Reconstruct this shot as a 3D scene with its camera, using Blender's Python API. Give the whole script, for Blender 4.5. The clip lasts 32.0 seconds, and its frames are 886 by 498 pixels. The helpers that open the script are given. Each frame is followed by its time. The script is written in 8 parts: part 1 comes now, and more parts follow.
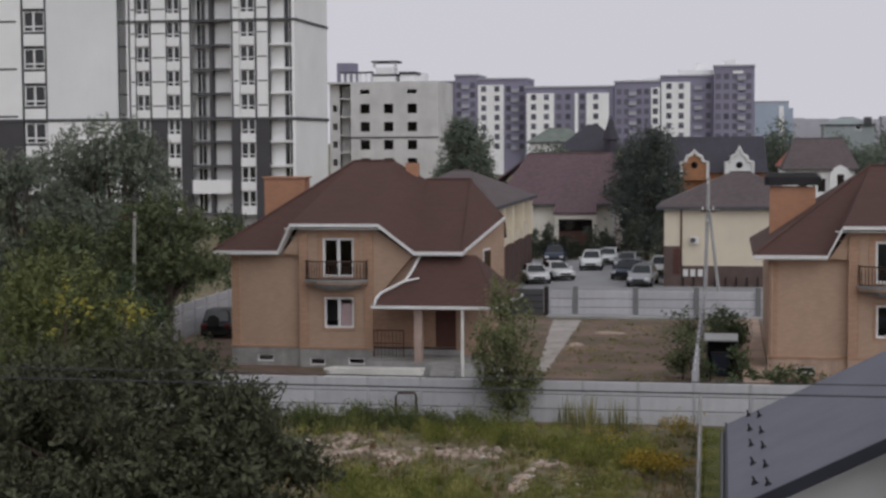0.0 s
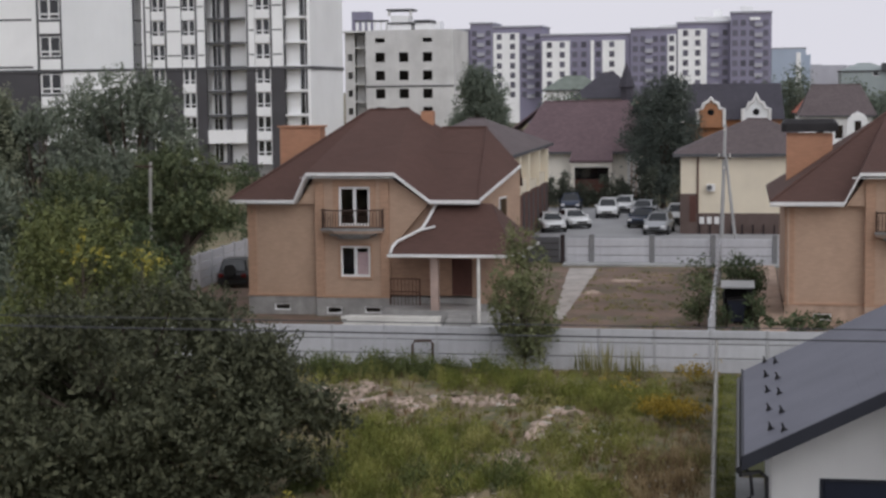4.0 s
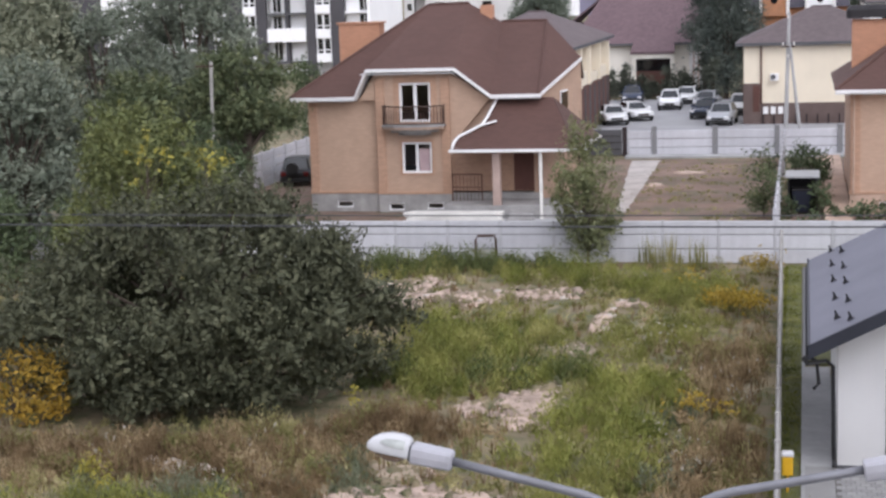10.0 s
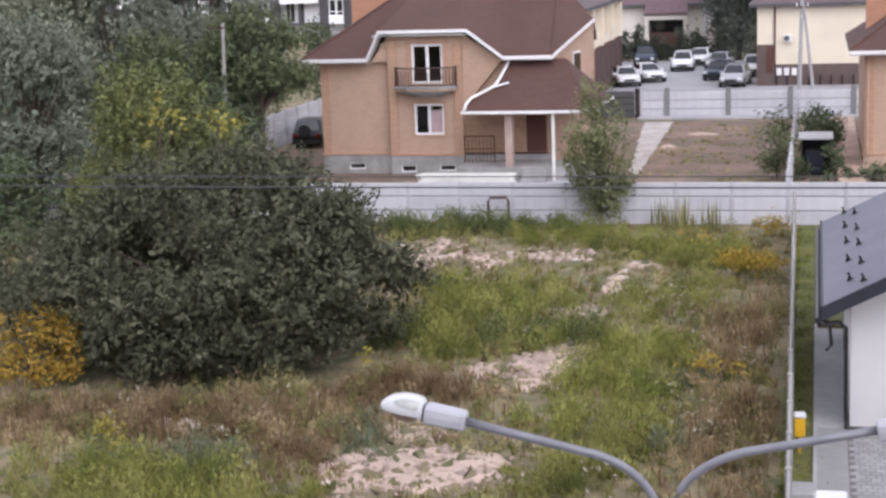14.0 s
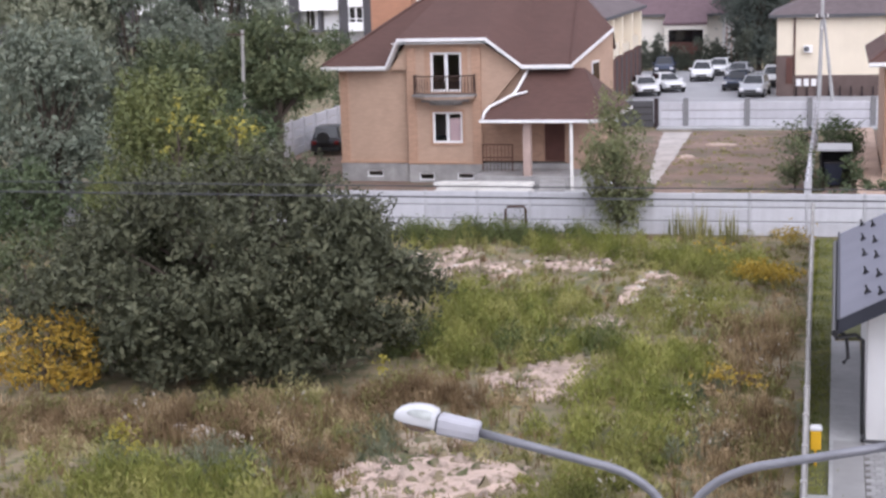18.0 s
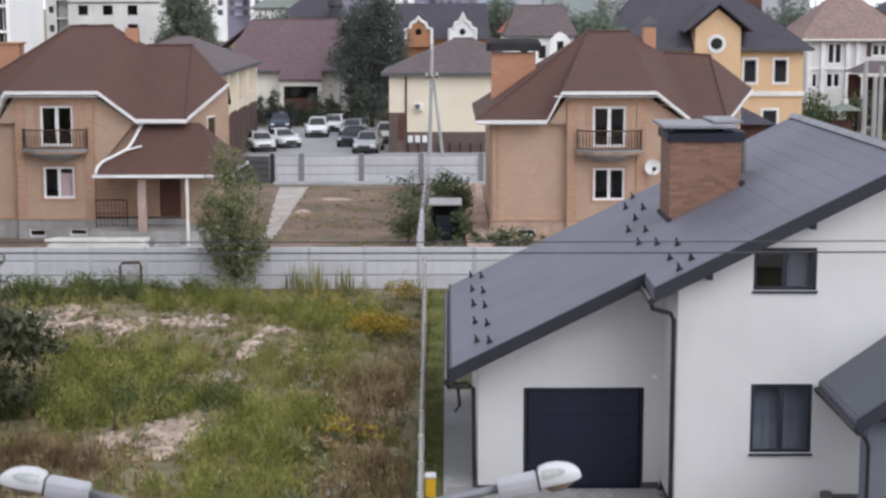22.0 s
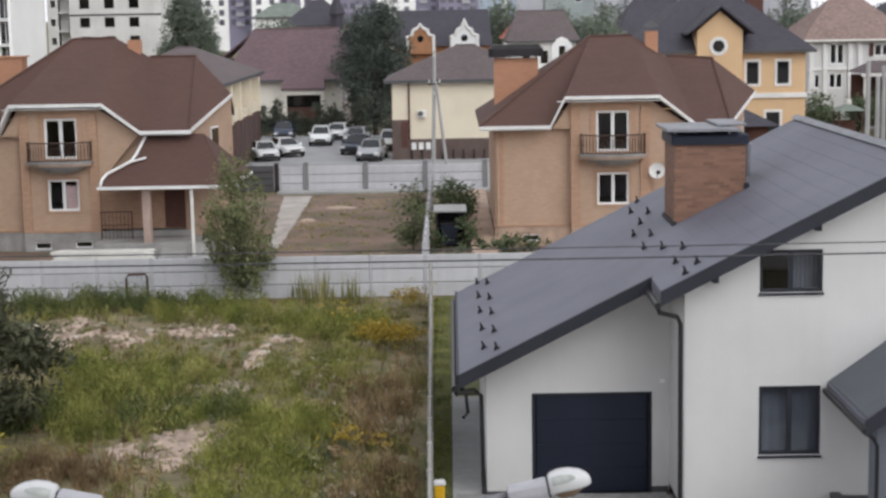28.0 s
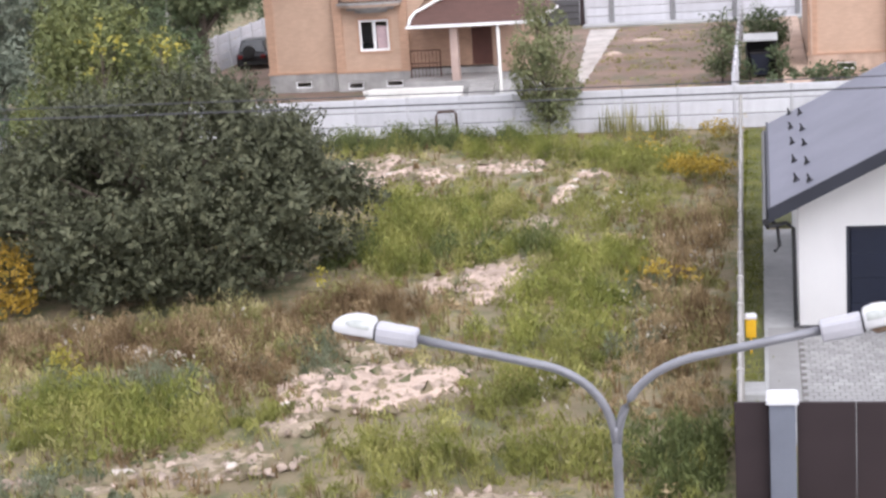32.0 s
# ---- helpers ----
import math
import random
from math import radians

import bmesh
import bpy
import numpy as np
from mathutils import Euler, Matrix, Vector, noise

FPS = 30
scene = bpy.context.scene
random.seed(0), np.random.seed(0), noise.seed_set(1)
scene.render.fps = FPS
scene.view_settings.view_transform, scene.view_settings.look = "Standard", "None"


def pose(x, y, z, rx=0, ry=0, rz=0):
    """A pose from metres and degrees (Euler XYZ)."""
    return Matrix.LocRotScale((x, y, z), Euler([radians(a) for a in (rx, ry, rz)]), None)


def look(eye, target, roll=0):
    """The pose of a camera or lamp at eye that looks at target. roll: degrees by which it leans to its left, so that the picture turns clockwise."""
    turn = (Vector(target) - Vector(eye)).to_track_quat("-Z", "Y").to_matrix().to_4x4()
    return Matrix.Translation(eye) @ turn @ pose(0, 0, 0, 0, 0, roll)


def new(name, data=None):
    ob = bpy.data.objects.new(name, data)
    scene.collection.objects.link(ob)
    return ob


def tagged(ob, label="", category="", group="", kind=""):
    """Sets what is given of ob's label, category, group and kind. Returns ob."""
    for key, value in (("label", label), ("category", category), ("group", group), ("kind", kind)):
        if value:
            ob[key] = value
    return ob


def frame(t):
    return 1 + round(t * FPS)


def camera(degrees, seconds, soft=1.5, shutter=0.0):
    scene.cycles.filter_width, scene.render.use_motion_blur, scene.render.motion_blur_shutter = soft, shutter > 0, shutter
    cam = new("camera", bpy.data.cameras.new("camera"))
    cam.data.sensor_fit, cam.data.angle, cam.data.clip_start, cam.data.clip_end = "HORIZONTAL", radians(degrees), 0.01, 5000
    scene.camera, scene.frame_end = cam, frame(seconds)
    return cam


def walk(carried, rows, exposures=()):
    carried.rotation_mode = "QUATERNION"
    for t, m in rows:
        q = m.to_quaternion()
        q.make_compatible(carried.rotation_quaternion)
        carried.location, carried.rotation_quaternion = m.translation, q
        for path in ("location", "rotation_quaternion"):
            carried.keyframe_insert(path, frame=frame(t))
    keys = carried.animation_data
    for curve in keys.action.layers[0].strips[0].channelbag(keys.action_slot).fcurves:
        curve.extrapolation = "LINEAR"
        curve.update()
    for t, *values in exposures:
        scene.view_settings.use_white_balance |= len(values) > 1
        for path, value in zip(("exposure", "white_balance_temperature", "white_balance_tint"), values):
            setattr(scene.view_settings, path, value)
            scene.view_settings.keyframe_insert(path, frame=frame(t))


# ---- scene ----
# The grid of the plots is along x (to the right) and y (away from the balcony where the camera is held).
cam = camera(30.76, 32.0, soft=2.7)
EYE = 10.6
ROWS = [
    (0, -0.004, 0.028, 0.048, 9.90, -3.89, -0.37),
    (0.5, -0.001, 0.027, 0.047, 9.38, -4.12, -0.37),
    (1, 0.005, 0.025, 0.043, 9.85, -4.26, -0.47),
    (1.5, -0.004, 0.025, 0.042, 10.14, -4.47, -0.58),
    (2, -0.002, 0.024, 0.040, 10.10, -4.69, -0.53),
    (2.5, -0.000, 0.024, 0.038, 10.33, -4.99, -0.65),
    (3, -0.003, 0.022, 0.037, 10.25, -5.15, -0.87),
    (3.5, 0.004, 0.021, 0.026, 10.39, -5.47, -0.75),
    (5.5, -0.005, 0.019, 0.015, 10.58, -5.87, -0.64),
    (6, -0.010, 0.017, 0.009, 10.50, -5.91, -0.62),
    (6.5, -0.014, 0.016, 0.005, 11.36, -6.00, -0.89),
    (7, -0.020, 0.010, -0.003, 12.81, -6.76, -0.97),
    (7.5, -0.032, 0.001, -0.021, 13.26, -8.90, -1.52),
    (8, -0.029, 0.003, -0.019, 13.53, -9.46, -1.69),
    (8.5, -0.029, 0.002, -0.012, 13.02, -9.44, -1.85),
    (9, -0.031, -0.000, -0.018, 13.00, -9.26, -1.90),
    (9.5, -0.028, 0.004, -0.019, 12.58, -9.27, -1.85),
    (10, -0.024, 0.010, -0.018, 12.79, -9.34, -1.92),
    (10.5, -0.026, 0.007, -0.021, 12.59, -9.45, -1.89),
    (11, -0.028, 0.006, -0.020, 12.88, -9.48, -2.02),
    (11.5, -0.025, 0.001, -0.021, 13.22, -9.70, -1.99),
    (12, -0.023, 0.003, -0.017, 13.42, -9.95, -2.11),
    (12.5, -0.030, 0.001, -0.021, 13.14, -9.86, -1.98),
    (13, -0.023, 0.003, -0.026, 13.05, -9.87, -2.29),
    (13.5, -0.025, 0.002, -0.035, 13.10, -10.22, -2.16),
    (14, -0.037, 0.004, -0.030, 13.27, -10.67, -2.02),
    (14.5, -0.022, 0.007, -0.033, 13.23, -10.69, -1.90),
    (15, -0.026, 0.005, -0.025, 13.56, -10.56, -1.80),
    (15.5, -0.026, 0.005, -0.024, 13.67, -10.22, -1.82),
    (17.5, -0.012, 0.016, -0.011, 13.56, -10.34, -1.61),
    (18, -0.014, 0.017, -0.006, 13.90, -10.38, -1.60),
    (18.5, -0.009, 0.011, -0.010, 14.04, -10.78, -1.78),
    (19, -0.005, 0.008, -0.000, 13.04, -10.63, -1.59),
    (19.5, -0.000, 0.005, -0.002, 12.08, -10.50, -1.41),
    (20, -0.005, 0.004, 0.002, 11.66, -10.40, -1.39),
    (20.5, 0.008, 0.004, 0.007, 10.45, -10.15, -1.34),
    (21, 0.012, 0.001, 0.012, 8.63, -9.85, -1.16),
    (21.5, 0.034, 0.002, 0.018, 6.06, -9.20, -0.14),
    (22, 0.054, 0.002, -0.015, 0.19, -8.62, -0.11),
    (22.5, 0.044, 0.005, -0.036, -4.46, -9.38, -0.11),
    (23, 0.032, 0.008, -0.034, -4.71, -9.35, -0.23),
    (23.5, 0.024, 0.006, -0.037, -4.76, -9.26, -0.03),
    (24, 0.016, 0.003, -0.044, -3.44, -9.05, -0.12),
    (24.5, 0.012, 0.008, -0.028, -2.15, -8.96, 0.48),
    (25, 0.012, 0.006, -0.025, -2.28, -8.83, 0.21),
    (25.5, 0.029, -0.002, -0.020, -1.91, -8.70, 0.14),
    (27.5, 0.040, -0.013, 0.000, -1.01, -8.43, -0.55),
    (28, 0.041, -0.025, 0.006, 0.37, -8.39, -1.03),
    (28.5, 0.024, -0.037, 0.005, 0.62, -8.52, -0.77),
    (29, 0.018, -0.043, 0.044, 3.35, -9.17, -1.18),
    (29.5, 0.014, -0.051, 0.044, 7.57, -10.07, -1.61),
    (30, 0.020, -0.047, 0.041, 9.81, -10.59, -2.29),
    (30.5, 0.029, -0.043, 0.036, 11.66, -11.48, -3.05),
    (31, 0.030, -0.042, 0.036, 12.63, -12.03, -3.47),
    (31.5, 0.036, -0.046, 0.039, 12.91, -12.44, -3.84),
    (32, 0.048, -0.066, 0.027, 11.74, -13.80, -4.04),
]
EXPOSURES = [(0.0, -0.44, 6250, 11), (3.0, -0.24, 6220, 11), (3.5, -0.2, 6220, 11), (5.5, -0.06, 6180, 10), (6.3, 0.02, 6180, 10), (7.0, 0.17, 6220, 10), (7.5, 0.5, 6250, 12), (8.1, 0.6, 6330, 12), (9.0, 0.66, 6030, 13), (13.0, 0.85, 6050, 17), (18.0, 0.93, 5950, 18), (20.0, 0.95, 5980, 16), (21.0, 0.8, 6000, 17), (22.0, 0.55, 6080, 11), (22.8, 0.5, 6300, 8), (25.0, 0.5, 6300, 8), (28.0, 0.4, 6300, 8), (29.0, 0.5, 6250, 9), (30.0, 0.88, 6150, 11), (30.5, 1.0, 6100, 12), (32.0, 1.33, 6120, 15)]
walk(cam, [(t, pose(x, y, EYE + z, 90 + pitch, 0, yaw) @ pose(0, 0, 0, 0, 0, roll)) for t, x, y, z, yaw, pitch, roll in ROWS], EXPOSURES)

# ---- world and sun: a hazy overcast afternoon ----
world = bpy.data.worlds.new("overcast_sky")
scene.world = world
world.use_nodes = True
wn, wl = world.node_tree.nodes, world.node_tree.links
wn.clear()
sky = wn.new("ShaderNodeTexSky")
sky.sky_type, sky.sun_disc = "NISHITA", False
sky.sun_elevation, sky.sun_rotation = radians(41), radians(149)
sky.dust_density, sky.air_density = 6.0, 1.5
grey = wn.new("ShaderNodeHueSaturation")
grey.inputs["Saturation"].default_value = 0.12
cloud = wn.new("ShaderNodeMix")
cloud.data_type = "RGBA"
cloud.inputs["Factor"].default_value = 0.8
# the haze is brighter towards the horizon than overhead
wco, wsep, wup = wn.new("ShaderNodeTexCoord"), wn.new("ShaderNodeSeparateXYZ"), wn.new("ShaderNodeMapRange")
wl.new(wco.outputs["Generated"], wsep.inputs[0])
wl.new(wsep.outputs["Z"], wup.inputs["Value"])
wup.inputs["From Min"].default_value, wup.inputs["From Max"].default_value = 0.0, 0.6
haze = wn.new("ShaderNodeMix")
haze.data_type = "RGBA"
haze.inputs["A"].default_value, haze.inputs["B"].default_value = (10.3, 9.95, 10.45, 1), (6.2, 6.2, 6.5, 1)
wl.new(wup.outputs["Result"], haze.inputs["Factor"])
wl.new(haze.outputs["Result"], cloud.inputs["B"])
bg = wn.new("ShaderNodeBackground")
bg.inputs["Strength"].default_value = 0.1
wout = wn.new("ShaderNodeOutputWorld")
wl.new(sky.outputs[0], grey.inputs["Color"])
wl.new(grey.outputs[0], cloud.inputs["A"])
wl.new(cloud.outputs["Result"], bg.inputs["Color"])
wl.new(bg.outputs[0], wout.inputs["Surface"])

sun = new("sun", bpy.data.lights.new("sun", "SUN"))
sun.data.energy, sun.data.angle, sun.data.color = 0.9, radians(60), (1.0, 0.97, 0.93)
sun.matrix_world = look((0, 0, 50), (-18, 30, 20))


# ---- materials ----
def nodes_of(name):
    m = bpy.data.materials.new(name)
    m.use_nodes = True
    n, l = m.node_tree.nodes, m.node_tree.links
    n.clear()
    out, b = n.new("ShaderNodeOutputMaterial"), n.new("ShaderNodeBsdfPrincipled")
    l.new(b.outputs[0], out.inputs["Surface"])
    return m, n, l, b, out


def shade(c, k):
    return (min(c[0] * k, 1), min(c[1] * k, 1), min(c[2] * k, 1), 1)


def mixrgb(n, l, fac, a, b, blend="MIX"):
    x = n.new("ShaderNodeMix")
    x.data_type, x.blend_type = "RGBA", blend
    for key, v in (("Factor", fac), ("A", a), ("B", b)):
        if isinstance(v, (int, float, tuple)):
            x.inputs[key].default_value = v
        else:
            l.new(v, x.inputs[key])
    return x.outputs["Result"]


def noise_of(n, l, co, scale, detail=4, rough=0.55, lo=0.35, hi=0.65):
    t = n.new("ShaderNodeTexNoise")
    t.inputs["Scale"].default_value, t.inputs["Detail"].default_value, t.inputs["Roughness"].default_value = scale, detail, rough
    l.new(co, t.inputs["Vector"])
    r = n.new("ShaderNodeMapRange")
    r.inputs["From Min"].default_value, r.inputs["From Max"].default_value = lo, hi
    l.new(t.outputs["Fac"], r.inputs["Value"])
    return r.outputs["Result"]


def mat(name, col, rough=0.75, amt=0.18, s1=0.7, s2=18.0, bump=0.25, metal=0.0, other=None, cover=0.0, vary=0.0, streak=0.0, spec=0.4):
    """A surface with broad stains and fine grain; other: a second colour in patches; vary: between objects; streak: rain marks."""
    m, n, l, b, out = nodes_of(name)
    co = n.new("ShaderNodeTexCoord").outputs["Object"]
    broad, fine = noise_of(n, l, co, s1), noise_of(n, l, co, s2, 3)
    c = mixrgb(n, l, broad, shade(col, 1 - amt), shade(col, 1 + amt))
    if other:
        patch = noise_of(n, l, co, s1 * 1.7, 5, 0.65, 0.62 - cover, 0.72 - cover)
        c = mixrgb(n, l, patch, c, (*other, 1))
    if streak:
        mp = n.new("ShaderNodeMapping")
        mp.inputs["Scale"].default_value = (2.2, 2.2, 0.12)
        l.new(co, mp.inputs["Vector"])
        s = noise_of(n, l, mp.outputs[0], 1.6, 4, 0.6, 0.42, 0.75)
        d = n.new("ShaderNodeMath")
        d.operation = "MULTIPLY"
        d.inputs[1].default_value = streak
        l.new(s, d.inputs[0])
        c = mixrgb(n, l, d.outputs[0], c, shade(col, 0.55))
    g = n.new("ShaderNodeMath")
    g.operation, g.inputs[1].default_value = "MULTIPLY", amt * 0.8
    l.new(fine, g.inputs[0])
    c = mixrgb(n, l, g.outputs[0], c, shade(col, 0.6))
    if vary:
        r = n.new("ShaderNodeObjectInfo").outputs["Random"]
        v = n.new("ShaderNodeMapRange")
        v.inputs["To Min"].default_value, v.inputs["To Max"].default_value = 1 - vary, 1 + vary
        l.new(r, v.inputs["Value"])
        h = n.new("ShaderNodeHueSaturation")
        l.new(v.outputs[0], h.inputs["Value"])
        l.new(c, h.inputs["Color"])
        c = h.outputs[0]
    l.new(c, b.inputs["Base Color"])
    b.inputs["Roughness"].default_value, b.inputs["Metallic"].default_value = rough, metal
    b.inputs["Specular IOR Level"].default_value = spec
    if bump:
        k = n.new("ShaderNodeBump")
        k.inputs["Strength"].default_value, k.inputs["Distance"].default_value = bump, 0.02
        l.new(fine, k.inputs["Height"])
        l.new(k.outputs[0], b.inputs["Normal"])
    return m


def brick_mat(name, col, joint, amt=0.25, length=0.25, course=0.077, turned=False, rough=0.8):
    """Brickwork in courses; lies in the x-z plane, or in y-z when turned."""
    m, n, l, b, out = nodes_of(name)
    co = n.new("ShaderNodeTexCoord").outputs["Object"]
    sep, com = n.new("ShaderNodeSeparateXYZ"), n.new("ShaderNodeCombineXYZ")
    l.new(co, sep.inputs[0])
    add = n.new("ShaderNodeMath")
    l.new(sep.outputs["X"], add.inputs[0])
    l.new(sep.outputs["Y"], add.inputs[1])
    l.new(add.outputs[0], com.inputs["X"])
    l.new(sep.outputs["Z"], com.inputs["Y"])
    t = n.new("ShaderNodeTexBrick")
    for key, v in (("Scale", 1.0), ("Mortar Size", 0.006), ("Brick Width", length), ("Row Height", course), ("Bias", 0.0)):
        t.inputs[key].default_value = v
    t.inputs["Color1"].default_value, t.inputs["Color2"].default_value, t.inputs["Mortar"].default_value = shade(col, 1 - amt), shade(col, 1 + amt), (*joint, 1)
    l.new(com.outputs[0], t.inputs["Vector"])
    broad = noise_of(n, l, co, 0.5, 4, 0.55, 0.3, 0.7)
    c = mixrgb(n, l, broad, shade(col, 0.85), t.outputs["Color"], "MIX")
    fine = noise_of(n, l, co, 1.3, 5, 0.6, 0.3, 0.75)
    c = mixrgb(n, l, 0.7, c, t.outputs["Color"])
    d = n.new("ShaderNodeMath")
    d.operation, d.inputs[1].default_value = "MULTIPLY", 0.25
    l.new(fine, d.inputs[0])
    c = mixrgb(n, l, d.outputs[0], c, shade(col, 0.55))
    l.new(c, b.inputs["Base Color"])
    b.inputs["Roughness"].default_value = rough
    k = n.new("ShaderNodeBump")
    k.inputs["Strength"].default_value, k.inputs["Distance"].default_value = 0.4, 0.01
    l.new(t.outputs["Fac"], k.inputs["Height"])
    k.invert = True
    l.new(k.outputs[0], b.inputs["Normal"])
    return m


def shingle_mat(name, col, amt=0.3, row=0.14, rough=0.85, width=0.3):
    """Small roof shingles: short tabs of slightly different tone in rows, with broad weathering."""
    m, n, l, b, out = nodes_of(name)
    co = n.new("ShaderNodeTexCoord").outputs["Object"]
    sep, com = n.new("ShaderNodeSeparateXYZ"), n.new("ShaderNodeCombineXYZ")
    l.new(co, sep.inputs[0])
    l.new(sep.outputs["X"], com.inputs["X"])
    add = n.new("ShaderNodeMath")
    l.new(sep.outputs["Y"], add.inputs[0])
    l.new(sep.outputs["Z"], add.inputs[1])
    l.new(add.outputs[0], com.inputs["Y"])
    t = n.new("ShaderNodeTexBrick")
    for key, v in (("Scale", 1.0), ("Mortar Size", 0.008), ("Brick Width", width), ("Row Height", row), ("Bias", 0.0)):
        t.inputs[key].default_value = v
    t.inputs["Color1"].default_value, t.inputs["Color2"].default_value, t.inputs["Mortar"].default_value = shade(col, 1 - amt), shade(col, 1 + amt), shade(col, 0.6)
    l.new(com.outputs[0], t.inputs["Vector"])
    broad = noise_of(n, l, co, 0.35, 5, 0.6, 0.3, 0.7)
    c = mixrgb(n, l, broad, shade(col, 0.82), shade(col, 1.2))
    c = mixrgb(n, l, 0.55, c, t.outputs["Color"])
    l.new(c, b.inputs["Base Color"])
    b.inputs["Roughness"].default_value = rough
    k = n.new("ShaderNodeBump")
    k.inputs["Strength"].default_value, k.inputs["Distance"].default_value = 0.5, 0.015
    k.invert = True
    l.new(t.outputs["Fac"], k.inputs["Height"])
    l.new(k.outputs[0], b.inputs["Normal"])
    return m


def leaf_mat(name, cols, rough=0.6, glow=0.15, patch=0.35, weight=0.5):
    """Leaves whose tone runs through cols from island to island, with drifts over the whole plant; some light comes through."""
    m, n, l, b, out = nodes_of(name)
    g = n.new("ShaderNodeNewGeometry")
    co = n.new("ShaderNodeTexCoord").outputs["Object"]
    drift = noise_of(n, l, co, patch, 3, 0.5, 0.3, 0.7)
    avg = n.new("ShaderNodeMath")
    avg.operation = "MULTIPLY_ADD"
    avg.inputs[1].default_value = 1 - weight
    half = n.new("ShaderNodeMath")
    half.operation, half.inputs[1].default_value = "MULTIPLY", weight
    l.new(drift, half.inputs[0])
    l.new(g.outputs["Random Per Island"], avg.inputs[0])
    l.new(half.outputs[0], avg.inputs[2])
    r = n.new("ShaderNodeValToRGB")
    r.color_ramp.elements[0].color, r.color_ramp.elements[1].color = (*cols[0], 1), (*cols[-1], 1)
    for i, c in enumerate(cols[1:-1]):
        r.color_ramp.elements.new((i + 1) / (len(cols) - 1)).color = (*c, 1)
    l.new(avg.outputs[0], r.inputs["Fac"])
    l.new(r.outputs[0], b.inputs["Base Color"])
    b.inputs["Roughness"].default_value = rough
    b.inputs["Specular IOR Level"].default_value = 0.3
    tr = n.new("ShaderNodeBsdfTranslucent")
    l.new(r.outputs[0], tr.inputs["Color"])
    mx = n.new("ShaderNodeMixShader")
    mx.inputs[0].default_value = glow
    l.new(b.outputs[0], mx.inputs[1])
    l.new(tr.outputs[0], mx.inputs[2])
    l.new(mx.outputs[0], out.inputs["Surface"])
    return m


def glass_mat(name, tint=(0.9, 0.93, 0.95)):
    m, n, l, b, out = nodes_of(name)
    b.inputs["Base Color"].default_value, b.inputs["Roughness"].default_value = (*tint, 1), 0.03
    b.inputs["Transmission Weight"].default_value, b.inputs["IOR"].default_value = 1.0, 1.45
    return m


WHITE = mat("white_render", (0.66, 0.653, 0.645), 0.9, 0.05, 0.4, 25, 0.15, streak=0.05)
ANTHRACITE = mat("anthracite_steel", (0.032, 0.034, 0.044), 0.55, 0.12, 0.6, 12, 0.05, spec=0.25)
ROOFGREY = mat("grey_metal_tiles", (0.15, 0.152, 0.188), 0.6, 0.1, 0.5, 9, 0.1)
PORCHROOF = mat("dark_grey_metal_tiles", (0.1, 0.11, 0.128), 0.55, 0.1, 0.5, 9, 0.1)
DOORBLUE = mat("dark_blue_steel", (0.012, 0.016, 0.032), 0.45, 0.12, 1.0, 14, 0.05)
TREAD = mat("dark_step_tiles", (0.06, 0.06, 0.066), 0.6, 0.12, 1.0, 20, 0.1)
COLGREY = mat("grey_render", (0.155, 0.168, 0.2), 0.85, 0.08, 1.0, 25, 0.15)
PLINTH = mat("dark_plinth", (0.1, 0.1, 0.105), 0.85, 0.15, 0.8, 12, 0.2)
PIPE = mat("black_pipe", (0.02, 0.02, 0.022), 0.4, 0.1, 1, 8, 0.0)
CHIMBRICK = brick_mat("chimney_brick", (0.24, 0.125, 0.085), (0.2, 0.15, 0.12), 0.28)
BRICK = brick_mat("orange_brick", (0.5, 0.345, 0.249), (0.468, 0.335, 0.25), 0.06)
BRICKDK = brick_mat("red_brick", (0.42, 0.2, 0.1), (0.36, 0.2, 0.13), 0.14)
PILBRICK = brick_mat("pilaster_brick", (0.475, 0.295, 0.2), (0.42, 0.285, 0.2), 0.1)
STACKBRICK = brick_mat("chimney_orange_brick", (0.5, 0.255, 0.155), (0.45, 0.25, 0.16), 0.08)
HOODDARK = mat("dark_sheet_hood", (0.03, 0.028, 0.03), 0.6, 0.2, 1.0, 8, 0.05, spec=0.25)
# the orange brick again, darkened in colour for the shade under the porch
SHADEDBRICK = brick_mat("porch_shaded_brick", (0.4, 0.25, 0.17), (0.35, 0.235, 0.17), 0.14)
STONE = mat("grey_plinth_stone", (0.34, 0.33, 0.32), 0.9, 0.2, 1.2, 10, 0.3, streak=0.25)
COLUMNSTONE = mat("brown_column_stone", (0.4, 0.3, 0.26), 0.9, 0.15, 1.2, 10, 0.3)
PINKSTONE = mat("pink_plinth_stone", (0.47, 0.34, 0.26), 0.9, 0.15, 1.2, 10, 0.3, streak=0.15)
SHINGLE = shingle_mat("brown_shingles", (0.098, 0.05, 0.04), 0.16)
SHINGLE2 = shingle_mat("plum_tiles", (0.14, 0.092, 0.102), 0.2, 0.35)
SHINGLE3 = shingle_mat("grey_brown_tiles", (0.125, 0.098, 0.1), 0.2, 0.35)
SHINGLE4 = shingle_mat("slate_roof", (0.06, 0.055, 0.07), 0.2, 0.3)
TERRACOTTA = shingle_mat("worn_terracotta", (0.25, 0.175, 0.155), 0.35, 0.35)
TERRACOTTA2 = shingle_mat("orange_red_tiles", (0.36, 0.13, 0.09), 0.25, 0.35)
TRIMWHITE = mat("white_trim", (0.78, 0.77, 0.76), 0.5, 0.07, 1.0, 10, 0.05)
UPVC = mat("white_window_frame", (0.8, 0.8, 0.8), 0.35, 0.04, 1, 10, 0.0)
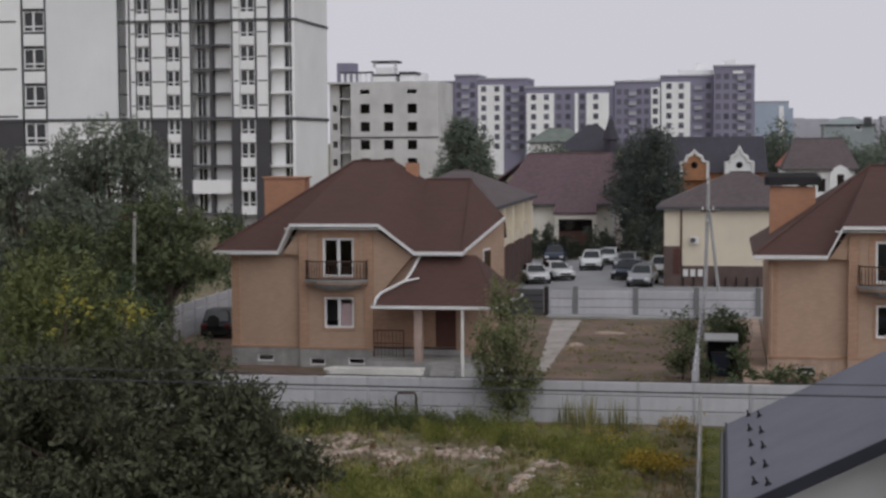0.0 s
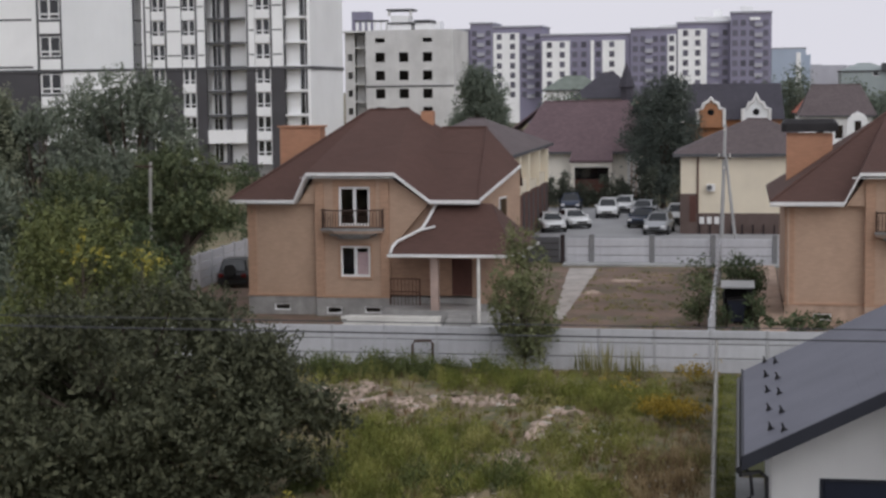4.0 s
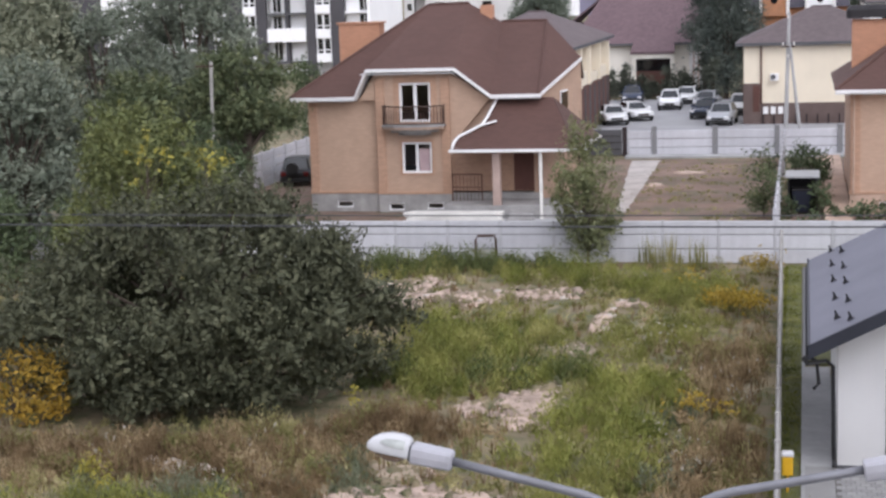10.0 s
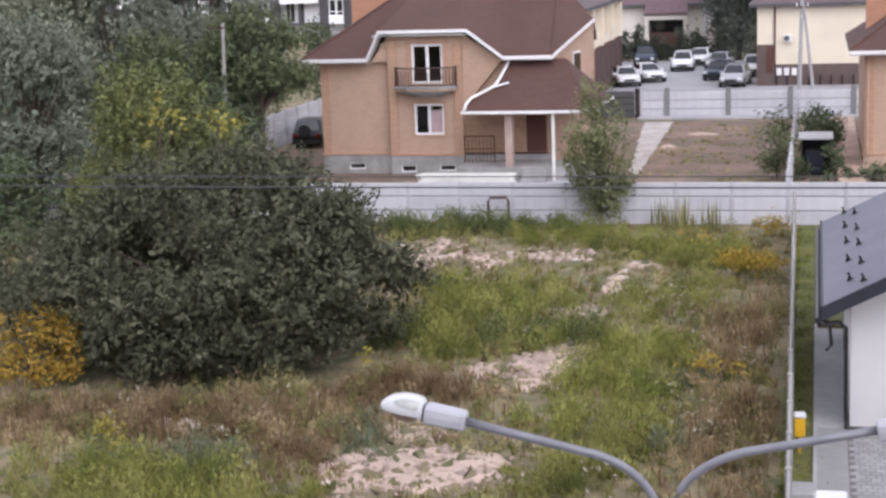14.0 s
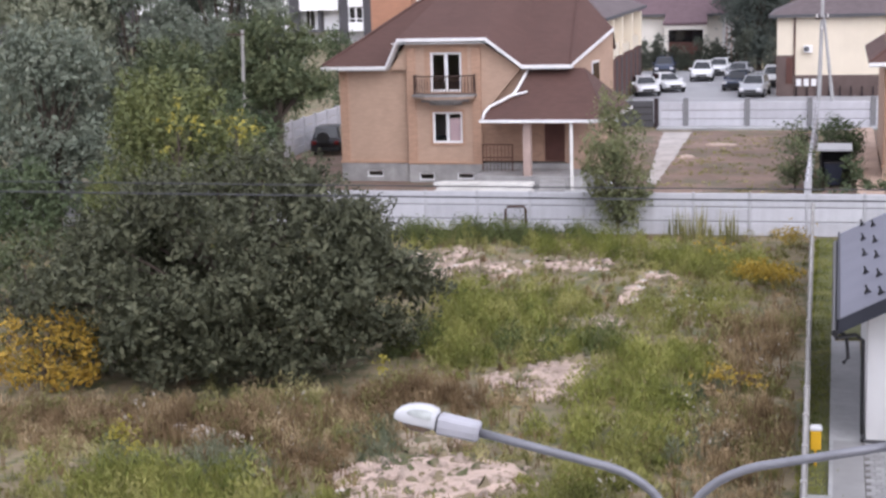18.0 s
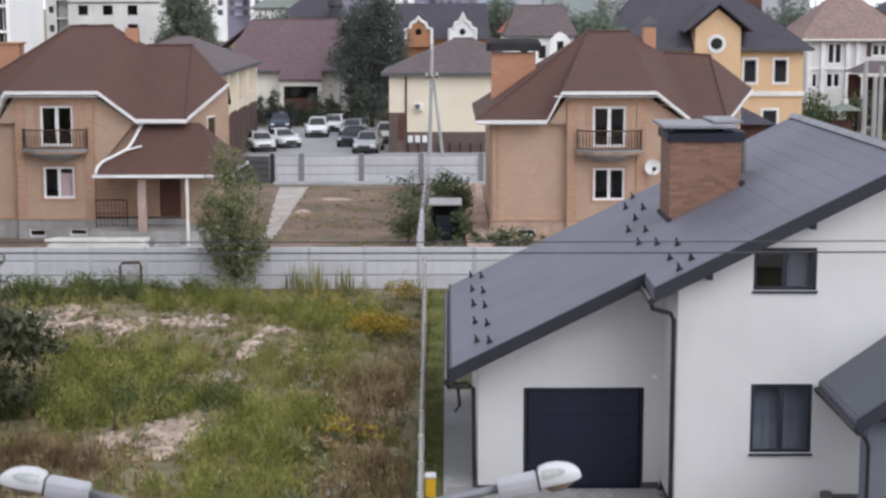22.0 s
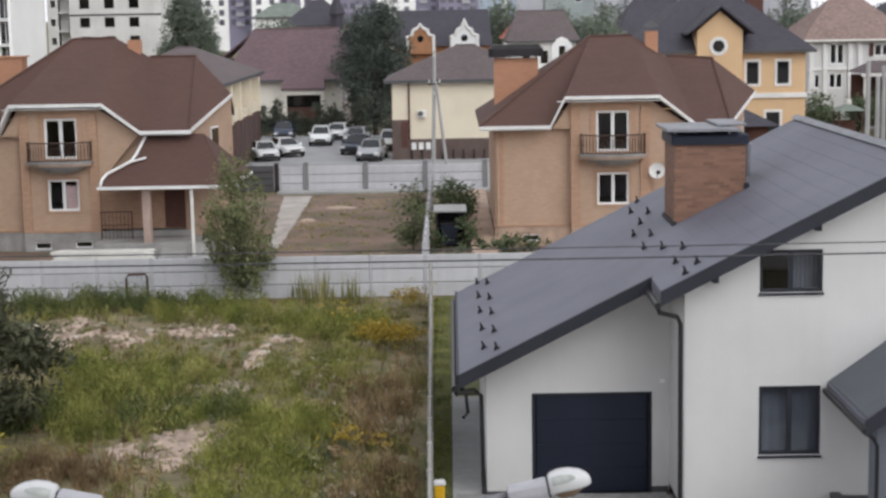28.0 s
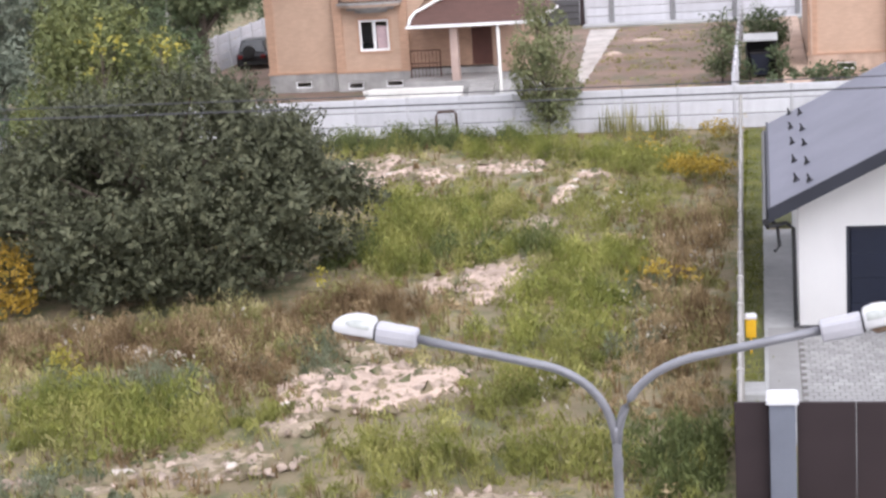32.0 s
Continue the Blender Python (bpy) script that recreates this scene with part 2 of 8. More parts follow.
GLASS = glass_mat("window_glass")
GLASSDK = mat("dark_window_glass", (0.015, 0.016, 0.018), 0.06, 0.2, 0.3, 1.5, 0.0, spec=0.7)
CURTAIN = mat("pink_curtain", (0.6, 0.42, 0.42), 0.9, 0.1, 3, 20, 0.1)
IRON = mat("brown_iron", (0.07, 0.04, 0.03), 0.55, 0.2, 2, 20, 0.1)
CONCRETE = mat("concrete", (0.42, 0.42, 0.42), 0.9, 0.14, 0.5, 9, 0.3, streak=0.3)
FENCEPANEL = mat("pale_concrete_panel", (0.57, 0.57, 0.6), 0.85, 0.1, 0.35, 8, 0.25, vary=0.07, streak=0.22)
FENCEPOST = mat("fence_post_concrete", (0.49, 0.49, 0.51), 0.85, 0.14, 0.8, 8, 0.25, vary=0.06, streak=0.2)
OLDPOST = mat("weathered_beige_concrete", (0.37, 0.355, 0.335), 0.9, 0.15, 0.8, 8, 0.25, vary=0.08, streak=0.25)
WALLPOST = mat("dark_wall_post_concrete", (0.24, 0.24, 0.245), 0.9, 0.15, 0.8, 8, 0.25, streak=0.2)
ASPHALT = mat("grey_block_paving", (0.34, 0.34, 0.35), 0.9, 0.1, 0.25, 8, 0.2)
PATHPALE = mat("pale_worn_path", (0.46, 0.42, 0.39), 0.95, 0.15, 0.8, 7, 0.4, other=(0.3, 0.26, 0.22), cover=0.06)
PAVER = mat("grey_paver", (0.36, 0.355, 0.35), 0.85, 0.08, 1.0, 14, 0.2, vary=0.14)
JOINTSAND = mat("paver_joint_sand", (0.17, 0.16, 0.15), 0.95, 0.2, 2, 20, 0.1)
EARTH = mat("field_earth", (0.24, 0.195, 0.12), 0.95, 0.3, 0.5, 6, 0.6, other=(0.12, 0.125, 0.06), cover=0.14)
SOIL = mat("bare_soil", (0.215, 0.15, 0.115), 0.95, 0.28, 0.3, 5, 0.6, other=(0.15, 0.13, 0.085), cover=0.12)
SAND = mat("pale_sand", (0.53, 0.405, 0.33), 0.95, 0.25, 1.1, 7, 0.9, other=(0.24, 0.18, 0.13), cover=0.08)
PALEEARTH = mat("pale_trodden_earth", (0.36, 0.29, 0.215), 0.95, 0.3, 1.1, 7, 0.7, other=(0.17, 0.14, 0.08), cover=0.14)
CLOD = mat("sandy_clods", (0.42, 0.33, 0.27), 0.95, 0.4, 1.6, 9, 0.4, other=(0.2, 0.15, 0.1), cover=0.12)
RUBBLE = mat("pale_rubble", (0.56, 0.5, 0.44), 0.9, 0.18, 1.5, 12, 0.3, vary=0.2)
LAWN = mat("lawn_earth", (0.13, 0.135, 0.06), 0.95, 0.25, 0.8, 14, 0.4)
LAWNGREY = mat("pale_green_sheet", (0.2, 0.23, 0.2), 0.7, 0.15, 1, 10, 0.1)
GATE = mat("brown_gate_steel", (0.036, 0.026, 0.027), 0.6, 0.1, 1, 8, 0.0, spec=0.2)
LAMPWHITE = mat("lamp_white_enamel", (0.66, 0.66, 0.67), 0.15, 0.05, 2, 20, 0.0)
LAMPGREY = mat("lamp_grey_cast", (0.44, 0.435, 0.47), 0.45, 0.09, 3, 30, 0.05)
STEEL = mat("galvanised_steel", (0.26, 0.262, 0.285), 0.5, 0.14, 2, 25, 0.1, metal=0.5)
OLIVEPANE = mat("dull_green_glass", (0.09, 0.1, 0.07), 0.2, 0.3, 6, 30, 0.0)
LAMPGLASS = mat("grey_lamp_window", (0.45, 0.47, 0.45), 0.15, 0.2, 6, 30, 0.0)
AMBER = mat("amber_lens", (0.2, 0.135, 0.09), 0.25, 0.2, 5, 30, 0.0)
YELLOWBOX = mat("yellow_enamel", (0.72, 0.42, 0.02), 0.45, 0.06, 3, 20, 0.0)
BARK = mat("bark", (0.085, 0.065, 0.05), 0.95, 0.3, 2, 22, 0.6)
RUBBER = mat("tyre_rubber", (0.02, 0.02, 0.02), 0.8, 0.2, 5, 40, 0.1)
CARWHITE = mat("white_car_paint", (0.78, 0.79, 0.8), 0.2, 0.03, 1, 10, 0.0)
CARGREY = mat("silver_car_paint", (0.42, 0.43, 0.45), 0.25, 0.04, 1, 10, 0.0, metal=0.3)
CARGLASS = mat("dark_car_glass", (0.03, 0.033, 0.037), 0.12, 0.03, 1, 10, 0.0, spec=0.6)
TAILRED = mat("dark_red_lamp_glass", (0.12, 0.012, 0.012), 0.2, 0.03, 1, 10, 0.0)
CARBLUE = mat("dark_blue_car_paint", (0.03, 0.04, 0.07), 0.2, 0.05, 1, 10, 0.0)
CARBLACK = mat("black_car_paint", (0.01, 0.01, 0.012), 0.35, 0.05, 1, 10, 0.0)
PALECREAM = mat("pale_cream_render", (0.8, 0.76, 0.68), 0.9, 0.05, 0.4, 15, 0.15, streak=0.06)
BEIGE = mat("cream_render", (0.75, 0.67, 0.53), 0.9, 0.05, 0.4, 15, 0.15, streak=0.06)
BROWNWALL = mat("brown_cladding", (0.1, 0.045, 0.035), 0.8, 0.18, 0.8, 10, 0.2)
YELLOW = mat("yellow_render", (0.68, 0.47, 0.28), 0.9, 0.05, 0.4, 15, 0.15, streak=0.05)
PINK = mat("pink_render", (0.55, 0.33, 0.26), 0.9, 0.06, 0.4, 15, 0.15)
REDRENDER = mat("faded_red_render", (0.42, 0.17, 0.13), 0.9, 0.08, 0.4, 8, 0.15, streak=0.08)
BLOCKWHITE = mat("white_facade", (0.92, 0.92, 0.92), 0.85, 0.04, 0.15, 4, 0.05, streak=0.05)
BLOCKGREY = mat("light_grey_facade", (0.84, 0.85, 0.86), 0.85, 0.04, 0.1, 4, 0.05, streak=0.05)
BLOCKDARK = mat("dark_grey_facade", (0.075, 0.072, 0.078), 0.85, 0.1, 0.2, 4, 0.05)
BANDDARK = mat("dark_band", (0.09, 0.09, 0.095), 0.8, 0.1, 0.3, 5, 0.05)
BLOCKRAW = mat("raw_block_masonry", (0.66, 0.65, 0.64), 0.95, 0.1, 0.25, 3, 0.15, streak=0.15)
LILAC = mat("lilac_grey_facade", (0.265, 0.25, 0.335), 0.9, 0.08, 0.1, 3, 0.05)
CABLE = mat("black_cable", (0.06, 0.06, 0.065), 0.6, 0.1, 1, 10, 0.0)
PLANK = mat("pale_boards", (0.7, 0.68, 0.64), 0.8, 0.1, 1.5, 15, 0.2)
SHEERSKY = mat("curtain_and_sky_reflection", (0.13, 0.14, 0.175), 0.9, 0.1, 3, 20, 0.1)
# distance haze is mixed into these three colours, paler and bluer than the surfaces
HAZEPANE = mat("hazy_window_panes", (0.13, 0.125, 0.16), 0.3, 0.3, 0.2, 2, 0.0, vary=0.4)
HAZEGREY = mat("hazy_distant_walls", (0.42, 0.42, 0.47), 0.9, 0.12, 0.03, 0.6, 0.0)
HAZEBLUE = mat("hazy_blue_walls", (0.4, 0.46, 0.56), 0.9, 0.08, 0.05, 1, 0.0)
YARDBRICK = mat("dark_red_paving", (0.15, 0.07, 0.05), 0.9, 0.2, 0.5, 8, 0.2, streak=0.0)
GREENGREY = mat("grey_green_render", (0.34, 0.38, 0.38), 0.9, 0.1, 0.3, 6, 0.1, streak=0.1)
PLINTHBROWN = mat("grey_brown_plinth", (0.125, 0.09, 0.08), 0.85, 0.15, 0.8, 10, 0.2, streak=0.1)
# near-black for surfaces behind openings: the rooms' shade is put into the colour
DARKROOM = mat("interior_shade_colour", (0.05, 0.045, 0.04), 0.95, 0.2, 1, 8, 0.1)


# ---- building blocks ----
class Geo:
    """Collects faces; rectangular blocks, plates, tubes and turned profiles of one part."""

    def __init__(self):
        self.v, self.f = [], []

    def add(self, verts, faces):
        k = len(self.v)
        self.v += [tuple(p) for p in verts]
        self.f += [tuple(k + i for i in q) for q in faces]
        return self

    def box(self, x0, y0, z0, x1, y1, z1):
        v = [(x, y, z) for z in (z0, z1) for x, y in ((x0, y0), (x1, y0), (x1, y1), (x0, y1))]
        return self.add(v, [(3, 2, 1, 0), (4, 5, 6, 7), (0, 1, 5, 4), (1, 2, 6, 5), (2, 3, 7, 6), (3, 0, 4, 7)])

    def chamfered(self, x0, y0, z0, x1, y1, z1, c):
        """A block with its upper edges and uprights cut back by c."""
        o = [(x0 + c, y0), (x1 - c, y0), (x1, y0 + c), (x1, y1 - c), (x1 - c, y1), (x0 + c, y1), (x0, y1 - c), (x0, y0 + c)]
        cx, cy = (x0 + x1) / 2, (y0 + y1) / 2
        t = [(cx + (x - cx) * (1 - 2 * c / max(x1 - x0, 1e-6)), cy + (y - cy) * (1 - 2 * c / max(y1 - y0, 1e-6))) for x, y in o]
        v = [(x, y, z0) for x, y in o] + [(x, y, z1 - c) for x, y in o] + [(x, y, z1) for x, y in t]
        f = [tuple(range(7, -1, -1)), tuple(range(16, 24))]
        for k in (0, 8):
            f += [(k + i, k + (i + 1) % 8, k + 8 + (i + 1) % 8, k + 8 + i) for i in range(8)]
        return self.add(v, f)

    def prism(self, poly, vec):
        """A plate: the polygon poly and its copy at vec, closed round the edge."""
        n, d = len(poly), Vector(vec)
        v = [Vector(p) for p in poly]
        f = [tuple(range(n)), tuple(range(2 * n - 1, n - 1, -1))]
        f += [(i, n + i, n + (i + 1) % n, (i + 1) % n) for i in range(n)]
        return self.add(v + [p + d for p in v], f)

    def tube(self, pts, radii, sides=8, caps=True):
        """A round bar along pts; radii: one number or one for each point."""
        pts = [Vector(p) for p in pts]
        radii = radii if isinstance(radii, (list, tuple)) else [radii] * len(pts)
        v, f = [], []
        for i, p in enumerate(pts):
            d = (pts[min(i + 1, len(pts) - 1)] - pts[max(i - 1, 0)]).normalized()
            a = d.cross(Vector((0, 0, 1)) if abs(d.z) < 0.9 else Vector((1, 0, 0))).normalized()
            b = d.cross(a)
            v += [p + radii[i] * (math.cos(t) * a + math.sin(t) * b) for t in (2 * math.pi * j / sides for j in range(sides))]
        for i in range(len(pts) - 1):
            f += [(i * sides + j, i * sides + (j + 1) % sides, (i + 1) * sides + (j + 1) % sides, (i + 1) * sides + j) for j in range(sides)]
        if caps:
            f += [tuple(range(sides - 1, -1, -1)), tuple(range((len(pts) - 1) * sides, len(pts) * sides))]
        return self.add(v, f)

    def beam(self, p, q, w, h):
        """A board from p to q, w thick to the sides and h high, hanging down from the line."""
        p, q = Vector(p), Vector(q)
        d = (q - p).normalized()
        s = d.cross(Vector((0, 0, 1))).normalized() * (w / 2)
        u = Vector((0, 0, -h))
        v = [p - s, p + s, p + s + u, p - s + u, q - s, q + s, q + s + u, q - s + u]
        return self.add(v, [(0, 1, 2, 3), (7, 6, 5, 4), (0, 4, 5, 1), (1, 5, 6, 2), (2, 6, 7, 3), (3, 7, 4, 0)])

    def wall_x(self, x0, x1, z0, z1, y, thick, holes=()):
        """A wall along x whose face is at y and which is thick to the back, with real openings (x0, z0, x1, z1)."""
        xs = sorted({x0, x1, *(min(max(h[i], x0), x1) for h in holes for i in (0, 2))})
        zs = sorted({z0, z1, *(min(max(h[i], z0), z1) for h in holes for i in (1, 3))})
        nx, nz = len(xs), len(zs)

        def solid(i, k):
            if not (0 <= i < nx - 1 and 0 <= k < nz - 1):
                return False
            cx, cz = (xs[i] + xs[i + 1]) / 2, (zs[k] + zs[k + 1]) / 2
            return not any(h[0] < cx < h[2] and h[1] < cz < h[3] for h in holes)

        v = [(x, yy, z) for yy in (y, y + thick) for z in zs for x in xs]
        at = lambda i, k, s: s * nx * nz + k * nx + i
        f = []
        for i in range(nx - 1):
            for k in range(nz - 1):
                if not solid(i, k):
                    continue
                a, b, c, d = at(i, k, 0), at(i + 1, k, 0), at(i + 1, k + 1, 0), at(i, k + 1, 0)
                n = nx * nz
                f += [(a, b, c, d), (d + n, c + n, b + n, a + n)]
                for out, (p, q) in (((i - 1, k), (d, a)), ((i + 1, k), (b, c)), ((i, k - 1), (a, b)), ((i, k + 1), (c, d))):
                    if not solid(*out):
                        f.append((q, p, p + n, q + n))
        used = sorted({j for q in f for j in q})
        again = {j: m for m, j in enumerate(used)}
        self.add([v[j] for j in used], [tuple(again[j] for j in q) for q in f])
        return self


def mesh_of(name, g, material):
    me = bpy.data.meshes.new(name)
    me.from_pydata(g.v, [], g.f)
    me.materials.append(material)
    me.validate()
    # outward normals, so that gloss and glass behave
    bm = bmesh.new()
    bm.from_mesh(me)
    bmesh.ops.recalc_face_normals(bm, faces=bm.faces)
    bm.to_mesh(me)
    bm.free()
    return me


def thing(name, label, category, at=(0, 0, 0), group="", kind="", turn=0):
    ob = new(name)
    ob.empty_display_size = 0.2
    ob.matrix_basis = pose(*at, 0, 0, turn)
    return tagged(ob, label, category, group, kind)




def part(name, g, material, parent=None, label="", local=False, smooth=False):
    """One mesh under parent. Corners are given in the world, or in the parent's own axes when local."""
    root = parent
    off = Vector((0, 0, 0))
    while root is not None:
        off += root.matrix_basis.translation
        root = root.parent
    if not local and off.length:
        h = Geo()
        h.v, h.f = [(x - off.x, y - off.y, z - off.z) for x, y, z in g.v], g.f
        g = h
    ob = new(name, mesh_of(name, g, material))
    ob.parent = parent
    if smooth:
        ob.data.polygons.foreach_set("use_smooth", [True] * len(ob.data.polygons))
    return tagged(ob, label)


def same(name, like, parent, at, label="", turn=0):
    """Another piece on the mesh of like, under parent, moved by at."""
    ob = new(name, like.data)
    ob.parent = parent
    ob.matrix_basis = pose(*at, 0, 0, turn)
    return tagged(ob, label)


def single(name, g, material, label, category, group="", kind="", smooth=False, at=None):
    """A thing that is one mesh."""
    off = Vector(at or (0, 0, 0))
    h = Geo()
    h.v, h.f = [(x - off.x, y - off.y, z - off.z) for x, y, z in g.v], g.f
    ob = new(name, mesh_of(name, h, material))
    ob.location = off
    if smooth:
        ob.data.polygons.foreach_set("use_smooth", [True] * len(ob.data.polygons))
    return tagged(ob, label, category, group, kind)


def cloud_mesh(name, verts, faces, material):
    """A mesh from arrays: verts (n, 3), faces (m, 3 or 4)."""
    me = bpy.data.meshes.new(name)
    verts, faces = np.asarray(verts, np.float32), np.asarray(faces, np.int32)
    k = faces.shape[1]
    me.vertices.add(len(verts))
    me.vertices.foreach_set("co", verts.ravel())
    me.loops.add(faces.size)
    me.loops.foreach_set("vertex_index", faces.ravel())
    me.polygons.add(len(faces))
    me.polygons.foreach_set("loop_start", np.arange(0, faces.size, k, dtype=np.int32))
    me.polygons.foreach_set("loop_total", np.full(len(faces), k, np.int32))
    me.update(calc_edges=True)
    me.materials.append(material)
    return me


def window_unit(parent, x0, z0, x1, z1, y, bars=2, frame_mat=None, glass=None, name="window", sill=None, transom=False, w=0.07, label=""):
    """A window in an opening of a wall along x whose face is at y: frame with mullions, panes behind it, a sill."""
    frame_mat, glass = frame_mat or UPVC, glass or GLASS
    g = Geo()
    ya, yb = y + 0.06, y + 0.13
    g.box(x0, ya, z0, x0 + w, yb, z1).box(x1 - w, ya, z0, x1, yb, z1)
    g.box(x0 + w, ya, z0, x1 - w, yb, z0 + w).box(x0 + w, ya, z1 - w, x1 - w, yb, z1)
    edges = [x0 + w + (x1 - x0 - 2 * w) * i / bars for i in range(bars + 1)]
    for e in edges[1:-1]:
        g.box(e - w * 0.7, ya + 0.005, z0 + w, e + w * 0.7, yb - 0.005, z1 - w)
    if transom:
        g.box(x0 + w, ya + 0.008, z0 + (z1 - z0) * 0.3, x1 - w, yb - 0.008, z0 + (z1 - z0) * 0.3 + w)
    win = part(name, g, frame_mat, parent, label)
    for a, b in zip(edges[:-1], edges[1:]):
        p = part("pane", Geo().box(a, y + 0.09, z0 + w * 0.5, b, y + 0.1, z1 - w * 0.5), glass, win)
        p.visible_shadow = False
    if sill:
        part("sill", Geo().box(x0 - 0.02, y - 0.05, z0 - 0.05, x1 + 0.02, y + 0.06, z0 - 0.005), sill, win)
    return win

# ---- ground: one sheet to the horizon, uneven on the waste plot ----
def rise(x, y):
    """The height of the waste plot's ground."""
    inside = min(max((-0.9 - x) / 1.5, 0), 1) * min(max((59.0 - y) / 2, 0), 1) * min(max((y - 16) / 3, 0), 1)
    return inside * (0.16 * noise.noise((x * 0.22, y * 0.22, 0)) + 0.07 * noise.noise((x * 0.9, y * 0.9, 3)))


xs = [-4000, -1500, -600, -250, -120, -70, -45] + [-36 + 0.6 * i for i in range(60)] + [0.5, 20, 45, 90, 200, 600, 1500, 4000]
ys = [-1500, -300, -60, 0, 12] + [16 + 0.6 * i for i in range(74)] + [61, 75, 95, 130, 200, 350, 700, 1500, 4500]
g = Geo()
g.v = [(x, y, rise(x, y) - 0.03) for y in ys for x in xs]
g.f = [(j * len(xs) + i, j * len(xs) + i + 1, (j + 1) * len(xs) + i + 1, (j + 1) * len(xs) + i) for j in range(len(ys) - 1) for i in range(len(xs) - 1)]
ground = single("ground", g, EARTH, "uneven brown earth of the waste plot and yards", "ground", kind="structure", smooth=True)


def slab(name, x0, y0, x1, y1, z, material, label, category, skirt=0.12):
    return single(name, Geo().box(x0, y0, z - skirt, x1, y1, z), material, label, category, kind="structure")


slab("yard_soil", -16, 61.0, -1.4, 94.6, 0.0, SOIL, "bare brown soil of the brick houses' yard", "ground")
slab("yard_soil_side", -0.6, 61.0, 24, 94.6, 0.0, SOIL, "bare brown soil with tufts beside the brick house", "ground")
slab("yard_left", -34, 61.0, -16, 69.5, 0.01, CONCRETE, "worn concrete apron of the brick house", "ground")
slab("yard_left_soil", -28.6, 69.5, -16, 94.6, 0.005, SOIL, "bare brown soil between fence and brick house", "ground")
lane = [(-9.85 + 0.075 * i + 0.12 * noise.noise((i * 0.7, 0, 5)), 93.9 - 1.1 * i) for i in range(20)]
lane += [(-7.95 - 0.012 * i + 0.12 * noise.noise((i * 0.7, 3, 5)), 73.0 + 1.1 * i) for i in range(20)]
single("drive", Geo().prism([(x, y, -0.08) for x, y in lane], (0, 0, 0.11)), PATHPALE, "pale worn path up to the rear wall", "path", kind="structure")
slab("terrace", -15.2, 61.2, -9.6, 73.4, 0.02, CONCRETE, "grey concrete paving before the porch", "path")
slab("pavement", -30, 19.5, 30, 23.4, 0.03, ASPHALT, "grey paved footway before the gate", "pavement")
slab("road", -60, 8, 60, 19.2, 0.0, ASPHALT, "grey asphalt side road below the balcony", "road")
slab("car_park", -24, 98.0, 7, 142, 0.02, ASPHALT, "light grey paved parking yard between the cream houses", "car park")
slab("kerb", -22, 97.2, 7, 97.6, 0.2, CONCRETE, "low concrete kerb along the parking yard", "kerb")

# The balcony from which one looks, behind the camera.
single("own_building", Geo().box(-14, -9, -0.1, 14, -0.9, 16), BLOCKWHITE, "white rendered apartment building with the viewing balcony", "building", kind="structure")


# ---- white house with the garage ----
house = thing("white_house", "white rendered gabled house with grey metal roof and built-in garage", "house", (0.7, 32.2, 0))
SL, RX, RZ = 0.5, 9.42, 7.61          # roof slope, ridge


def roofz(x):
    return RZ - SL * abs(x - RX)


GW, HW, BK = 34.4, 32.2, 43.3         # garage front, house front, back
holes = [(6.24, 4.84, 7.52, 5.72), (11.3, 4.46, 12.75, 5.72), (6.25, 1.44, 7.52, 2.9), (11.55, 1.44, 12.8, 2.9), (9.08, 0.62, 9.92, 2.62)]
g = Geo().wall_x(4.72, 14.12, 0.23, 4.85, HW, 0.38, holes)
part("front_wall", g, WHITE, house)
part("upper_wall", Geo().wall_x(6.1, 12.9, 4.85, 5.72, HW, 0.38, [h for h in holes if h[1] > 4.4]), WHITE, house)
part("gable_wall", Geo().prism([(4.72, HW, 4.85), (6.1, HW, 4.85), (6.1, HW, 5.6)], (0, 0.38, 0)), WHITE, house)
part("gable_wall", Geo().prism([(12.9, HW, 4.85), (14.12, HW, 4.85), (12.9, HW, 5.5)], (0, 0.38, 0)), WHITE, house)
part("gable_wall", Geo().prism([(6.1, HW, 5.72), (12.9, HW, 5.72), (RX, HW, 7.3)], (0, 0.38, 0)), WHITE, house)
part("side_wall", Geo().box(4.72, HW + 0.38, 0.23, 5.1, BK, 4.9), WHITE, house)
part("side_wall", Geo().box(13.74, HW + 0.38, 0.23, 14.12, BK, 4.9), WHITE, house)
part("back_wall", Geo().prism([(0.7, BK, 0.1), (14.12, BK, 0.1), (14.12, BK, 4.9), (RX, BK, 7.3), (0.7, BK, 2.9)], (0, -0.3, 0)), WHITE, house)
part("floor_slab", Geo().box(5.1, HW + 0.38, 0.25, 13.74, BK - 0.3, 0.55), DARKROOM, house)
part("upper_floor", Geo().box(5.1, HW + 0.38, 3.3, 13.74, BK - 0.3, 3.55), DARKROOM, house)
g = Geo().wall_x(0.7, 4.72, 0.06, 2.6, GW, 0.3, [(1.76, 0.0, 4.27, 2.24)])
part("garage_wall", g, WHITE, house)
part("garage_gable", Geo().prism([(0.7, GW, 2.6), (4.72, GW, 2.6), (4.72, GW, 4.9), (0.7, GW, 2.95)], (0, 0.3, 0)), WHITE, house)
part("garage_side_wall", Geo().box(0.7, GW + 0.3, 0.06, 1.0, BK, 2.9), WHITE, house)
part("plinth", Geo().box(4.69, HW - 0.03, 0, 14.15, HW + 0.4, 0.228), PLINTH, house, "dark grey plinth band")
part("garage_plinth", Geo().box(4.33, GW - 0.03, 0, 4.69, GW + 0.2, 0.16), PLINTH, house)
part("garage_plinth", Geo().box(0.67, GW - 0.03, 0, 1.7, GW + 0.2, 0.1), PLINTH, house)
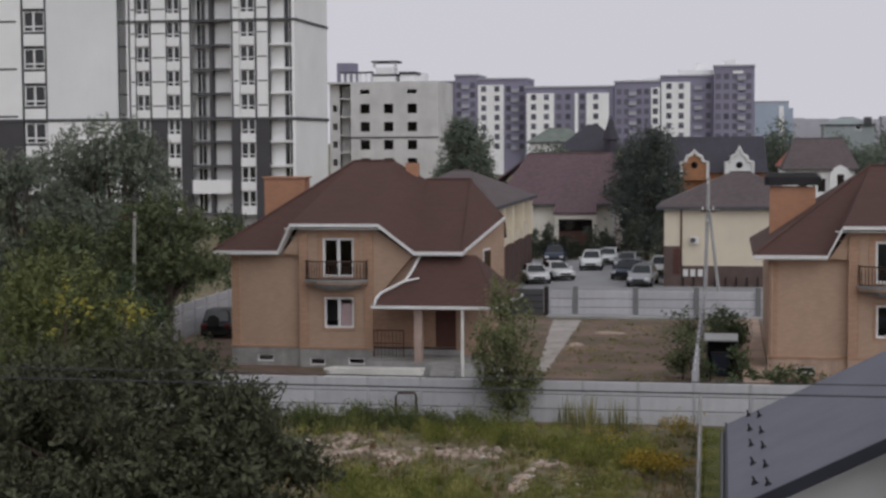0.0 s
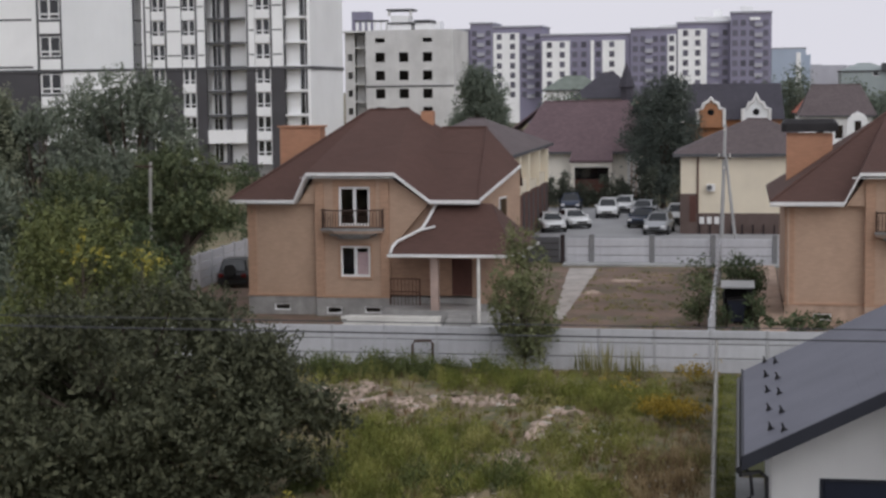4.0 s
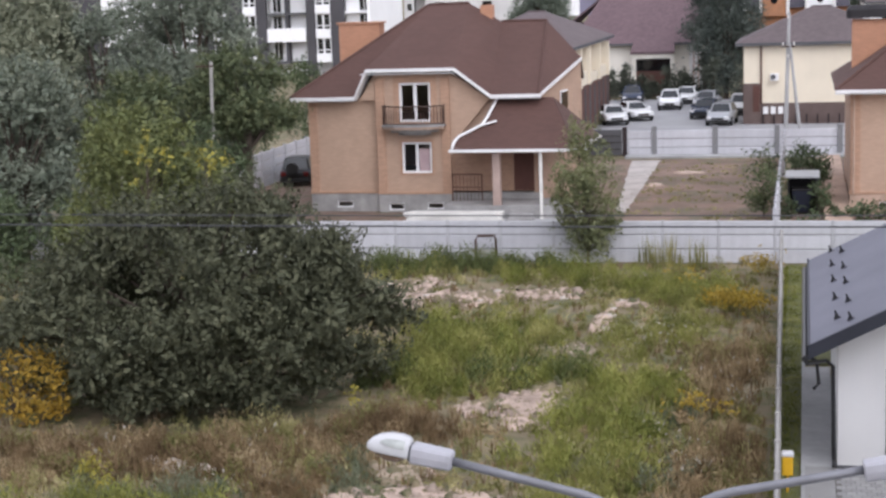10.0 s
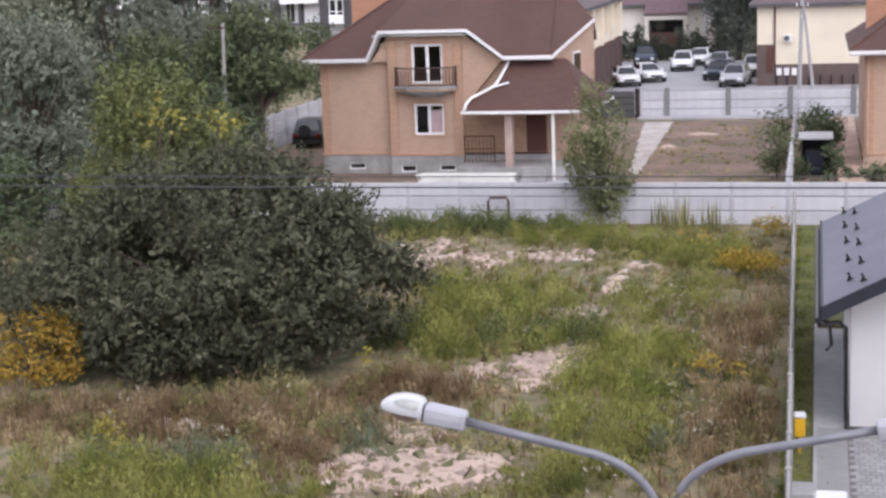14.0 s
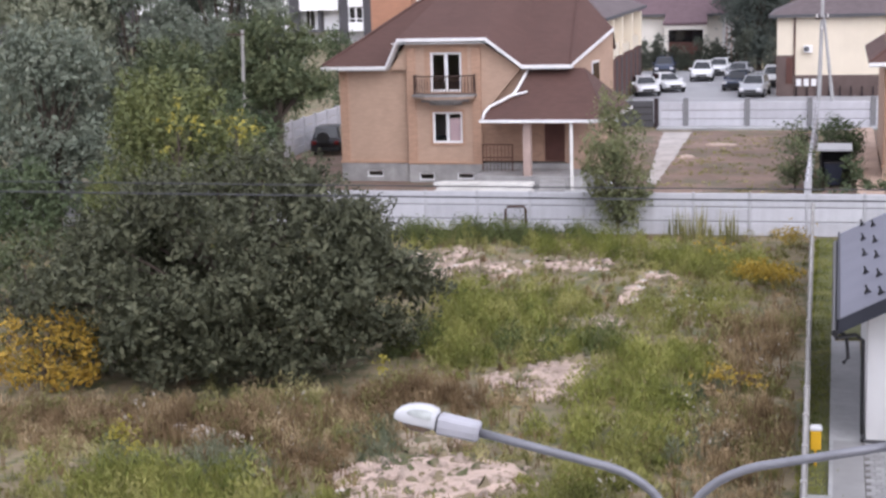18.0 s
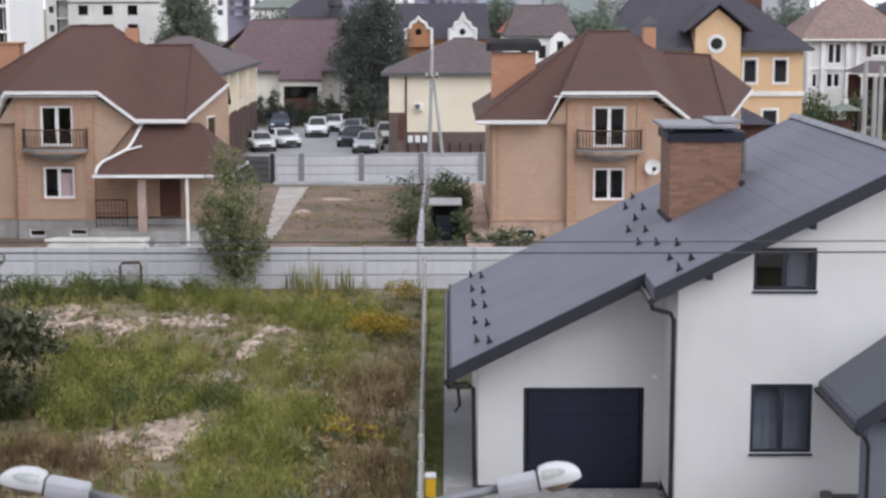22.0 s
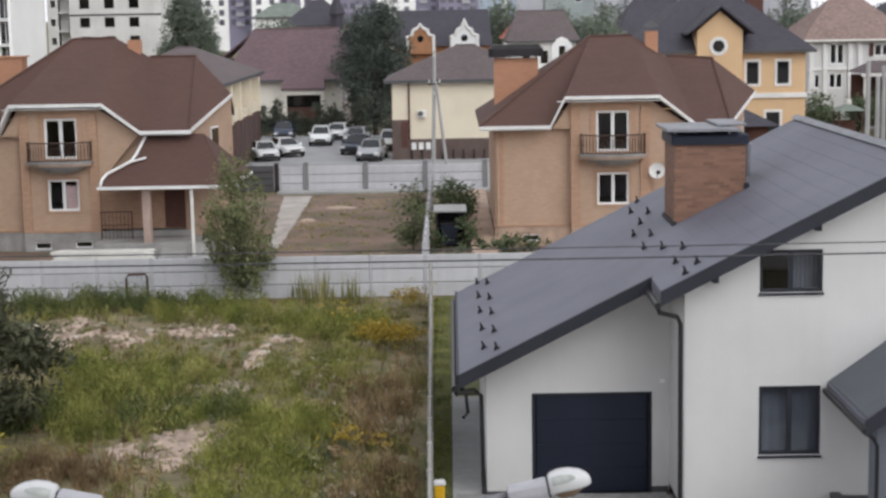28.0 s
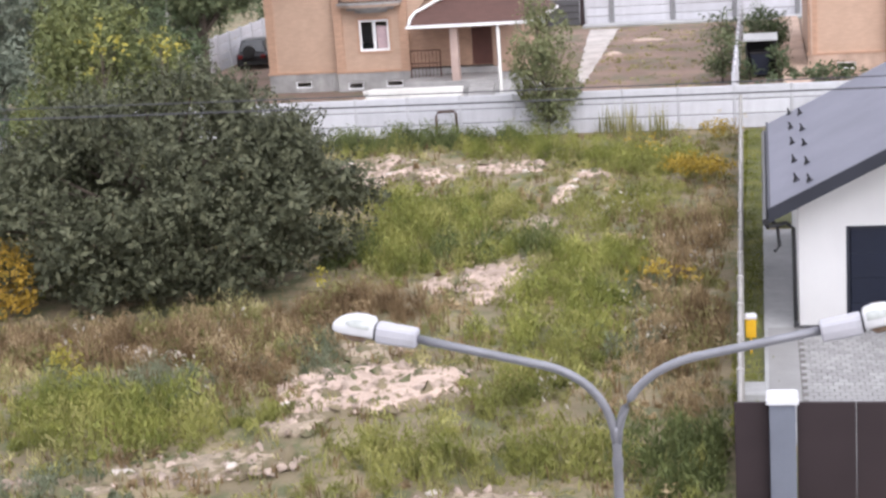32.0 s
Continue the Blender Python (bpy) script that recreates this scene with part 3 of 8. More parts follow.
# garage door in panels
door = part("garage_door", Geo().box(1.76, GW + 0.1, 0.0, 4.27, GW + 0.14, 2.24), DOORBLUE, house, "dark blue sectional garage door")
for i in range(4):
    part("panel", Geo().chamfered(1.8, GW + 0.06, 0.03 + 0.55 * i, 4.23, GW + 0.1, 0.03 + 0.55 * i + 0.545, 0.006), DOORBLUE, door)
part("door_frame", Geo().box(1.7, GW - 0.015, 0.05, 1.76, GW + 0.1, 2.3).box(4.27, GW - 0.015, 0.05, 4.33, GW + 0.1, 2.3).box(1.76, GW - 0.015, 2.24, 4.27, GW + 0.1, 2.3), ANTHRACITE, house)
for (x0, z0, x1, z1) in holes[:4]:
    wu = window_unit(house, x0, z0, x1, z1, HW, 2, ANTHRACITE, sill=ANTHRACITE, w=0.075, label="anthracite window with two panes")
    # upper windows: curtain on one half; lower: full width, painting the sky's reflection
    xc = (x0 + x1) / 2 if z0 > 4 else x0
    folds = [(xc + (x1 - xc) * i / 14, HW + 0.32 + (0.008 if i % 2 else 0.0)) for i in range(15)]
    g = Geo().add([(x, yy, z) for x, yy in folds for z in (z0 - 0.05, z1 + 0.05)], [(2 * i, 2 * i + 2, 2 * i + 3, 2 * i + 1) for i in range(14)])
    part("curtain", g, SHEERSKY, wu, "sheer grey curtain, its tone also standing for reflected sky")
fd = part("front_door", Geo().box(9.08, HW + 0.12, 0.62, 9.92, HW + 0.2, 2.62), ANTHRACITE, house, "dark front door")
# grey ring modelled in place of a round reflection on the door
ring_path = [(9.42 + 0.27 * math.cos(a), HW + 0.09, 1.58 + 0.3 * math.sin(a)) for a in (2 * math.pi * i / 24 for i in range(25))]
part("door_reflection_ring", Geo().tube(ring_path, 0.075, 8), PLINTH, fd, "round dull grey ring standing for a reflection on the door", smooth=True)
part("door_light", Geo().prism([(9.42 + 0.17 * math.cos(a), HW + 0.1, 1.58 + 0.2 * math.sin(a)) for a in (2 * math.pi * i / 20 for i in range(20))], (0, 0.019, 0)), OLIVEPANE, fd, "dull green door light")
part("handle", Geo().tube([(9.84, HW + 0.07, 1.5), (9.84, HW + 0.07, 1.75)], 0.015, 6), STEEL, fd)
part("wall_lamp", Geo().chamfered(11.58, HW - 0.09, 3.94, 11.67, HW, 4.06, 0.02), LAMPGREY, house, "small grey wall lamp")
part("vent", Geo().chamfered(4.5, GW - 0.05, 2.5, 4.62, GW, 2.6, 0.01), UPVC, house, "small white vent box")
# basement window strip
part("cellar_window", Geo().box(6.2, HW - 0.04, 0.02, 7.5, HW - 0.03, 0.16), GLASSDK, house)

# roof: left slope over house and garage, stepped at the front, and the right slope
YV, YG, YB = 31.62, 33.32, 43.75
T = 0.2


def plane_pts(x0, x1, y0, y1, dz=0.0):
    return [(x0, y0, roofz(x0) + dz), (x1, y0, roofz(x1) + dz), (x1, y1, roofz(x1) + dz), (x0, y1, roofz(x0) + dz)]


roof = part("roof", Geo().prism(plane_pts(0.12, 4.18, YG, YB, -0.02), (0, 0, -T)).prism(plane_pts(4.18, RX, YV, YB, -0.02), (0, 0, -T)).prism(plane_pts(RX, 14.75, YV, YB, -0.02), (0, 0, -T)), ROOFGREY, house, "grey roof deck")
# metal tile sheets: long pans with raised seams, each pan pressed into steps
W_PAN = 0.3625
for k, (y0, xa) in enumerate([(YV + 0.005 + W_PAN * i, 4.18) for i in range(6)] + [(YG + 0.005 + W_PAN * i, 0.12) for i in range(27)]):
    g = Geo()
    y1 = min(y0 + W_PAN, YB)
    n = int(round((RX - 0.05 - xa) / 0.4))
    step = (RX - 0.05 - xa) / n
    line = [(xa, roofz(xa) - 0.01)]
    for i in range(n):
        a, b = xa + step * i, xa + step * (i + 1)
        line += [(a, roofz(a) + 0.011), (b, roofz(b) + 0.007)]
    g.add([(x, yy, z) for yy in (y0, y1) for x, z in line], [(i, i + 1, len(line) + i + 1, len(line) + i) for i in range(len(line) - 1)])
    part("roof_sheet", g, ROOFGREY, roof)
part("roof_sheet", Geo().prism(plane_pts(RX + 0.05, 14.75, YV, YB, 0.012), (0, 0, -0.02)), ROOFGREY, roof)
part("ridge_cap", Geo().prism([(RX - 0.17, YV - 0.03, RZ - 0.03), (RX, YV - 0.03, RZ + 0.07), (RX + 0.17, YV - 0.03, RZ - 0.03)], (0, YB - YV + 0.06, 0)), STEEL, roof, "pale ridge capping")
for p, q in (((0.08, YG, roofz(0.08) + 0.03), (4.2, YG, roofz(4.2) + 0.03)), ((4.16, YV, roofz(4.16) + 0.03), (RX, YV, RZ + 0.03)), ((RX, YV, RZ + 0.03), (14.8, YV, roofz(14.8) + 0.03))):
    part("verge_board", Geo().beam(p, q, 0.06, 0.3), ANTHRACITE, roof, "anthracite verge board")
part("soffit", Geo().prism(plane_pts(0.15, 4.18, YG + 0.03, GW, -0.235), (0, 0, -0.02)).prism(plane_pts(4.18, RX, YV + 0.03, HW, -0.235), (0, 0, -0.02)).prism(plane_pts(RX, 14.7, YV + 0.03, HW, -0.235), (0, 0, -0.02)), WHITE, roof)
part("eave_board", Geo().box(0.06, YG, 2.66, 0.12, YB, 2.98), ANTHRACITE, roof)
for x, z0, yy in ((1.3, 3.2, GW), (5.25, 5.15, HW), (7.3, 6.1, HW)):
    part("bracket", Geo().box(x, yy - 0.3, roofz(x) - 0.42, x + 0.12, yy, roofz(x) - 0.24), ANTHRACITE, roof)
# gutters and downpipes
part("gutter", Geo().tube([(0.02, YG - 0.02, 2.68), (0.02, YB, 2.68)], 0.075, 8), PIPE, house, "black half-round gutter")
part("downpipe", Geo().tube([(0.02, YG + 0.05, 2.66), (0.05, YG + 0.08, 2.56), (0.45, GW - 0.08, 2.42), (0.6, GW - 0.07, 2.3), (0.62, GW - 0.07, 0.25), (0.62, GW - 0.2, 0.12)], 0.045, 8), PIPE, house, "black downpipe")
part("downpipe", Geo().tube([(0.02, YG + 0.4, 2.66), (0.25, YG + 0.6, 2.5), (0.3, YG + 0.65, 2.0), (0.2, YG + 0.5, 1.93)], 0.04, 8), PIPE, house, "short black pipe outlet")
part("gutter", Geo().tube([(4.1, YV - 0.02, 4.72), (4.1, YG, 4.72)], 0.07, 8), PIPE, house)
part("downpipe", Geo().tube([(4.1, YV + 0.06, 4.7), (4.15, YV + 0.1, 4.56), (4.55, HW - 0.1, 4.4), (4.63, HW - 0.08, 4.25), (4.63, HW - 0.08, 0.05)], 0.05, 8), PIPE, house, "black downpipe at the house corner")
# chimney of brick with a metal cap
ch = part("chimney", Geo().box(5.25, 37.6, 5.05, 6.92, 39.3, 7.42), CHIMBRICK, house, "broad brown brick chimney")
part("flashing", Geo().box(5.2, 37.55, 5.3, 5.3, 39.35, 5.62), ANTHRACITE, ch)
part("flashing", Geo().box(6.88, 37.55, 6.2, 7.0, 39.35, 6.5), ANTHRACITE, ch)
part("chimney_crown", Geo().chamfered(5.18, 37.53, 7.42, 6.99, 39.37, 7.66, 0.04), DOORBLUE, ch, "dark blue metal crown")
part("chimney_cap", Geo().chamfered(5.05, 37.35, 7.74, 6.75, 39.5, 7.81, 0.02).chamfered(6.3, 37.9, 7.83, 7.0, 39.6, 7.88, 0.02), STEEL, ch, "grey sheet-metal rain cap")
for x, yy in ((5.25, 37.6), (6.5, 37.6), (5.25, 39.2), (6.5, 39.2)):
    part("cap_post", Geo().box(x, yy, 7.66, x + 0.05, yy + 0.05, 7.75), STEEL, ch)
part("vent_pipe", Geo().tube([(7.25, 39.1, 6.3), (7.25, 39.1, 7.3)], 0.07, 8), STEEL, house, "grey vent pipe")
# snow guards in double rows
hook = None
for x, at in ((0.71, (43.2, 41.1, 39.0, 36.8, 34.7)), (0.97, (42.4, 40.1, 38.1, 35.9, 34.0)), (4.46, (38.7, 36.6)), (4.75, (42.0, 39.8, 37.7, 35.6, 33.5, 32.1)), (5.05, (43.1, 40.7, 34.5, 32.5))):
    for yy in at:
        if hook is None:
            g = Geo().box(-0.1, -0.035, 0, 0.05, 0.035, 0.02).box(-0.025, -0.03, 0.02, 0.02, 0.03, 0.17).prism([(-0.1, -0.03, 0.02), (-0.025, -0.03, 0.02), (-0.025, -0.03, 0.1)], (0, 0.06, 0))
            hook = part("snow_guard", g, PIPE, house, local=True)
        else:
            hook = same("snow_guard", hook, house, (0, 0, 0))
        hook.matrix_basis = Matrix.Translation((x - 0.7, yy - 32.2, roofz(x) + 0.02)) @ Matrix.Rotation(-math.atan(SL), 4, "Y")
# portico
por = thing("portico", "grey gabled entrance portico on two square columns", "portico", (9.45, 30.4, 0))
PX, PZ, PE, PY0, PY1 = 9.46, 4.26, 2.96, 28.95, 32.18
g = Geo()
for s in (-1, 1):
    xe = PX + s * (1.83 if s < 0 else 1.74)
    g.prism([(PX, PY0, PZ), (xe, PY0, PE), (xe, PY1, PE), (PX, PY1, PZ)], (0, 0, -0.14))
proof = part("portico_roof", g, ROOFGREY, por, "grey metal portico roof")
for s in (-1, 1):
    for k in range(8):
        y0 = PY0 + 0.02 + k * 0.393
        q = [(PX + s * 0.08, y0, PZ - 0.042), (PX + s * 1.8, y0, PE + 0.036), (PX + s * 1.8, y0 + 0.392, PE + 0.036), (PX + s * 0.08, y0 + 0.392, PZ - 0.042)]
        part("roof_sheet", Geo().prism(q, (0, 0, 0.02)), PORCHROOF, proof)
g = Geo().beam((PX, PY0 - 0.02, PZ + 0.04), (PX - 1.87, PY0 - 0.02, PE + 0.04), 0.05, 0.3).beam((PX, PY0 - 0.02, PZ + 0.04), (PX + 1.87, PY0 - 0.02, PE + 0.04), 0.05, 0.3)
part("verge_board", g, ANTHRACITE, por)
part("ridge_cap", Geo().prism([(PX - 0.12, PY0, PZ - 0.03), (PX, PY0, PZ + 0.05), (PX + 0.12, PY0, PZ - 0.03)], (0, PY1 - PY0, 0)), ANTHRACITE, por)
# dark plate across the open gable, standing for the shade inside it
part("gable_shade_plate", Geo().prism([(PX - 1.3, PY0 + 0.3, 3.05), (PX + 1.3, PY0 + 0.3, 3.05), (PX, PY0 + 0.3, PZ - 0.2)], (0, 0.12, 0)), DOORBLUE, por)
part("lintel", Geo().box(PX - 1.43, PY0 + 0.2, 2.9, PX + 1.43, PY0 + 0.72, 3.06).box(PX - 1.43, PY0 + 0.72, 2.78, PX - 1.0, HW, 3.0).box(PX + 1.0, PY0 + 0.72, 2.78, PX + 1.43, HW, 3.0), DOORBLUE, por)
for x in (PX - 1.5, PX + 0.7):
    part("column", Geo().chamfered(x, 29.55, 0, x + 0.54, 30.07, 2.9, 0.015), COLGREY, por, "square grey column")
part("gutter", Geo().tube([(PX - 1.87, PY0 - 0.02, PE - 0.17), (PX - 1.87, PY1, PE - 0.17)], 0.06, 8), PIPE, por)
part("downpipe", Geo().tube([(PX - 1.87, PY0 + 0.2, PE - 0.2), (PX - 1.6, PY0 + 0.45, PE - 0.42), (PX - 1.5, PY0 + 0.5, PE - 0.6), (PX - 1.5, PY0 + 0.5, 0.1)], 0.04, 8), PIPE, por)
part("landing", Geo().box(7.95, 31.3, 0.0, 11.1, HW - 0.035, 0.58), PLINTH, por, "dark tiled landing")
part("side_block", Geo().chamfered(7.72, 30.4, 0.0, 7.94, HW - 0.035, 0.66, 0.02), PLINTH, por)
for i in range(4):
    y1 = 31.3 - 0.3 * i
    part("step", Geo().box(7.95, y1 - 0.295, 0.0, 11.1, y1, 0.46 - 0.115 * i), PLINTH, por)
    part("tread", Geo().chamfered(7.95, y1 - 0.33, 0.462 - 0.115 * i, 11.1, y1 - 0.002, 0.49 - 0.115 * i, 0.008), TREAD, por, "dark grey tread")
part("side_screen", Geo().box(10.95, 30.6, 0.58, 11.1, HW - 0.03, 2.78), WHITE, por, "white side wall of the porch")

# ---- forecourt paving ----
court = thing("forecourt", "forecourt of small grey concrete pavers before the garage", "paving", (0.6, 24.6, 0), kind="structure")
part("bedding", Geo().box(0.62, 24.6, -0.12, 14.5, 34.36, 0.012), JOINTSAND, court)
paver = None
rest = Geo()
count = 0
for j in range(46):
    for i in range(21 if j < 47 else 0):
        x, yy = 0.66 + 0.2 * i + (0.1 if j % 2 else 0.0), 34.16 - 0.2 * j - (0.0)
        if yy < 25:
            continue
        h = 0.035 + 0.004 * random.random()
        if count < 300 and x < 3.6 and yy > 27.5:
            count += 1
            if paver is None:
                paver = part("paver", Geo().chamfered(0, 0, 0, 0.188, 0.188, 0.036, 0.01), PAVER, court, local=True)
            else:
                paver = same("paver", paver, court, (0, 0, 0))
            paver.matrix_basis = pose(x - 0.6, yy - 24.6, random.uniform(-0.003, 0.003))
        elif x < 4.66:
            rest.chamfered(x, yy, 0.0, x + 0.188, yy + 0.188, h, 0.01)
tagged(part("pavers_beyond", rest, PAVER, court), kind="stuff")
slab("forecourt_far_side", 4.7, 24.7, 14.4, 29.5, 0.036, PAVER, "grey paved yard before the portico", "paving")
slab("side_apron", 0.02, 27.5, 0.64, 34.4, 0.05, PAVER, "grey paved apron beside the forecourt", "path")
slab("side_path", 0.02, 34.4, 0.68, 43.5, 0.05, CONCRETE, "narrow grey paved path along the garage wall", "path")
slab("path_kerb", -0.06, 27.4, 0.02, 44, 0.08, CONCRETE, "thin concrete edging", "kerb")
slab("lawn_strip", -0.55, 27.5, -0.06, 59.4, 0.03, LAWN, "narrow strip of rough grass beside the fence", "lawn")
slab("back_garden", 0.02, 44, 14, 59.4, 0.02, LAWN, "rough grass behind the white house", "lawn")

# ---- fences ----
def panel_fence(name, label, start, step, n, rows, height, along="x", post=0.16, turn=0, rise_by=0.06, post_mat=None, board_mat=None):
    """A fence of concrete posts with boards stacked between them."""
    f = thing(name, label, "fence", start, kind="structure", turn=turn)
    h = height / rows
    if along == "x":
        board = Geo().chamfered(0, -0.03, 0.022, step - 0.1, 0.03, h - 0.026, 0.026)
        # dark strip added behind each joint to give the groove its shade
        strip = Geo().box(0, 0.0, -0.05, step - 0.1, 0.016, 0.05)
    else:
        board = Geo().chamfered(-0.03, 0, 0.012, 0.03, step - 0.1, h - 0.014, 0.022)
    pg = Geo().chamfered(-post / 2, -post / 2, -0.1, post / 2, post / 2, height + rise_by, 0.02)
    b0 = p0 = s0 = None
    for i in range(n + 1):
        d = step * i
        at = (d, 0, 0) if along == "x" else (0, d, 0)
        p0 = part("post", pg, post_mat or FENCEPOST, f, local=True) if p0 is None else same("post", p0, f, at)
        if i == n:
            break
        for r in range(rows):
            at = (d + 0.05, random.uniform(-0.008, 0.008), r * h) if along == "x" else (random.uniform(-0.008, 0.008), d + 0.05, r * h)
            if b0 is None:
                b0 = part("board", board, board_mat or FENCEPANEL, f, local=True)
                b0.matrix_basis = pose(*at)
            else:
                b0 = same("board", b0, f, at)
            if along == "x" and r:
                if s0 is None:
                    s0 = part("joint_strip", strip, WALLPOST, f, "dark strip for the shade in the board joint", local=True)
                    s0.matrix_basis = pose(d + 0.05, 0, r * h)
                else:
                    s0 = same("joint_strip", s0, f, (d + 0.05, 0, r * h))
    return f


panel_fence("rear_fence", "long pale concrete panel fence behind the waste plot", (-34.0, 59.8, 0), 2.06, 24, 3, 1.62, post=0.11, rise_by=0.0)
panel_fence("dividing_fence", "pale concrete fence beside the waste plot, seen end on", (-0.45, 25.2, 0), 2.06, 16, 4, 1.5, "y", post=0.12, turn=0.6, rise_by=0.01, post_mat=OLDPOST, board_mat=OLDPOST)
panel_fence("yard_fence", "weathered concrete fence between the two brick houses", (-1.1, 62, 0), 2.06, 16, 4, 1.7, "y")
panel_fence("car_park_wall", "pale concrete wall with posts before the parking yard", (-8.76, 96.6, 0), 3.6, 4, 3, 1.55, post=0.3, rise_by=0.22, post_mat=WALLPOST)
panel_fence("car_park_wall_end", "pale concrete wall panel beside the steel gate", (-10.3, 96.6, 0), 1.4, 1, 3, 1.55, post=0.1, rise_by=0.0)
slab("wall_footing", -10.4, 95.3, 6, 96.45, 0.1, CONCRETE, "grey concrete footing along the parking yard wall", "kerb")
yg = thing("yard_gate", "dark grey sheet steel gate beside the parking yard wall", "gate", (-11.0, 96.6, 0))
part("leaf", Geo().chamfered(-12.6, 96.57, 0.05, -10.7, 96.63, 1.6, 0.01), BANDDARK, yg)
part("post", Geo().chamfered(-10.66, 96.5, 0, -10.4, 96.7, 1.75, 0.02), GATE, yg)
part("post", Geo().chamfered(-12.8, 96.5, 0, -12.62, 96.7, 1.75, 0.02), GATE, yg)
for z in (0.4, 0.8, 1.2):
    part("rib", Geo().box(-12.58, 96.54, z, -10.72, 96.57, z + 0.05), GATE, yg)
panel_fence("far_left_fence", "pale concrete fence running back past the brick house", (-28.7, 62, 0), 2.06, 22, 4, 1.9, "y")

# ---- gate of the white house ----
gate = thing("gate", "dark brown sheet-steel gate and fence with a grey post", "gate", (0, 24.1, 0))
part("wing_panel", Geo().chamfered(-0.52, 24.08, 0.05, 0.02, 24.14, 2.0, 0.01), GATE, gate)
post_g = part("gate_post", Geo().chamfered(0.02, 23.92, 0, 0.42, 24.3, 2.03, 0.01), COLGREY, gate, "grey rendered gate post")
part("post_cap", Geo().chamfered(-0.03, 23.87, 2.03, 0.47, 24.35, 2.13, 0.03), LAMPWHITE, post_g, "pale post cap")
for i in range(6):
    part("gate_panel", Geo().chamfered(0.44 + i * 0.9, 24.08, 0.06, 0.44 + i * 0.9 + 0.89, 24.14, 2.0, 0.01), GATE, gate)
part("gate_post", Geo().chamfered(5.9, 23.92, 0, 6.3, 24.3, 2.03, 0.01), COLGREY, gate)
part("fence_panel", Geo().box(6.3, 24.08, 0.05, 16, 24.14, 2.0), GATE, gate)

# ---- gas box, stump and lamp ----
gb = thing("gas_box", "yellow enamelled gas meter box on a thin post", "gas box", (-0.38, 32.6, 0))
part("box", Geo().chamfered(-0.44, 32.5, 0.42, -0.22, 32.7, 0.82, 0.02), YELLOWBOX, gb)
part("lid", Geo().chamfered(-0.46, 32.48, 0.825, -0.2, 32.72, 0.9, 0.03), LAMPWHITE, gb, "pale lid")
part("post", Geo().tube([(-0.33, 32.6, -0.05), (-0.33, 32.6, 0.42)], 0.025, 8), YELLOWBOX, gb)
part("base", Geo().chamfered(-0.5, 29.6, 0, 0.0, 30.3, 0.22, 0.03), CONCRETE, thing("concrete_block", "pale concrete block beside the fence", "block", (-0.25, 29.9, 0)))

lamp = thing("street_lamp", "galvanised street lamp with two curved arms and white heads", "street lamp", (-1.3, 13.5, 0))
LY = 13.5
pole = part("pole", Geo().tube([(-1.31, LY, -0.1), (-1.31, LY, 2.5), (-1.31, LY, 5.5), (-1.31, LY, 5.56)], [0.075, 0.058, 0.041, 0.038], 14), STEEL, lamp, smooth=True)
part("collar", Geo().tube([(-1.31, LY, 5.18), (-1.31, LY, 5.26)], 0.05, 14), STEEL, pole)


def arc(p0, p1, p2, n=14):
    p0, p1, p2 = Vector(p0), Vector(p1), Vector(p2)
    return [(1 - t) ** 2 * p0 + 2 * t * (1 - t) * p1 + t * t * p2 for t in (i / n for i in range(n + 1))]


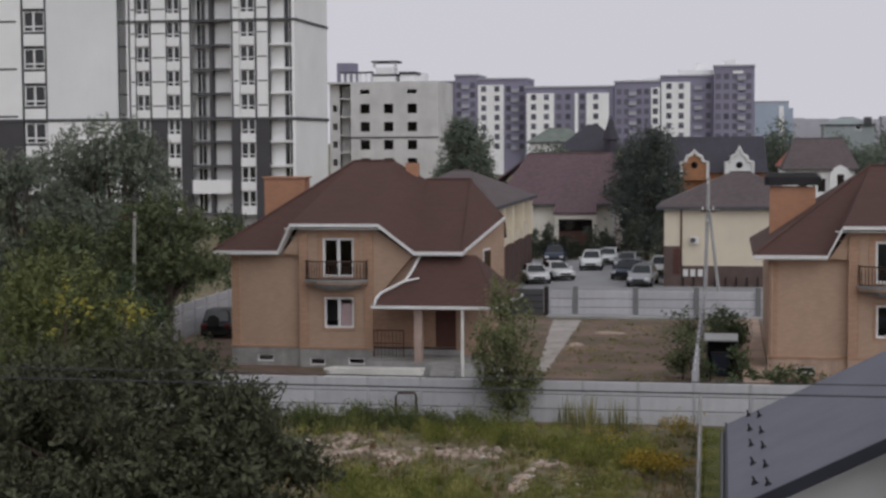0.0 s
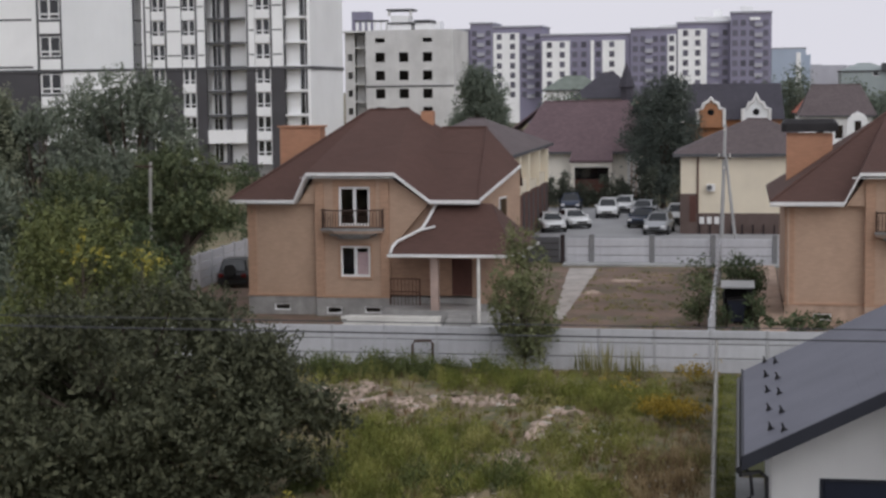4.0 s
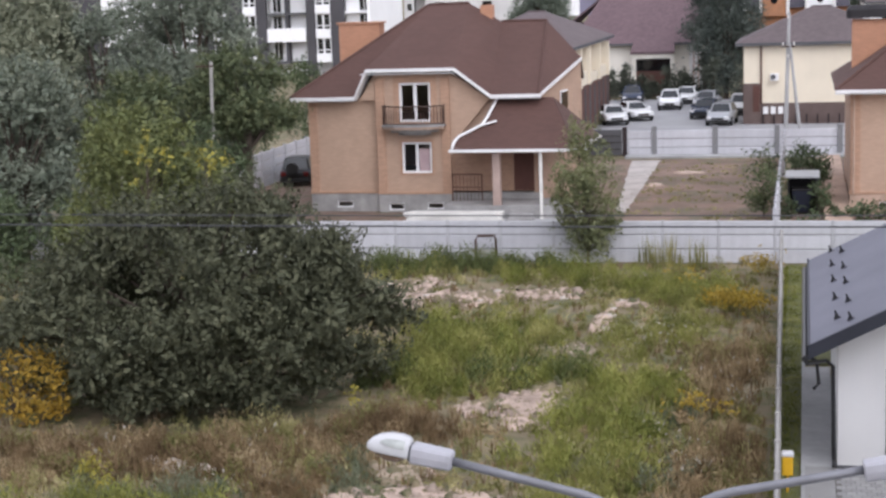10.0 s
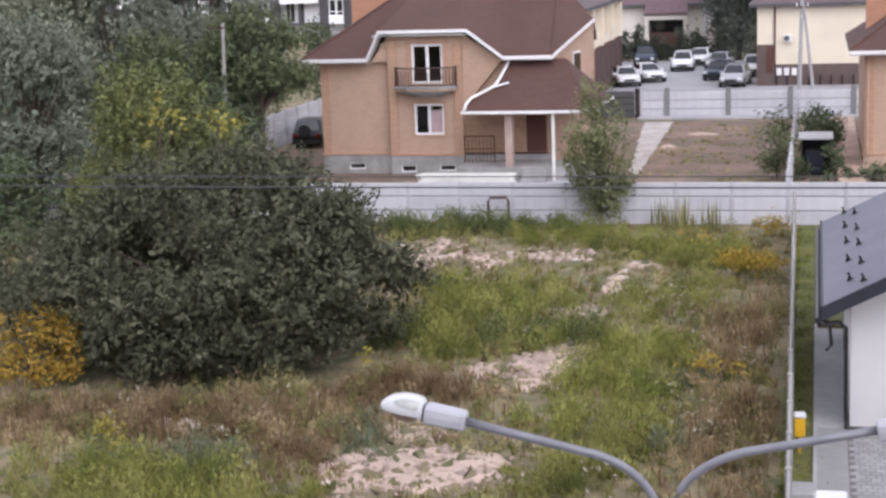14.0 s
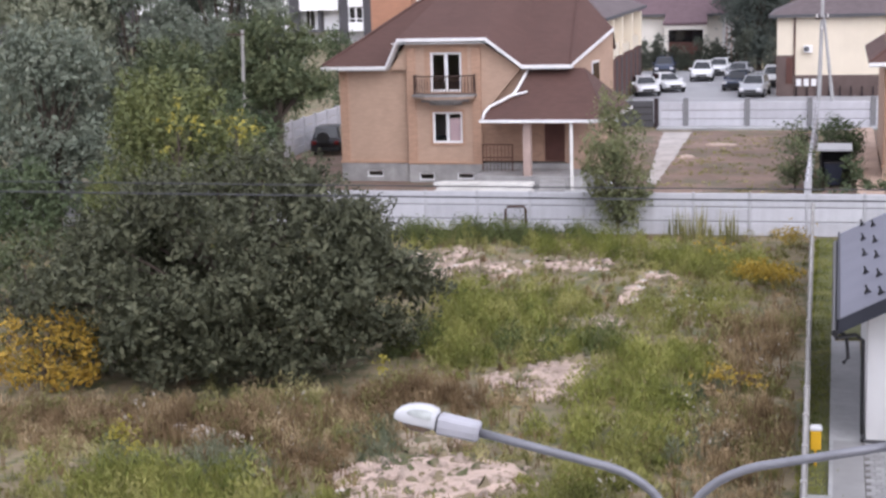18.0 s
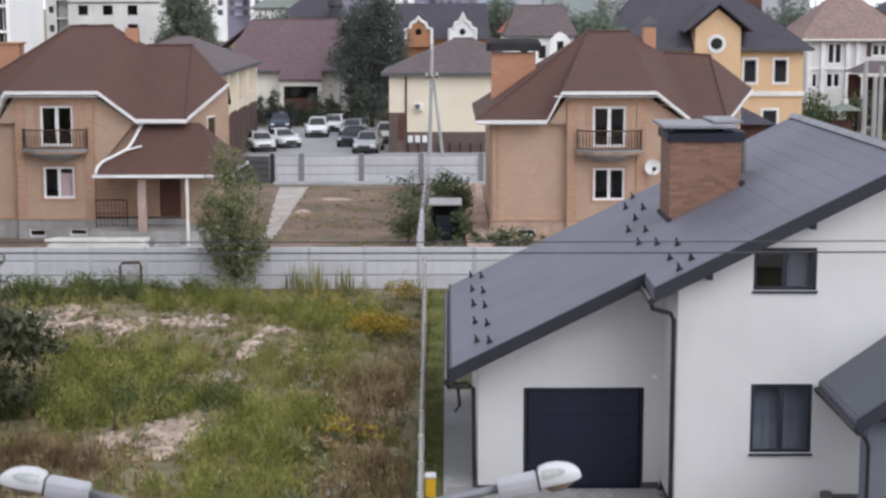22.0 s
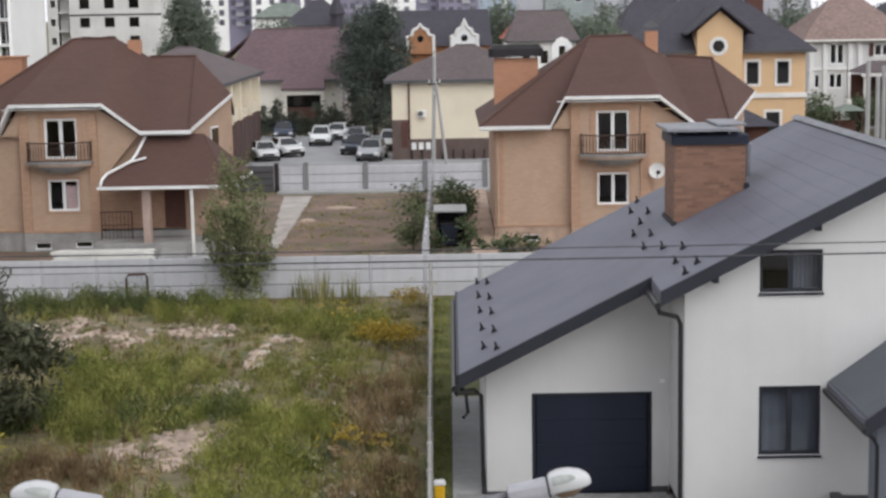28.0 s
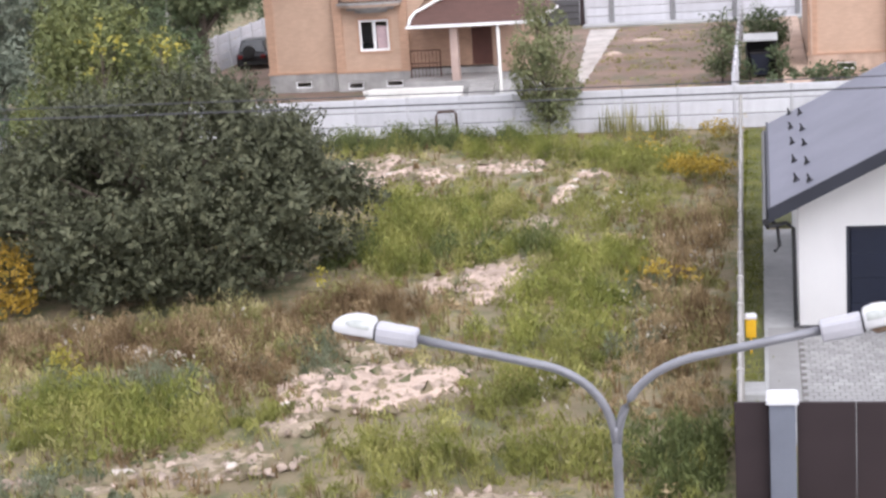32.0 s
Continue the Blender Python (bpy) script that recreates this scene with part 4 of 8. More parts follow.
def lamp_head(box_at, tip_at):
    """A head: the gear box, then a domed cover with a lens below."""
    a, b = Vector(box_at), Vector(tip_at)
    d = b - a
    L, s = d.length, (1 if d.x > 0 else -1)
    u = d.normalized()
    n = Vector((-u.z * s, 0, u.x * s)) if s > 0 else Vector((u.z, 0, -u.x))
    side = Vector((0, 1, 0))

    def prof(steps):
        g, rings = Geo(), []
        for f, half, low, high in steps:
            c = a + u * (f * L)
            ring = []
            for k in range(12):
                t = 2 * math.pi * k / 12
                cx, cz = math.cos(t), math.sin(t)
                sx = math.copysign(abs(cx) ** 0.6, cx) * half
                sz = math.copysign(abs(cz) ** 0.6, cz)
                ring.append(c + side * sx + n * (sz * high if sz > 0 else sz * low))
            rings.append(ring)
        g.v = [tuple(p) for r in rings for p in r]
        m = len(rings)
        g.f = [(i * 12 + k, i * 12 + (k + 1) % 12, (i + 1) * 12 + (k + 1) % 12, (i + 1) * 12 + k) for i in range(m - 1) for k in range(12)]
        g.f += [tuple(range(11, -1, -1)), tuple(range((m - 1) * 12, m * 12))]
        return g

    box = part("gear_box", prof([(0.0, 0.08, 0.075, 0.07), (0.02, 0.1, 0.09, 0.085), (0.46, 0.11, 0.09, 0.095), (0.475, 0.1, 0.08, 0.085)]), LAMPGREY, lamp, "pale grey cast gear box", smooth=False)
    part("collar", prof([(0.474, 0.085, 0.075, 0.08), (0.505, 0.085, 0.075, 0.08)]), BANDDARK, box)
    part("cover", prof([(0.5, 0.12, 0.05, 0.105), (0.53, 0.14, 0.045, 0.125), (0.63, 0.155, 0.03, 0.14), (0.76, 0.155, 0.03, 0.135), (0.88, 0.135, 0.03, 0.108), (0.95, 0.1, 0.03, 0.075), (0.99, 0.06, 0.025, 0.04), (1.0, 0.03, 0.012, 0.012)]), LAMPWHITE, box, "domed white lamp cover", smooth=True)
    # grey window set into the side of the dome
    g, rows = Geo(), [(0.54, 0.141, 0.128), (0.6, 0.153, 0.139), (0.68, 0.157, 0.14), (0.76, 0.157, 0.137), (0.82, 0.148, 0.123)]
    for i, (f, half, high) in enumerate(rows):
        for k in range(7):
            w = (k - 3) / 3 * (1.0, 1.0, 0.95, 0.75, 0.3)[i]
            t = radians(146 + 22 * w)
            cx, cz = math.cos(t), math.sin(t)
            g.v.append(tuple(a + u * (f * L) + side * (-abs(cx) ** 0.6 * (half + 0.003)) + n * (cz ** 0.6 * (high + 0.003))))
    g.f = [(i * 7 + k, i * 7 + k + 1, i * 7 + k + 8, i * 7 + k + 7) for i in range(4) for k in range(6)]
    part("cover_window", g, LAMPGLASS, box, "grey window in the cover", smooth=True)
    part("lens", prof([(0.53, 0.09, 0.05, 0.0), (0.62, 0.12, 0.1, 0.0), (0.76, 0.125, 0.1, 0.0), (0.9, 0.08, 0.05, 0.0)]), AMBER, box, "brownish lens", smooth=True)


armL = arc((-1.315, LY, 5.4), (-1.36, LY, 6.05), (-2.05, LY, 6.16), 10) + [Vector((-2.6, LY, 6.285)), Vector((-3.08, LY, 6.395))]
armR = arc((-1.305, LY, 5.4), (-1.26, LY, 6.02), (-0.62, LY, 6.2), 10) + [Vector((0.0, LY, 6.33)), Vector((0.5, LY, 6.44))]
part("arm", Geo().tube(armL, 0.04, 12), STEEL, lamp, smooth=True)
part("arm", Geo().tube(armR, 0.04, 12), STEEL, lamp, smooth=True)
lamp_head((-3.06, LY, 6.4), (-3.84, LY, 6.53))
lamp_head((0.48, LY, 6.43), (1.2, LY, 6.57))

# ---- overhead cables between two poles ----
for s in (-1, 1):
    single("cable_pole", Geo().tube([(s * 30, 20.1, 0), (s * 30, 20.1, 9)], [0.15, 0.1], 8), CONCRETE, "pale concrete pole that carries the cables", "pole", "cable poles")
for z, r, label in ((7.5, 0.011, "black overhead cable across the plot"), (7.64, 0.008, "thin black overhead wire across the plot")):
    pts = [(-30 + 3 * i, 20, z + 0.00025 * (-30 + 3 * i) ** 2) for i in range(21)]
    single("overhead_cable", Geo().tube(pts, r, 5), CABLE, label, "cable", group="overhead cables")

hoop = thing("metal_hoop", "bent dark metal hoop leaning at the panel fence", "hoop", (-11.8, 59.3, 0))
part("tube", Geo().tube([(-12.2, 59.3, 0), (-12.2, 59.3, 0.95), (-12.12, 59.3, 1.08), (-11.5, 59.3, 1.1), (-11.42, 59.3, 1.0), (-11.42, 59.3, 0.0)], 0.05, 8), IRON, hoop)

# ---- the two brick houses ----
def brick_house(name, label, dx, dy, plinth_mat, porch, capped):
    h = thing(name, label, "house", (-17.5 + dx, 73.5 + dy, 0))
    P = lambda x, y, z: (x + dx, y + dy, z)
    X = lambda x: x + dx
    F, Bf, BK = 73.5 + dy, 73.15 + dy, 84.5 + dy
    # plinth
    cell = [(X(-21.8), 0.2, X(-21.0), 0.52), (X(-19.15), 0.1, X(-18.4), 0.44), (X(-17.3), 0.15, X(-16.5), 0.46)]
    part("plinth", Geo().wall_x(X(-23.05), X(-19.6), 0, 0.88, F - 0.06, 0.4, cell[:1]), plinth_mat, h, "stone-clad plinth")
    part("plinth", Geo().wall_x(X(-19.6), X(-16.1), 0, 0.88, Bf - 0.06, 0.4, cell[1:]), plinth_mat, h)
    part("plinth", Geo().wall_x(X(-16.1), X(-12.0 if porch else -12.65), 0, 0.88, F - 0.06, 0.4), plinth_mat, h)
    part("plinth_band", Geo().box(X(-23.1), F - 0.1, 0.88, X(-19.65), F + 0.1, 0.97), PILBRICK, h, "orange band above the plinth")
    part("plinth_band", Geo().box(X(-19.65), Bf - 0.1, 0.88, X(-16.05), Bf + 0.1, 0.97), PILBRICK, h)
    for k, c in enumerate(cell):
        window_unit(h, *c, (F if k == 0 else Bf) - 0.06, 1, w=0.06, name="cellar_window")
    # walls
    door, win = (X(-18.48), 4.26, X(-16.98), 6.1), (X(-18.43), 1.86, X(-17.0), 3.32)
    part("front_wall", Geo().wall_x(X(-23.0), X(-19.55), 0.97, 5.4, F, 0.35), BRICK, h)
    g = Geo().wall_x(X(-19.55), X(-16.15), 0.97, 6.62, Bf, 0.35, [door, win])
    part("bay_wall", g, BRICK, h)
    part("gable_wall", Geo().prism([P(-20.45, 73.2, 5.3), P(-19.55, 73.2, 5.3), P(-19.55, 73.2, 6.6)], (0, 0.3, 0)), BRICK, h)
    part("gable_wall", Geo().prism([P(-16.15, 73.2, 3.0), P(-14.2, 73.2, 5.3), P(-16.15, 73.2, 6.6)], (0, 0.3, 0)), BRICK, h)
    part("front_wall", Geo().wall_x(X(-16.15), X(-11.9 if porch else -12.6), 0.97, 5.4, F, 0.35, [(X(-13.2), 0.98, X(-11.98), 3.0)] if porch else []), BRICK, h)
    part("side_wall", Geo().box(X(-23.0), F + 0.35, 0.5, X(-22.65), BK, 5.4), BRICK, h)
    # the end wall turns slightly outwards
    xe = -11.9 if porch else -12.6
    part("end_wall", Geo().prism([P(xe, 73.5, 0.0), P(-10.75, 79.3, 0.0), P(-10.75, 79.3, 6.9 if porch else 6.6), P(xe, 73.5, 5.4)], (-0.35, 0.07, 0)), BRICK, h)
    part("end_wall", Geo().prism([P(-10.75, 79.3, 0), P(-11.8, 84.5, 0), P(-11.8, 84.5, 5.4), P(-10.75, 79.3, 6.3)], (-0.35, 0, 0)), BRICK, h)
    part("back_wall", Geo().box(X(-23.0), BK, 0, X(-11.8), BK + 0.35, 5.4), BRICK, h)
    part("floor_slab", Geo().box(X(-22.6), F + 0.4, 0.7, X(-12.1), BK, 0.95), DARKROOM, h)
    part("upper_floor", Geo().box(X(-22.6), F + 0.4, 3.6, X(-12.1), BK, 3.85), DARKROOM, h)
    ew = part("end_window", Geo().prism([P(-11.36, 76.2, 3.9), P(-11.16, 77.2, 3.9), P(-11.16, 77.2, 5.4), P(-11.36, 76.2, 5.4)], (0.03, -0.006, 0)), UPVC, h)
    part("pane", Geo().prism([P(-11.31, 76.3, 4.0), P(-11.15, 77.1, 4.0), P(-11.15, 77.1, 5.3), P(-11.31, 76.3, 5.3)], (0.035, -0.007, 0)), GLASSDK, ew)
    # pilaster strips of darker brick
    for x, y, z1 in ((-23.04, 73.44, 5.4), (-19.62, 73.07, 6.3), (-16.5, 73.07, 6.3)):
        part("pilaster", Geo().chamfered(X(x), y + dy, 0.97, X(x) + 0.42, y + dy + 0.12, z1, 0.01), PILBRICK, h)
    part("window_surround", Geo().wall_x(X(-18.53), X(-16.9), 1.76, 3.42, Bf - 0.05, 0.05, [win]), PILBRICK, h, "darker brick surround")
    part("door_surround", Geo().wall_x(X(-18.75), X(-16.7), 4.2, 6.4, Bf - 0.05, 0.05, [door]), PILBRICK, h)
    window_unit(h, *door, Bf - 0.03, 2, w=0.11, name="balcony_door", label="white double balcony door")
    wu = window_unit(h, *win, Bf - 0.03, 2, w=0.1, label="white two-pane window")
    if porch:
        part("blind", Geo().box(X(-17.65), Bf + 0.2, 1.95, X(-17.1), Bf + 0.22, 3.0), CURTAIN, wu, "pale pink blind")
    # balcony
    bal = part("balcony", Geo().prism([P(-19.2, 73.14, 3.98), P(-16.3, 73.14, 3.98), P(-16.3, 72.55, 3.98), P(-17.0, 72.15, 3.98), P(-18.5, 72.15, 3.98), P(-19.2, 72.55, 3.98)], (0, 0, 0.12)), PINKSTONE, h, "pinkish balcony slab")
    part("slab_edge", Geo().prism([P(-19.25, 73.14, 4.1), P(-16.25, 73.14, 4.1), P(-16.25, 72.5, 4.1), P(-16.97, 72.08, 4.1), P(-18.53, 72.08, 4.1), P(-19.25, 72.5, 4.1)], (0, 0, 0.07)), STONE, bal, "grey projecting slab edge")
    part("corbel", Geo().prism([P(-18.85, 73.14, 3.82), P(-16.65, 73.14, 3.82), P(-16.65, 72.75, 3.82), P(-17.15, 72.4, 3.82), P(-18.35, 72.4, 3.82), P(-18.85, 72.75, 3.82)], (0, 0, 0.16)), STONE, bal, "grey moulded corbel")
    part("corbel", Geo().prism([P(-18.5, 73.14, 3.68), P(-17.0, 73.14, 3.68), P(-17.0, 72.9, 3.68), P(-17.3, 72.65, 3.68), P(-18.2, 72.65, 3.68), P(-18.5, 72.9, 3.68)], (0, 0, 0.14)), STONE, bal)
    path = [P(-19.17, 73.1, 0), P(-19.17, 72.57, 0), P(-18.48, 72.18, 0), P(-17.02, 72.18, 0), P(-16.33, 72.57, 0), P(-16.33, 73.1, 0)]
    up = lambda p, z: (p[0], p[1], z)
    part("top_rail", Geo().tube([up(p, 5.05) for p in path], 0.035, 6), IRON, bal)
    part("bottom_rail", Geo().tube([up(p, 4.25) for p in path], 0.025, 6), IRON, bal)
    for a, b in zip(path[:-1], path[1:]):
        n = max(2, int((Vector(b) - Vector(a)).length / 0.14))
        for i in range(n):
            p = Vector(a).lerp(Vector(b), (i + 0.5) / n)
            part("baluster", Geo().tube([up(p, 4.14), up(p, 4.62), up(p, 5.05)], [0.014, 0.026, 0.014], 4), IRON, bal)
    # roof
    top = 9.58 if porch else 9.28
    A1, A2 = P(-18.25, 79, top), P(-16.2, 79, top + 0.02)
    T1, T2 = P(-19.9, 72.6, 6.78), P(-15.7, 72.6, 6.78)
    L0, L1, R1 = P(-23.7, 72.75, 5.5), P(-20.55, 72.75, 5.5), P(-14.05, 72.75, 5.5)
    E1, E2, C1, C2 = P(-11.8 if porch else -12.5, 72.75, 5.5), P(-10.6 if porch else -10.4, 78.3, 6.85 if porch else 6.6), P(-14.6, 79, 8.66 if porch else 8.3), P(-12.35, 79, 8.66 if porch else 8.15)
    L3, E3 = P(-23.7, 85.2, 5.5), P(-11.4, 85.2, 5.5)
    faces = [(L0, L1, A1), (L1, T1, A1), (T1, T2, A2, A1), (T2, R1, C1, A2), (R1, E1, C2, C1), (E1, E2, C2), (L0, A1, L3), (L3, A1, A2, C1, C2, E3), (E2, E3, C2)]
    g = Geo()
    for q in faces:
        n = len(q)
        lift = [(x, y, z - 0.1) for x, y, z in q]
        g.add(list(q) + lift, [tuple(range(n)), tuple(range(2 * n - 1, n - 1, -1))])
    roof = part("roof", g, SHINGLE, h, "hipped brown shingle roof")
    g = Geo()
    for p, q in ((L0, L1), (L1, T1), (T1, T2), (T2, R1), (R1, E1), (E1, E2)):
        part("eave_board", Geo().beam((p[0], p[1] - 0.03, p[2] + 0.0), (q[0], q[1] - 0.03, q[2] + 0.0), 0.07, 0.15), TRIMWHITE, roof, "white eave board")
    part("soffit", Geo().prism([(L0[0], L0[1], 5.33), (L1[0], L1[1], 5.33), (L1[0], F, 5.33), (L0[0], F, 5.33)], (0, 0, -0.03)).prism([(R1[0], R1[1], 5.33), (E1[0], E1[1], 5.33), (E1[0], F, 5.33), (R1[0], F, 5.33)], (0, 0, -0.03)).prism([(T1[0] - 0.3, T1[1], 6.55), (T2[0] + 0.3, T2[1], 6.55), (T2[0] + 0.3, Bf, 6.55), (T1[0] - 0.3, Bf, 6.55)], (0, 0, -0.03)), TRIMWHITE, roof)
    for p, q in ((L1, T1), (T2, R1)):
        part("rake_soffit", Geo().prism([(p[0], p[1], p[2] - 0.17), (q[0], q[1], q[2] - 0.17), (q[0], F, q[2] - 0.17), (p[0], F, p[2] - 0.17)], (0, 0, -0.03)), TRIMWHITE, roof)
    for p, q in ((A1, A2), (A1, L0), (C1, C2), (C2, E1)):
        m = [Vector(p).lerp(Vector(q), t) + Vector((0, 0, 0.02)) for t in (0, 1)]
        part("ridge_cap", Geo().tube(m, 0.07, 6), SHINGLE, roof)
    # chimneys
    stack = 8.32 if capped else 8.75
    big = part("chimney", Geo().box(X(-22.85), 78.6 + dy, 5.8, X(-20.75), 79.6 + dy, stack), STACKBRICK, h, "broad orange brick chimney")
    if capped:
        part("chimney_cap", Geo().chamfered(X(-23.1), 78.35 + dy, 8.4, X(-20.5), 79.85 + dy, 8.98, 0.2), HOODDARK, big, "dark metal hood")
        for x in (-22.8, -20.85):
            part("cap_post", Geo().box(X(x), 78.7 + dy, 8.3, X(x) + 0.06, 78.76 + dy, 8.42), IRON, big)
    else:
        part("chimney_top", Geo().box(X(-22.95), 78.52 + dy, 8.75, X(-20.65), 79.68 + dy, 8.83), STACKBRICK, big)
    small = part("chimney", Geo().box(X(-15.6), 78.7 + dy, 8.0, X(-15.0), 79.3 + dy, 9.5), STACKBRICK, h, "slim brick chimney")
    if capped:
        part("chimney_cap", Geo().prism([P(-15.7, 78.6, 9.62), P(-14.9, 78.6, 9.62), P(-14.9, 79.4, 9.62), P(-15.7, 79.4, 9.62)], (0, 0, 0.05)).add([P(-15.7, 78.6, 9.67), P(-14.9, 78.6, 9.67), P(-14.9, 79.4, 9.67), P(-15.7, 79.4, 9.67), P(-15.3, 79, 10.05)], [(0, 1, 4), (1, 2, 4), (2, 3, 4), (3, 0, 4)]), BANDDARK, small)
    if porch:
        # porch with its own hipped roof
        pr = part("porch_roof", Geo().prism([P(-15.6, 70.7, 3.2), P(-9.9, 70.7, 3.2), P(-11.3, 73.45, 5.3), P(-13.82, 73.45, 5.3), P(-14.3, 71.92, 4.13), P(-15.28, 71.28, 3.64)], (0, 0.02, -0.12)).prism([P(-9.9, 70.7, 3.2), P(-9.6, 77, 3.2), P(-11.3, 73.6, 5.3)], (0, 0, -0.1)).prism([P(-15.6, 70.7, 3.2), P(-15.28, 71.28, 3.64), P(-14.3, 71.92, 4.13), P(-14.3, 73.4, 4.13), P(-15.6, 73.4, 3.2)], (0, 0, -0.1)).prism([P(-14.3, 71.92, 4.13), P(-13.82, 73.45, 5.3), P(-14.3, 73.4, 4.13)], (0, 0, -0.1)), SHINGLE, h, "brown shingle porch roof")
        part("eave_board", Geo().beam(P(-15.65, 70.66, 3.2), P(-9.85, 70.66, 3.2), 0.06, 0.13), TRIMWHITE, pr)
        part("eave_board", Geo().beam(P(-9.85, 70.66, 3.2), P(-9.55, 77, 3.2), 0.06, 0.13), TRIMWHITE, pr)
        bend = [P(-13.8, 73.0, 5.32), P(-13.88, 73.1, 5.2), P(-14.02, 72.68, 4.84), P(-14.15, 72.22, 4.5), P(-14.3, 71.86, 4.23), P(-14.81, 71.5, 3.96), P(-15.28, 71.2, 3.74), P(-15.46, 70.92, 3.5), P(-15.5, 70.62, 3.24)]
        part("downpipe", Geo().tube(bend, 0.07, 8), TRIMWHITE, h, "white cranked downpipe along the porch roof", smooth=True)
        part("downpipe", Geo().tube([P(-14.72, 71.55, 4.02), P(-14.3, 71.82, 4.2), P(-13.67, 72.0, 4.35)], 0.05, 8), TRIMWHITE, h, smooth=True)
        part("porch_ceiling", Geo().box(X(-15.4), 70.9 + dy, 3.0, X(-10.0), F, 3.06), PINKSTONE, h)
        part("column", Geo().chamfered(X(-13.75), 71.0 + dy, 0.62, X(-13.39), 71.36 + dy, 3.05, 0.02), COLUMNSTONE, h, "square brown stone-faced column")
        part("column", Geo().chamfered(X(-11.58), 70.8 + dy, 0.0, X(-11.44), 70.94 + dy, 3.05, 0.02), PLANK, h, "slim off-white post")
        part("porch_floor", Geo().box(X(-16.0), 70.9 + dy, 0.0, X(-10.4), F - 0.07, 0.62), STONE, h, "grey rendered porch base")
        part("porch_wall", Geo().wall_x(X(-16.1), X(-11.9), 0.97, 3.0, F - 0.04, 0.03, [(X(-13.2), 0.9, X(-11.98), 3.0)]), SHADEDBRICK, h, "orange brick wall inside the porch, its shade in the colour")
        part("front_door", Geo().box(X(-13.2), F + 0.1, 0.96, X(-11.98), F + 0.18, 3.0), BROWNWALL, h, "dark brown front door")
        rl = part("railing", Geo().tube([P(-15.95, 72.6, 0.62), P(-15.95, 72.6, 1.85), P(-14.55, 72.6, 1.85), P(-14.55, 72.6, 0.62)], 0.035, 6), BROWNWALL, h, "brown metal porch railing")
        part("mid_rail", Geo().tube([P(-15.95, 72.6, 1.25), P(-14.55, 72.6, 1.25)], 0.025, 6), BROWNWALL, rl)
        for i in range(7):
            part("baluster", Geo().tube([P(-15.77 + 0.175 * i, 72.6, 0.62), P(-15.77 + 0.175 * i, 72.6, 1.85)], 0.012, 4), BROWNWALL, rl)
        for i in range(3):
            part("step", Geo().box(X(-12.9), 70.9 + dy - 0.32 * (i + 1), 0, X(-11.8), 70.9 + dy - 0.32 * i, 0.46 - 0.15 * i), STONE, h)
    else:
        part("downpipe", Geo().tube([P(-22.9, 73.3, 5.3), P(-22.9, 73.3, 0.9)], 0.05, 6), PINKSTONE, h, "pinkish downpipe")
    return h


brick_house("brick_house", "orange brick house with brown shingle roof and a porch", 0, 0, STONE, True, False)
brick_house("brick_house", "orange brick house with brown roof behind the white house", 25.0, -1.0, PINKSTONE, False, True)
dish = thing("satellite_dish", "white satellite dish on the brick house wall", "satellite dish", (9.2, 71.9, 3.4))
ring = [[(9.2 + r * math.cos(a), 71.85 - 0.1 * (r / 0.36) ** 2, 3.4 + r * math.sin(a)) for a in (2 * math.pi * i / 16 for i in range(16))] for r in (0.08, 0.24, 0.36)]
g = Geo()
g.v = [p for r in ring for p in r]
g.f = [(i * 16 + k, i * 16 + (k + 1) % 16, (i + 1) * 16 + (k + 1) % 16, (i + 1) * 16 + k) for i in range(2) for k in range(16)] + [tuple(range(16))]
part("reflector", g, TRIMWHITE, dish)
part("arm", Geo().tube([(9.2, 71.85, 3.4), (9.2, 72.3, 3.4)], 0.03, 6), STEEL, dish)
part("feed_horn", Geo().tube([(9.24, 71.5, 3.34), (9.24, 71.62, 3.36)], [0.1, 0.08], 10), HOODDARK, dish, "dark feed horn")
part("feed_arm", Geo().tube([(9.22, 71.6, 3.3), (9.2, 71.76, 3.06)], 0.02, 6), STEEL, dish)

boards = thing("board_stack", "stack of pale boards lying before the brick house", "boards", (-15.5, 69.9, 0))
for z in range(4):
    for i in range(3):
        part("board", Geo().chamfered(-17.6 + 0.13 * ((i + z) % 3), 69.6 + 0.23 * i, 0.02 + 0.12 * z, -13.45 + 0.17 * ((i + 2 * z) % 3), 69.8 + 0.23 * i, 0.125 + 0.12 * z, 0.01), PLANK, boards)
shed = thing("garden_shed", "small dark open shed with a thin pale grey roof", "shed", (-0.05, 72.7, 0))
for x in (-0.72, 0.52):
    part("side_panel", Geo().box(x, 72.2, 0, x + 0.06, 73.4, 1.62), HOODDARK, shed)
    part("post", Geo().box(x, 72.1, 0, x + 0.07, 72.17, 1.66), HOODDARK, shed)
part("back_panel", Geo().box(-0.66, 73.34, 0, 0.52, 73.4, 1.62), HOODDARK, shed)
part("roof", Geo().prism([(-0.82, 71.98, 1.7), (0.66, 71.98, 1.7), (0.66, 73.6, 1.78), (-0.82, 73.6, 1.78)], (0, 0, 0.04)), CONCRETE, shed, "thin pale grey sheet roof")
part("roof_edge", Geo().box(-0.82, 71.95, 1.66, 0.66, 71.98, 1.74), CONCRETE, shed)
bin_ = thing("wheeled_bin", "dark blue wheeled bin standing under the shed roof", "bin", (-0.1, 72.6, 0))
part("body", Geo().prism([(-0.42, 72.3, 0.12), (0.2, 72.3, 0.12), (0.3, 72.3, 1.05), (-0.52, 72.3, 1.05)], (0, 0.6, 0)), DOORBLUE, bin_)
part("lid", Geo().chamfered(-0.55, 72.26, 1.055, 0.33, 72.94, 1.14, 0.03), HOODDARK, bin_)
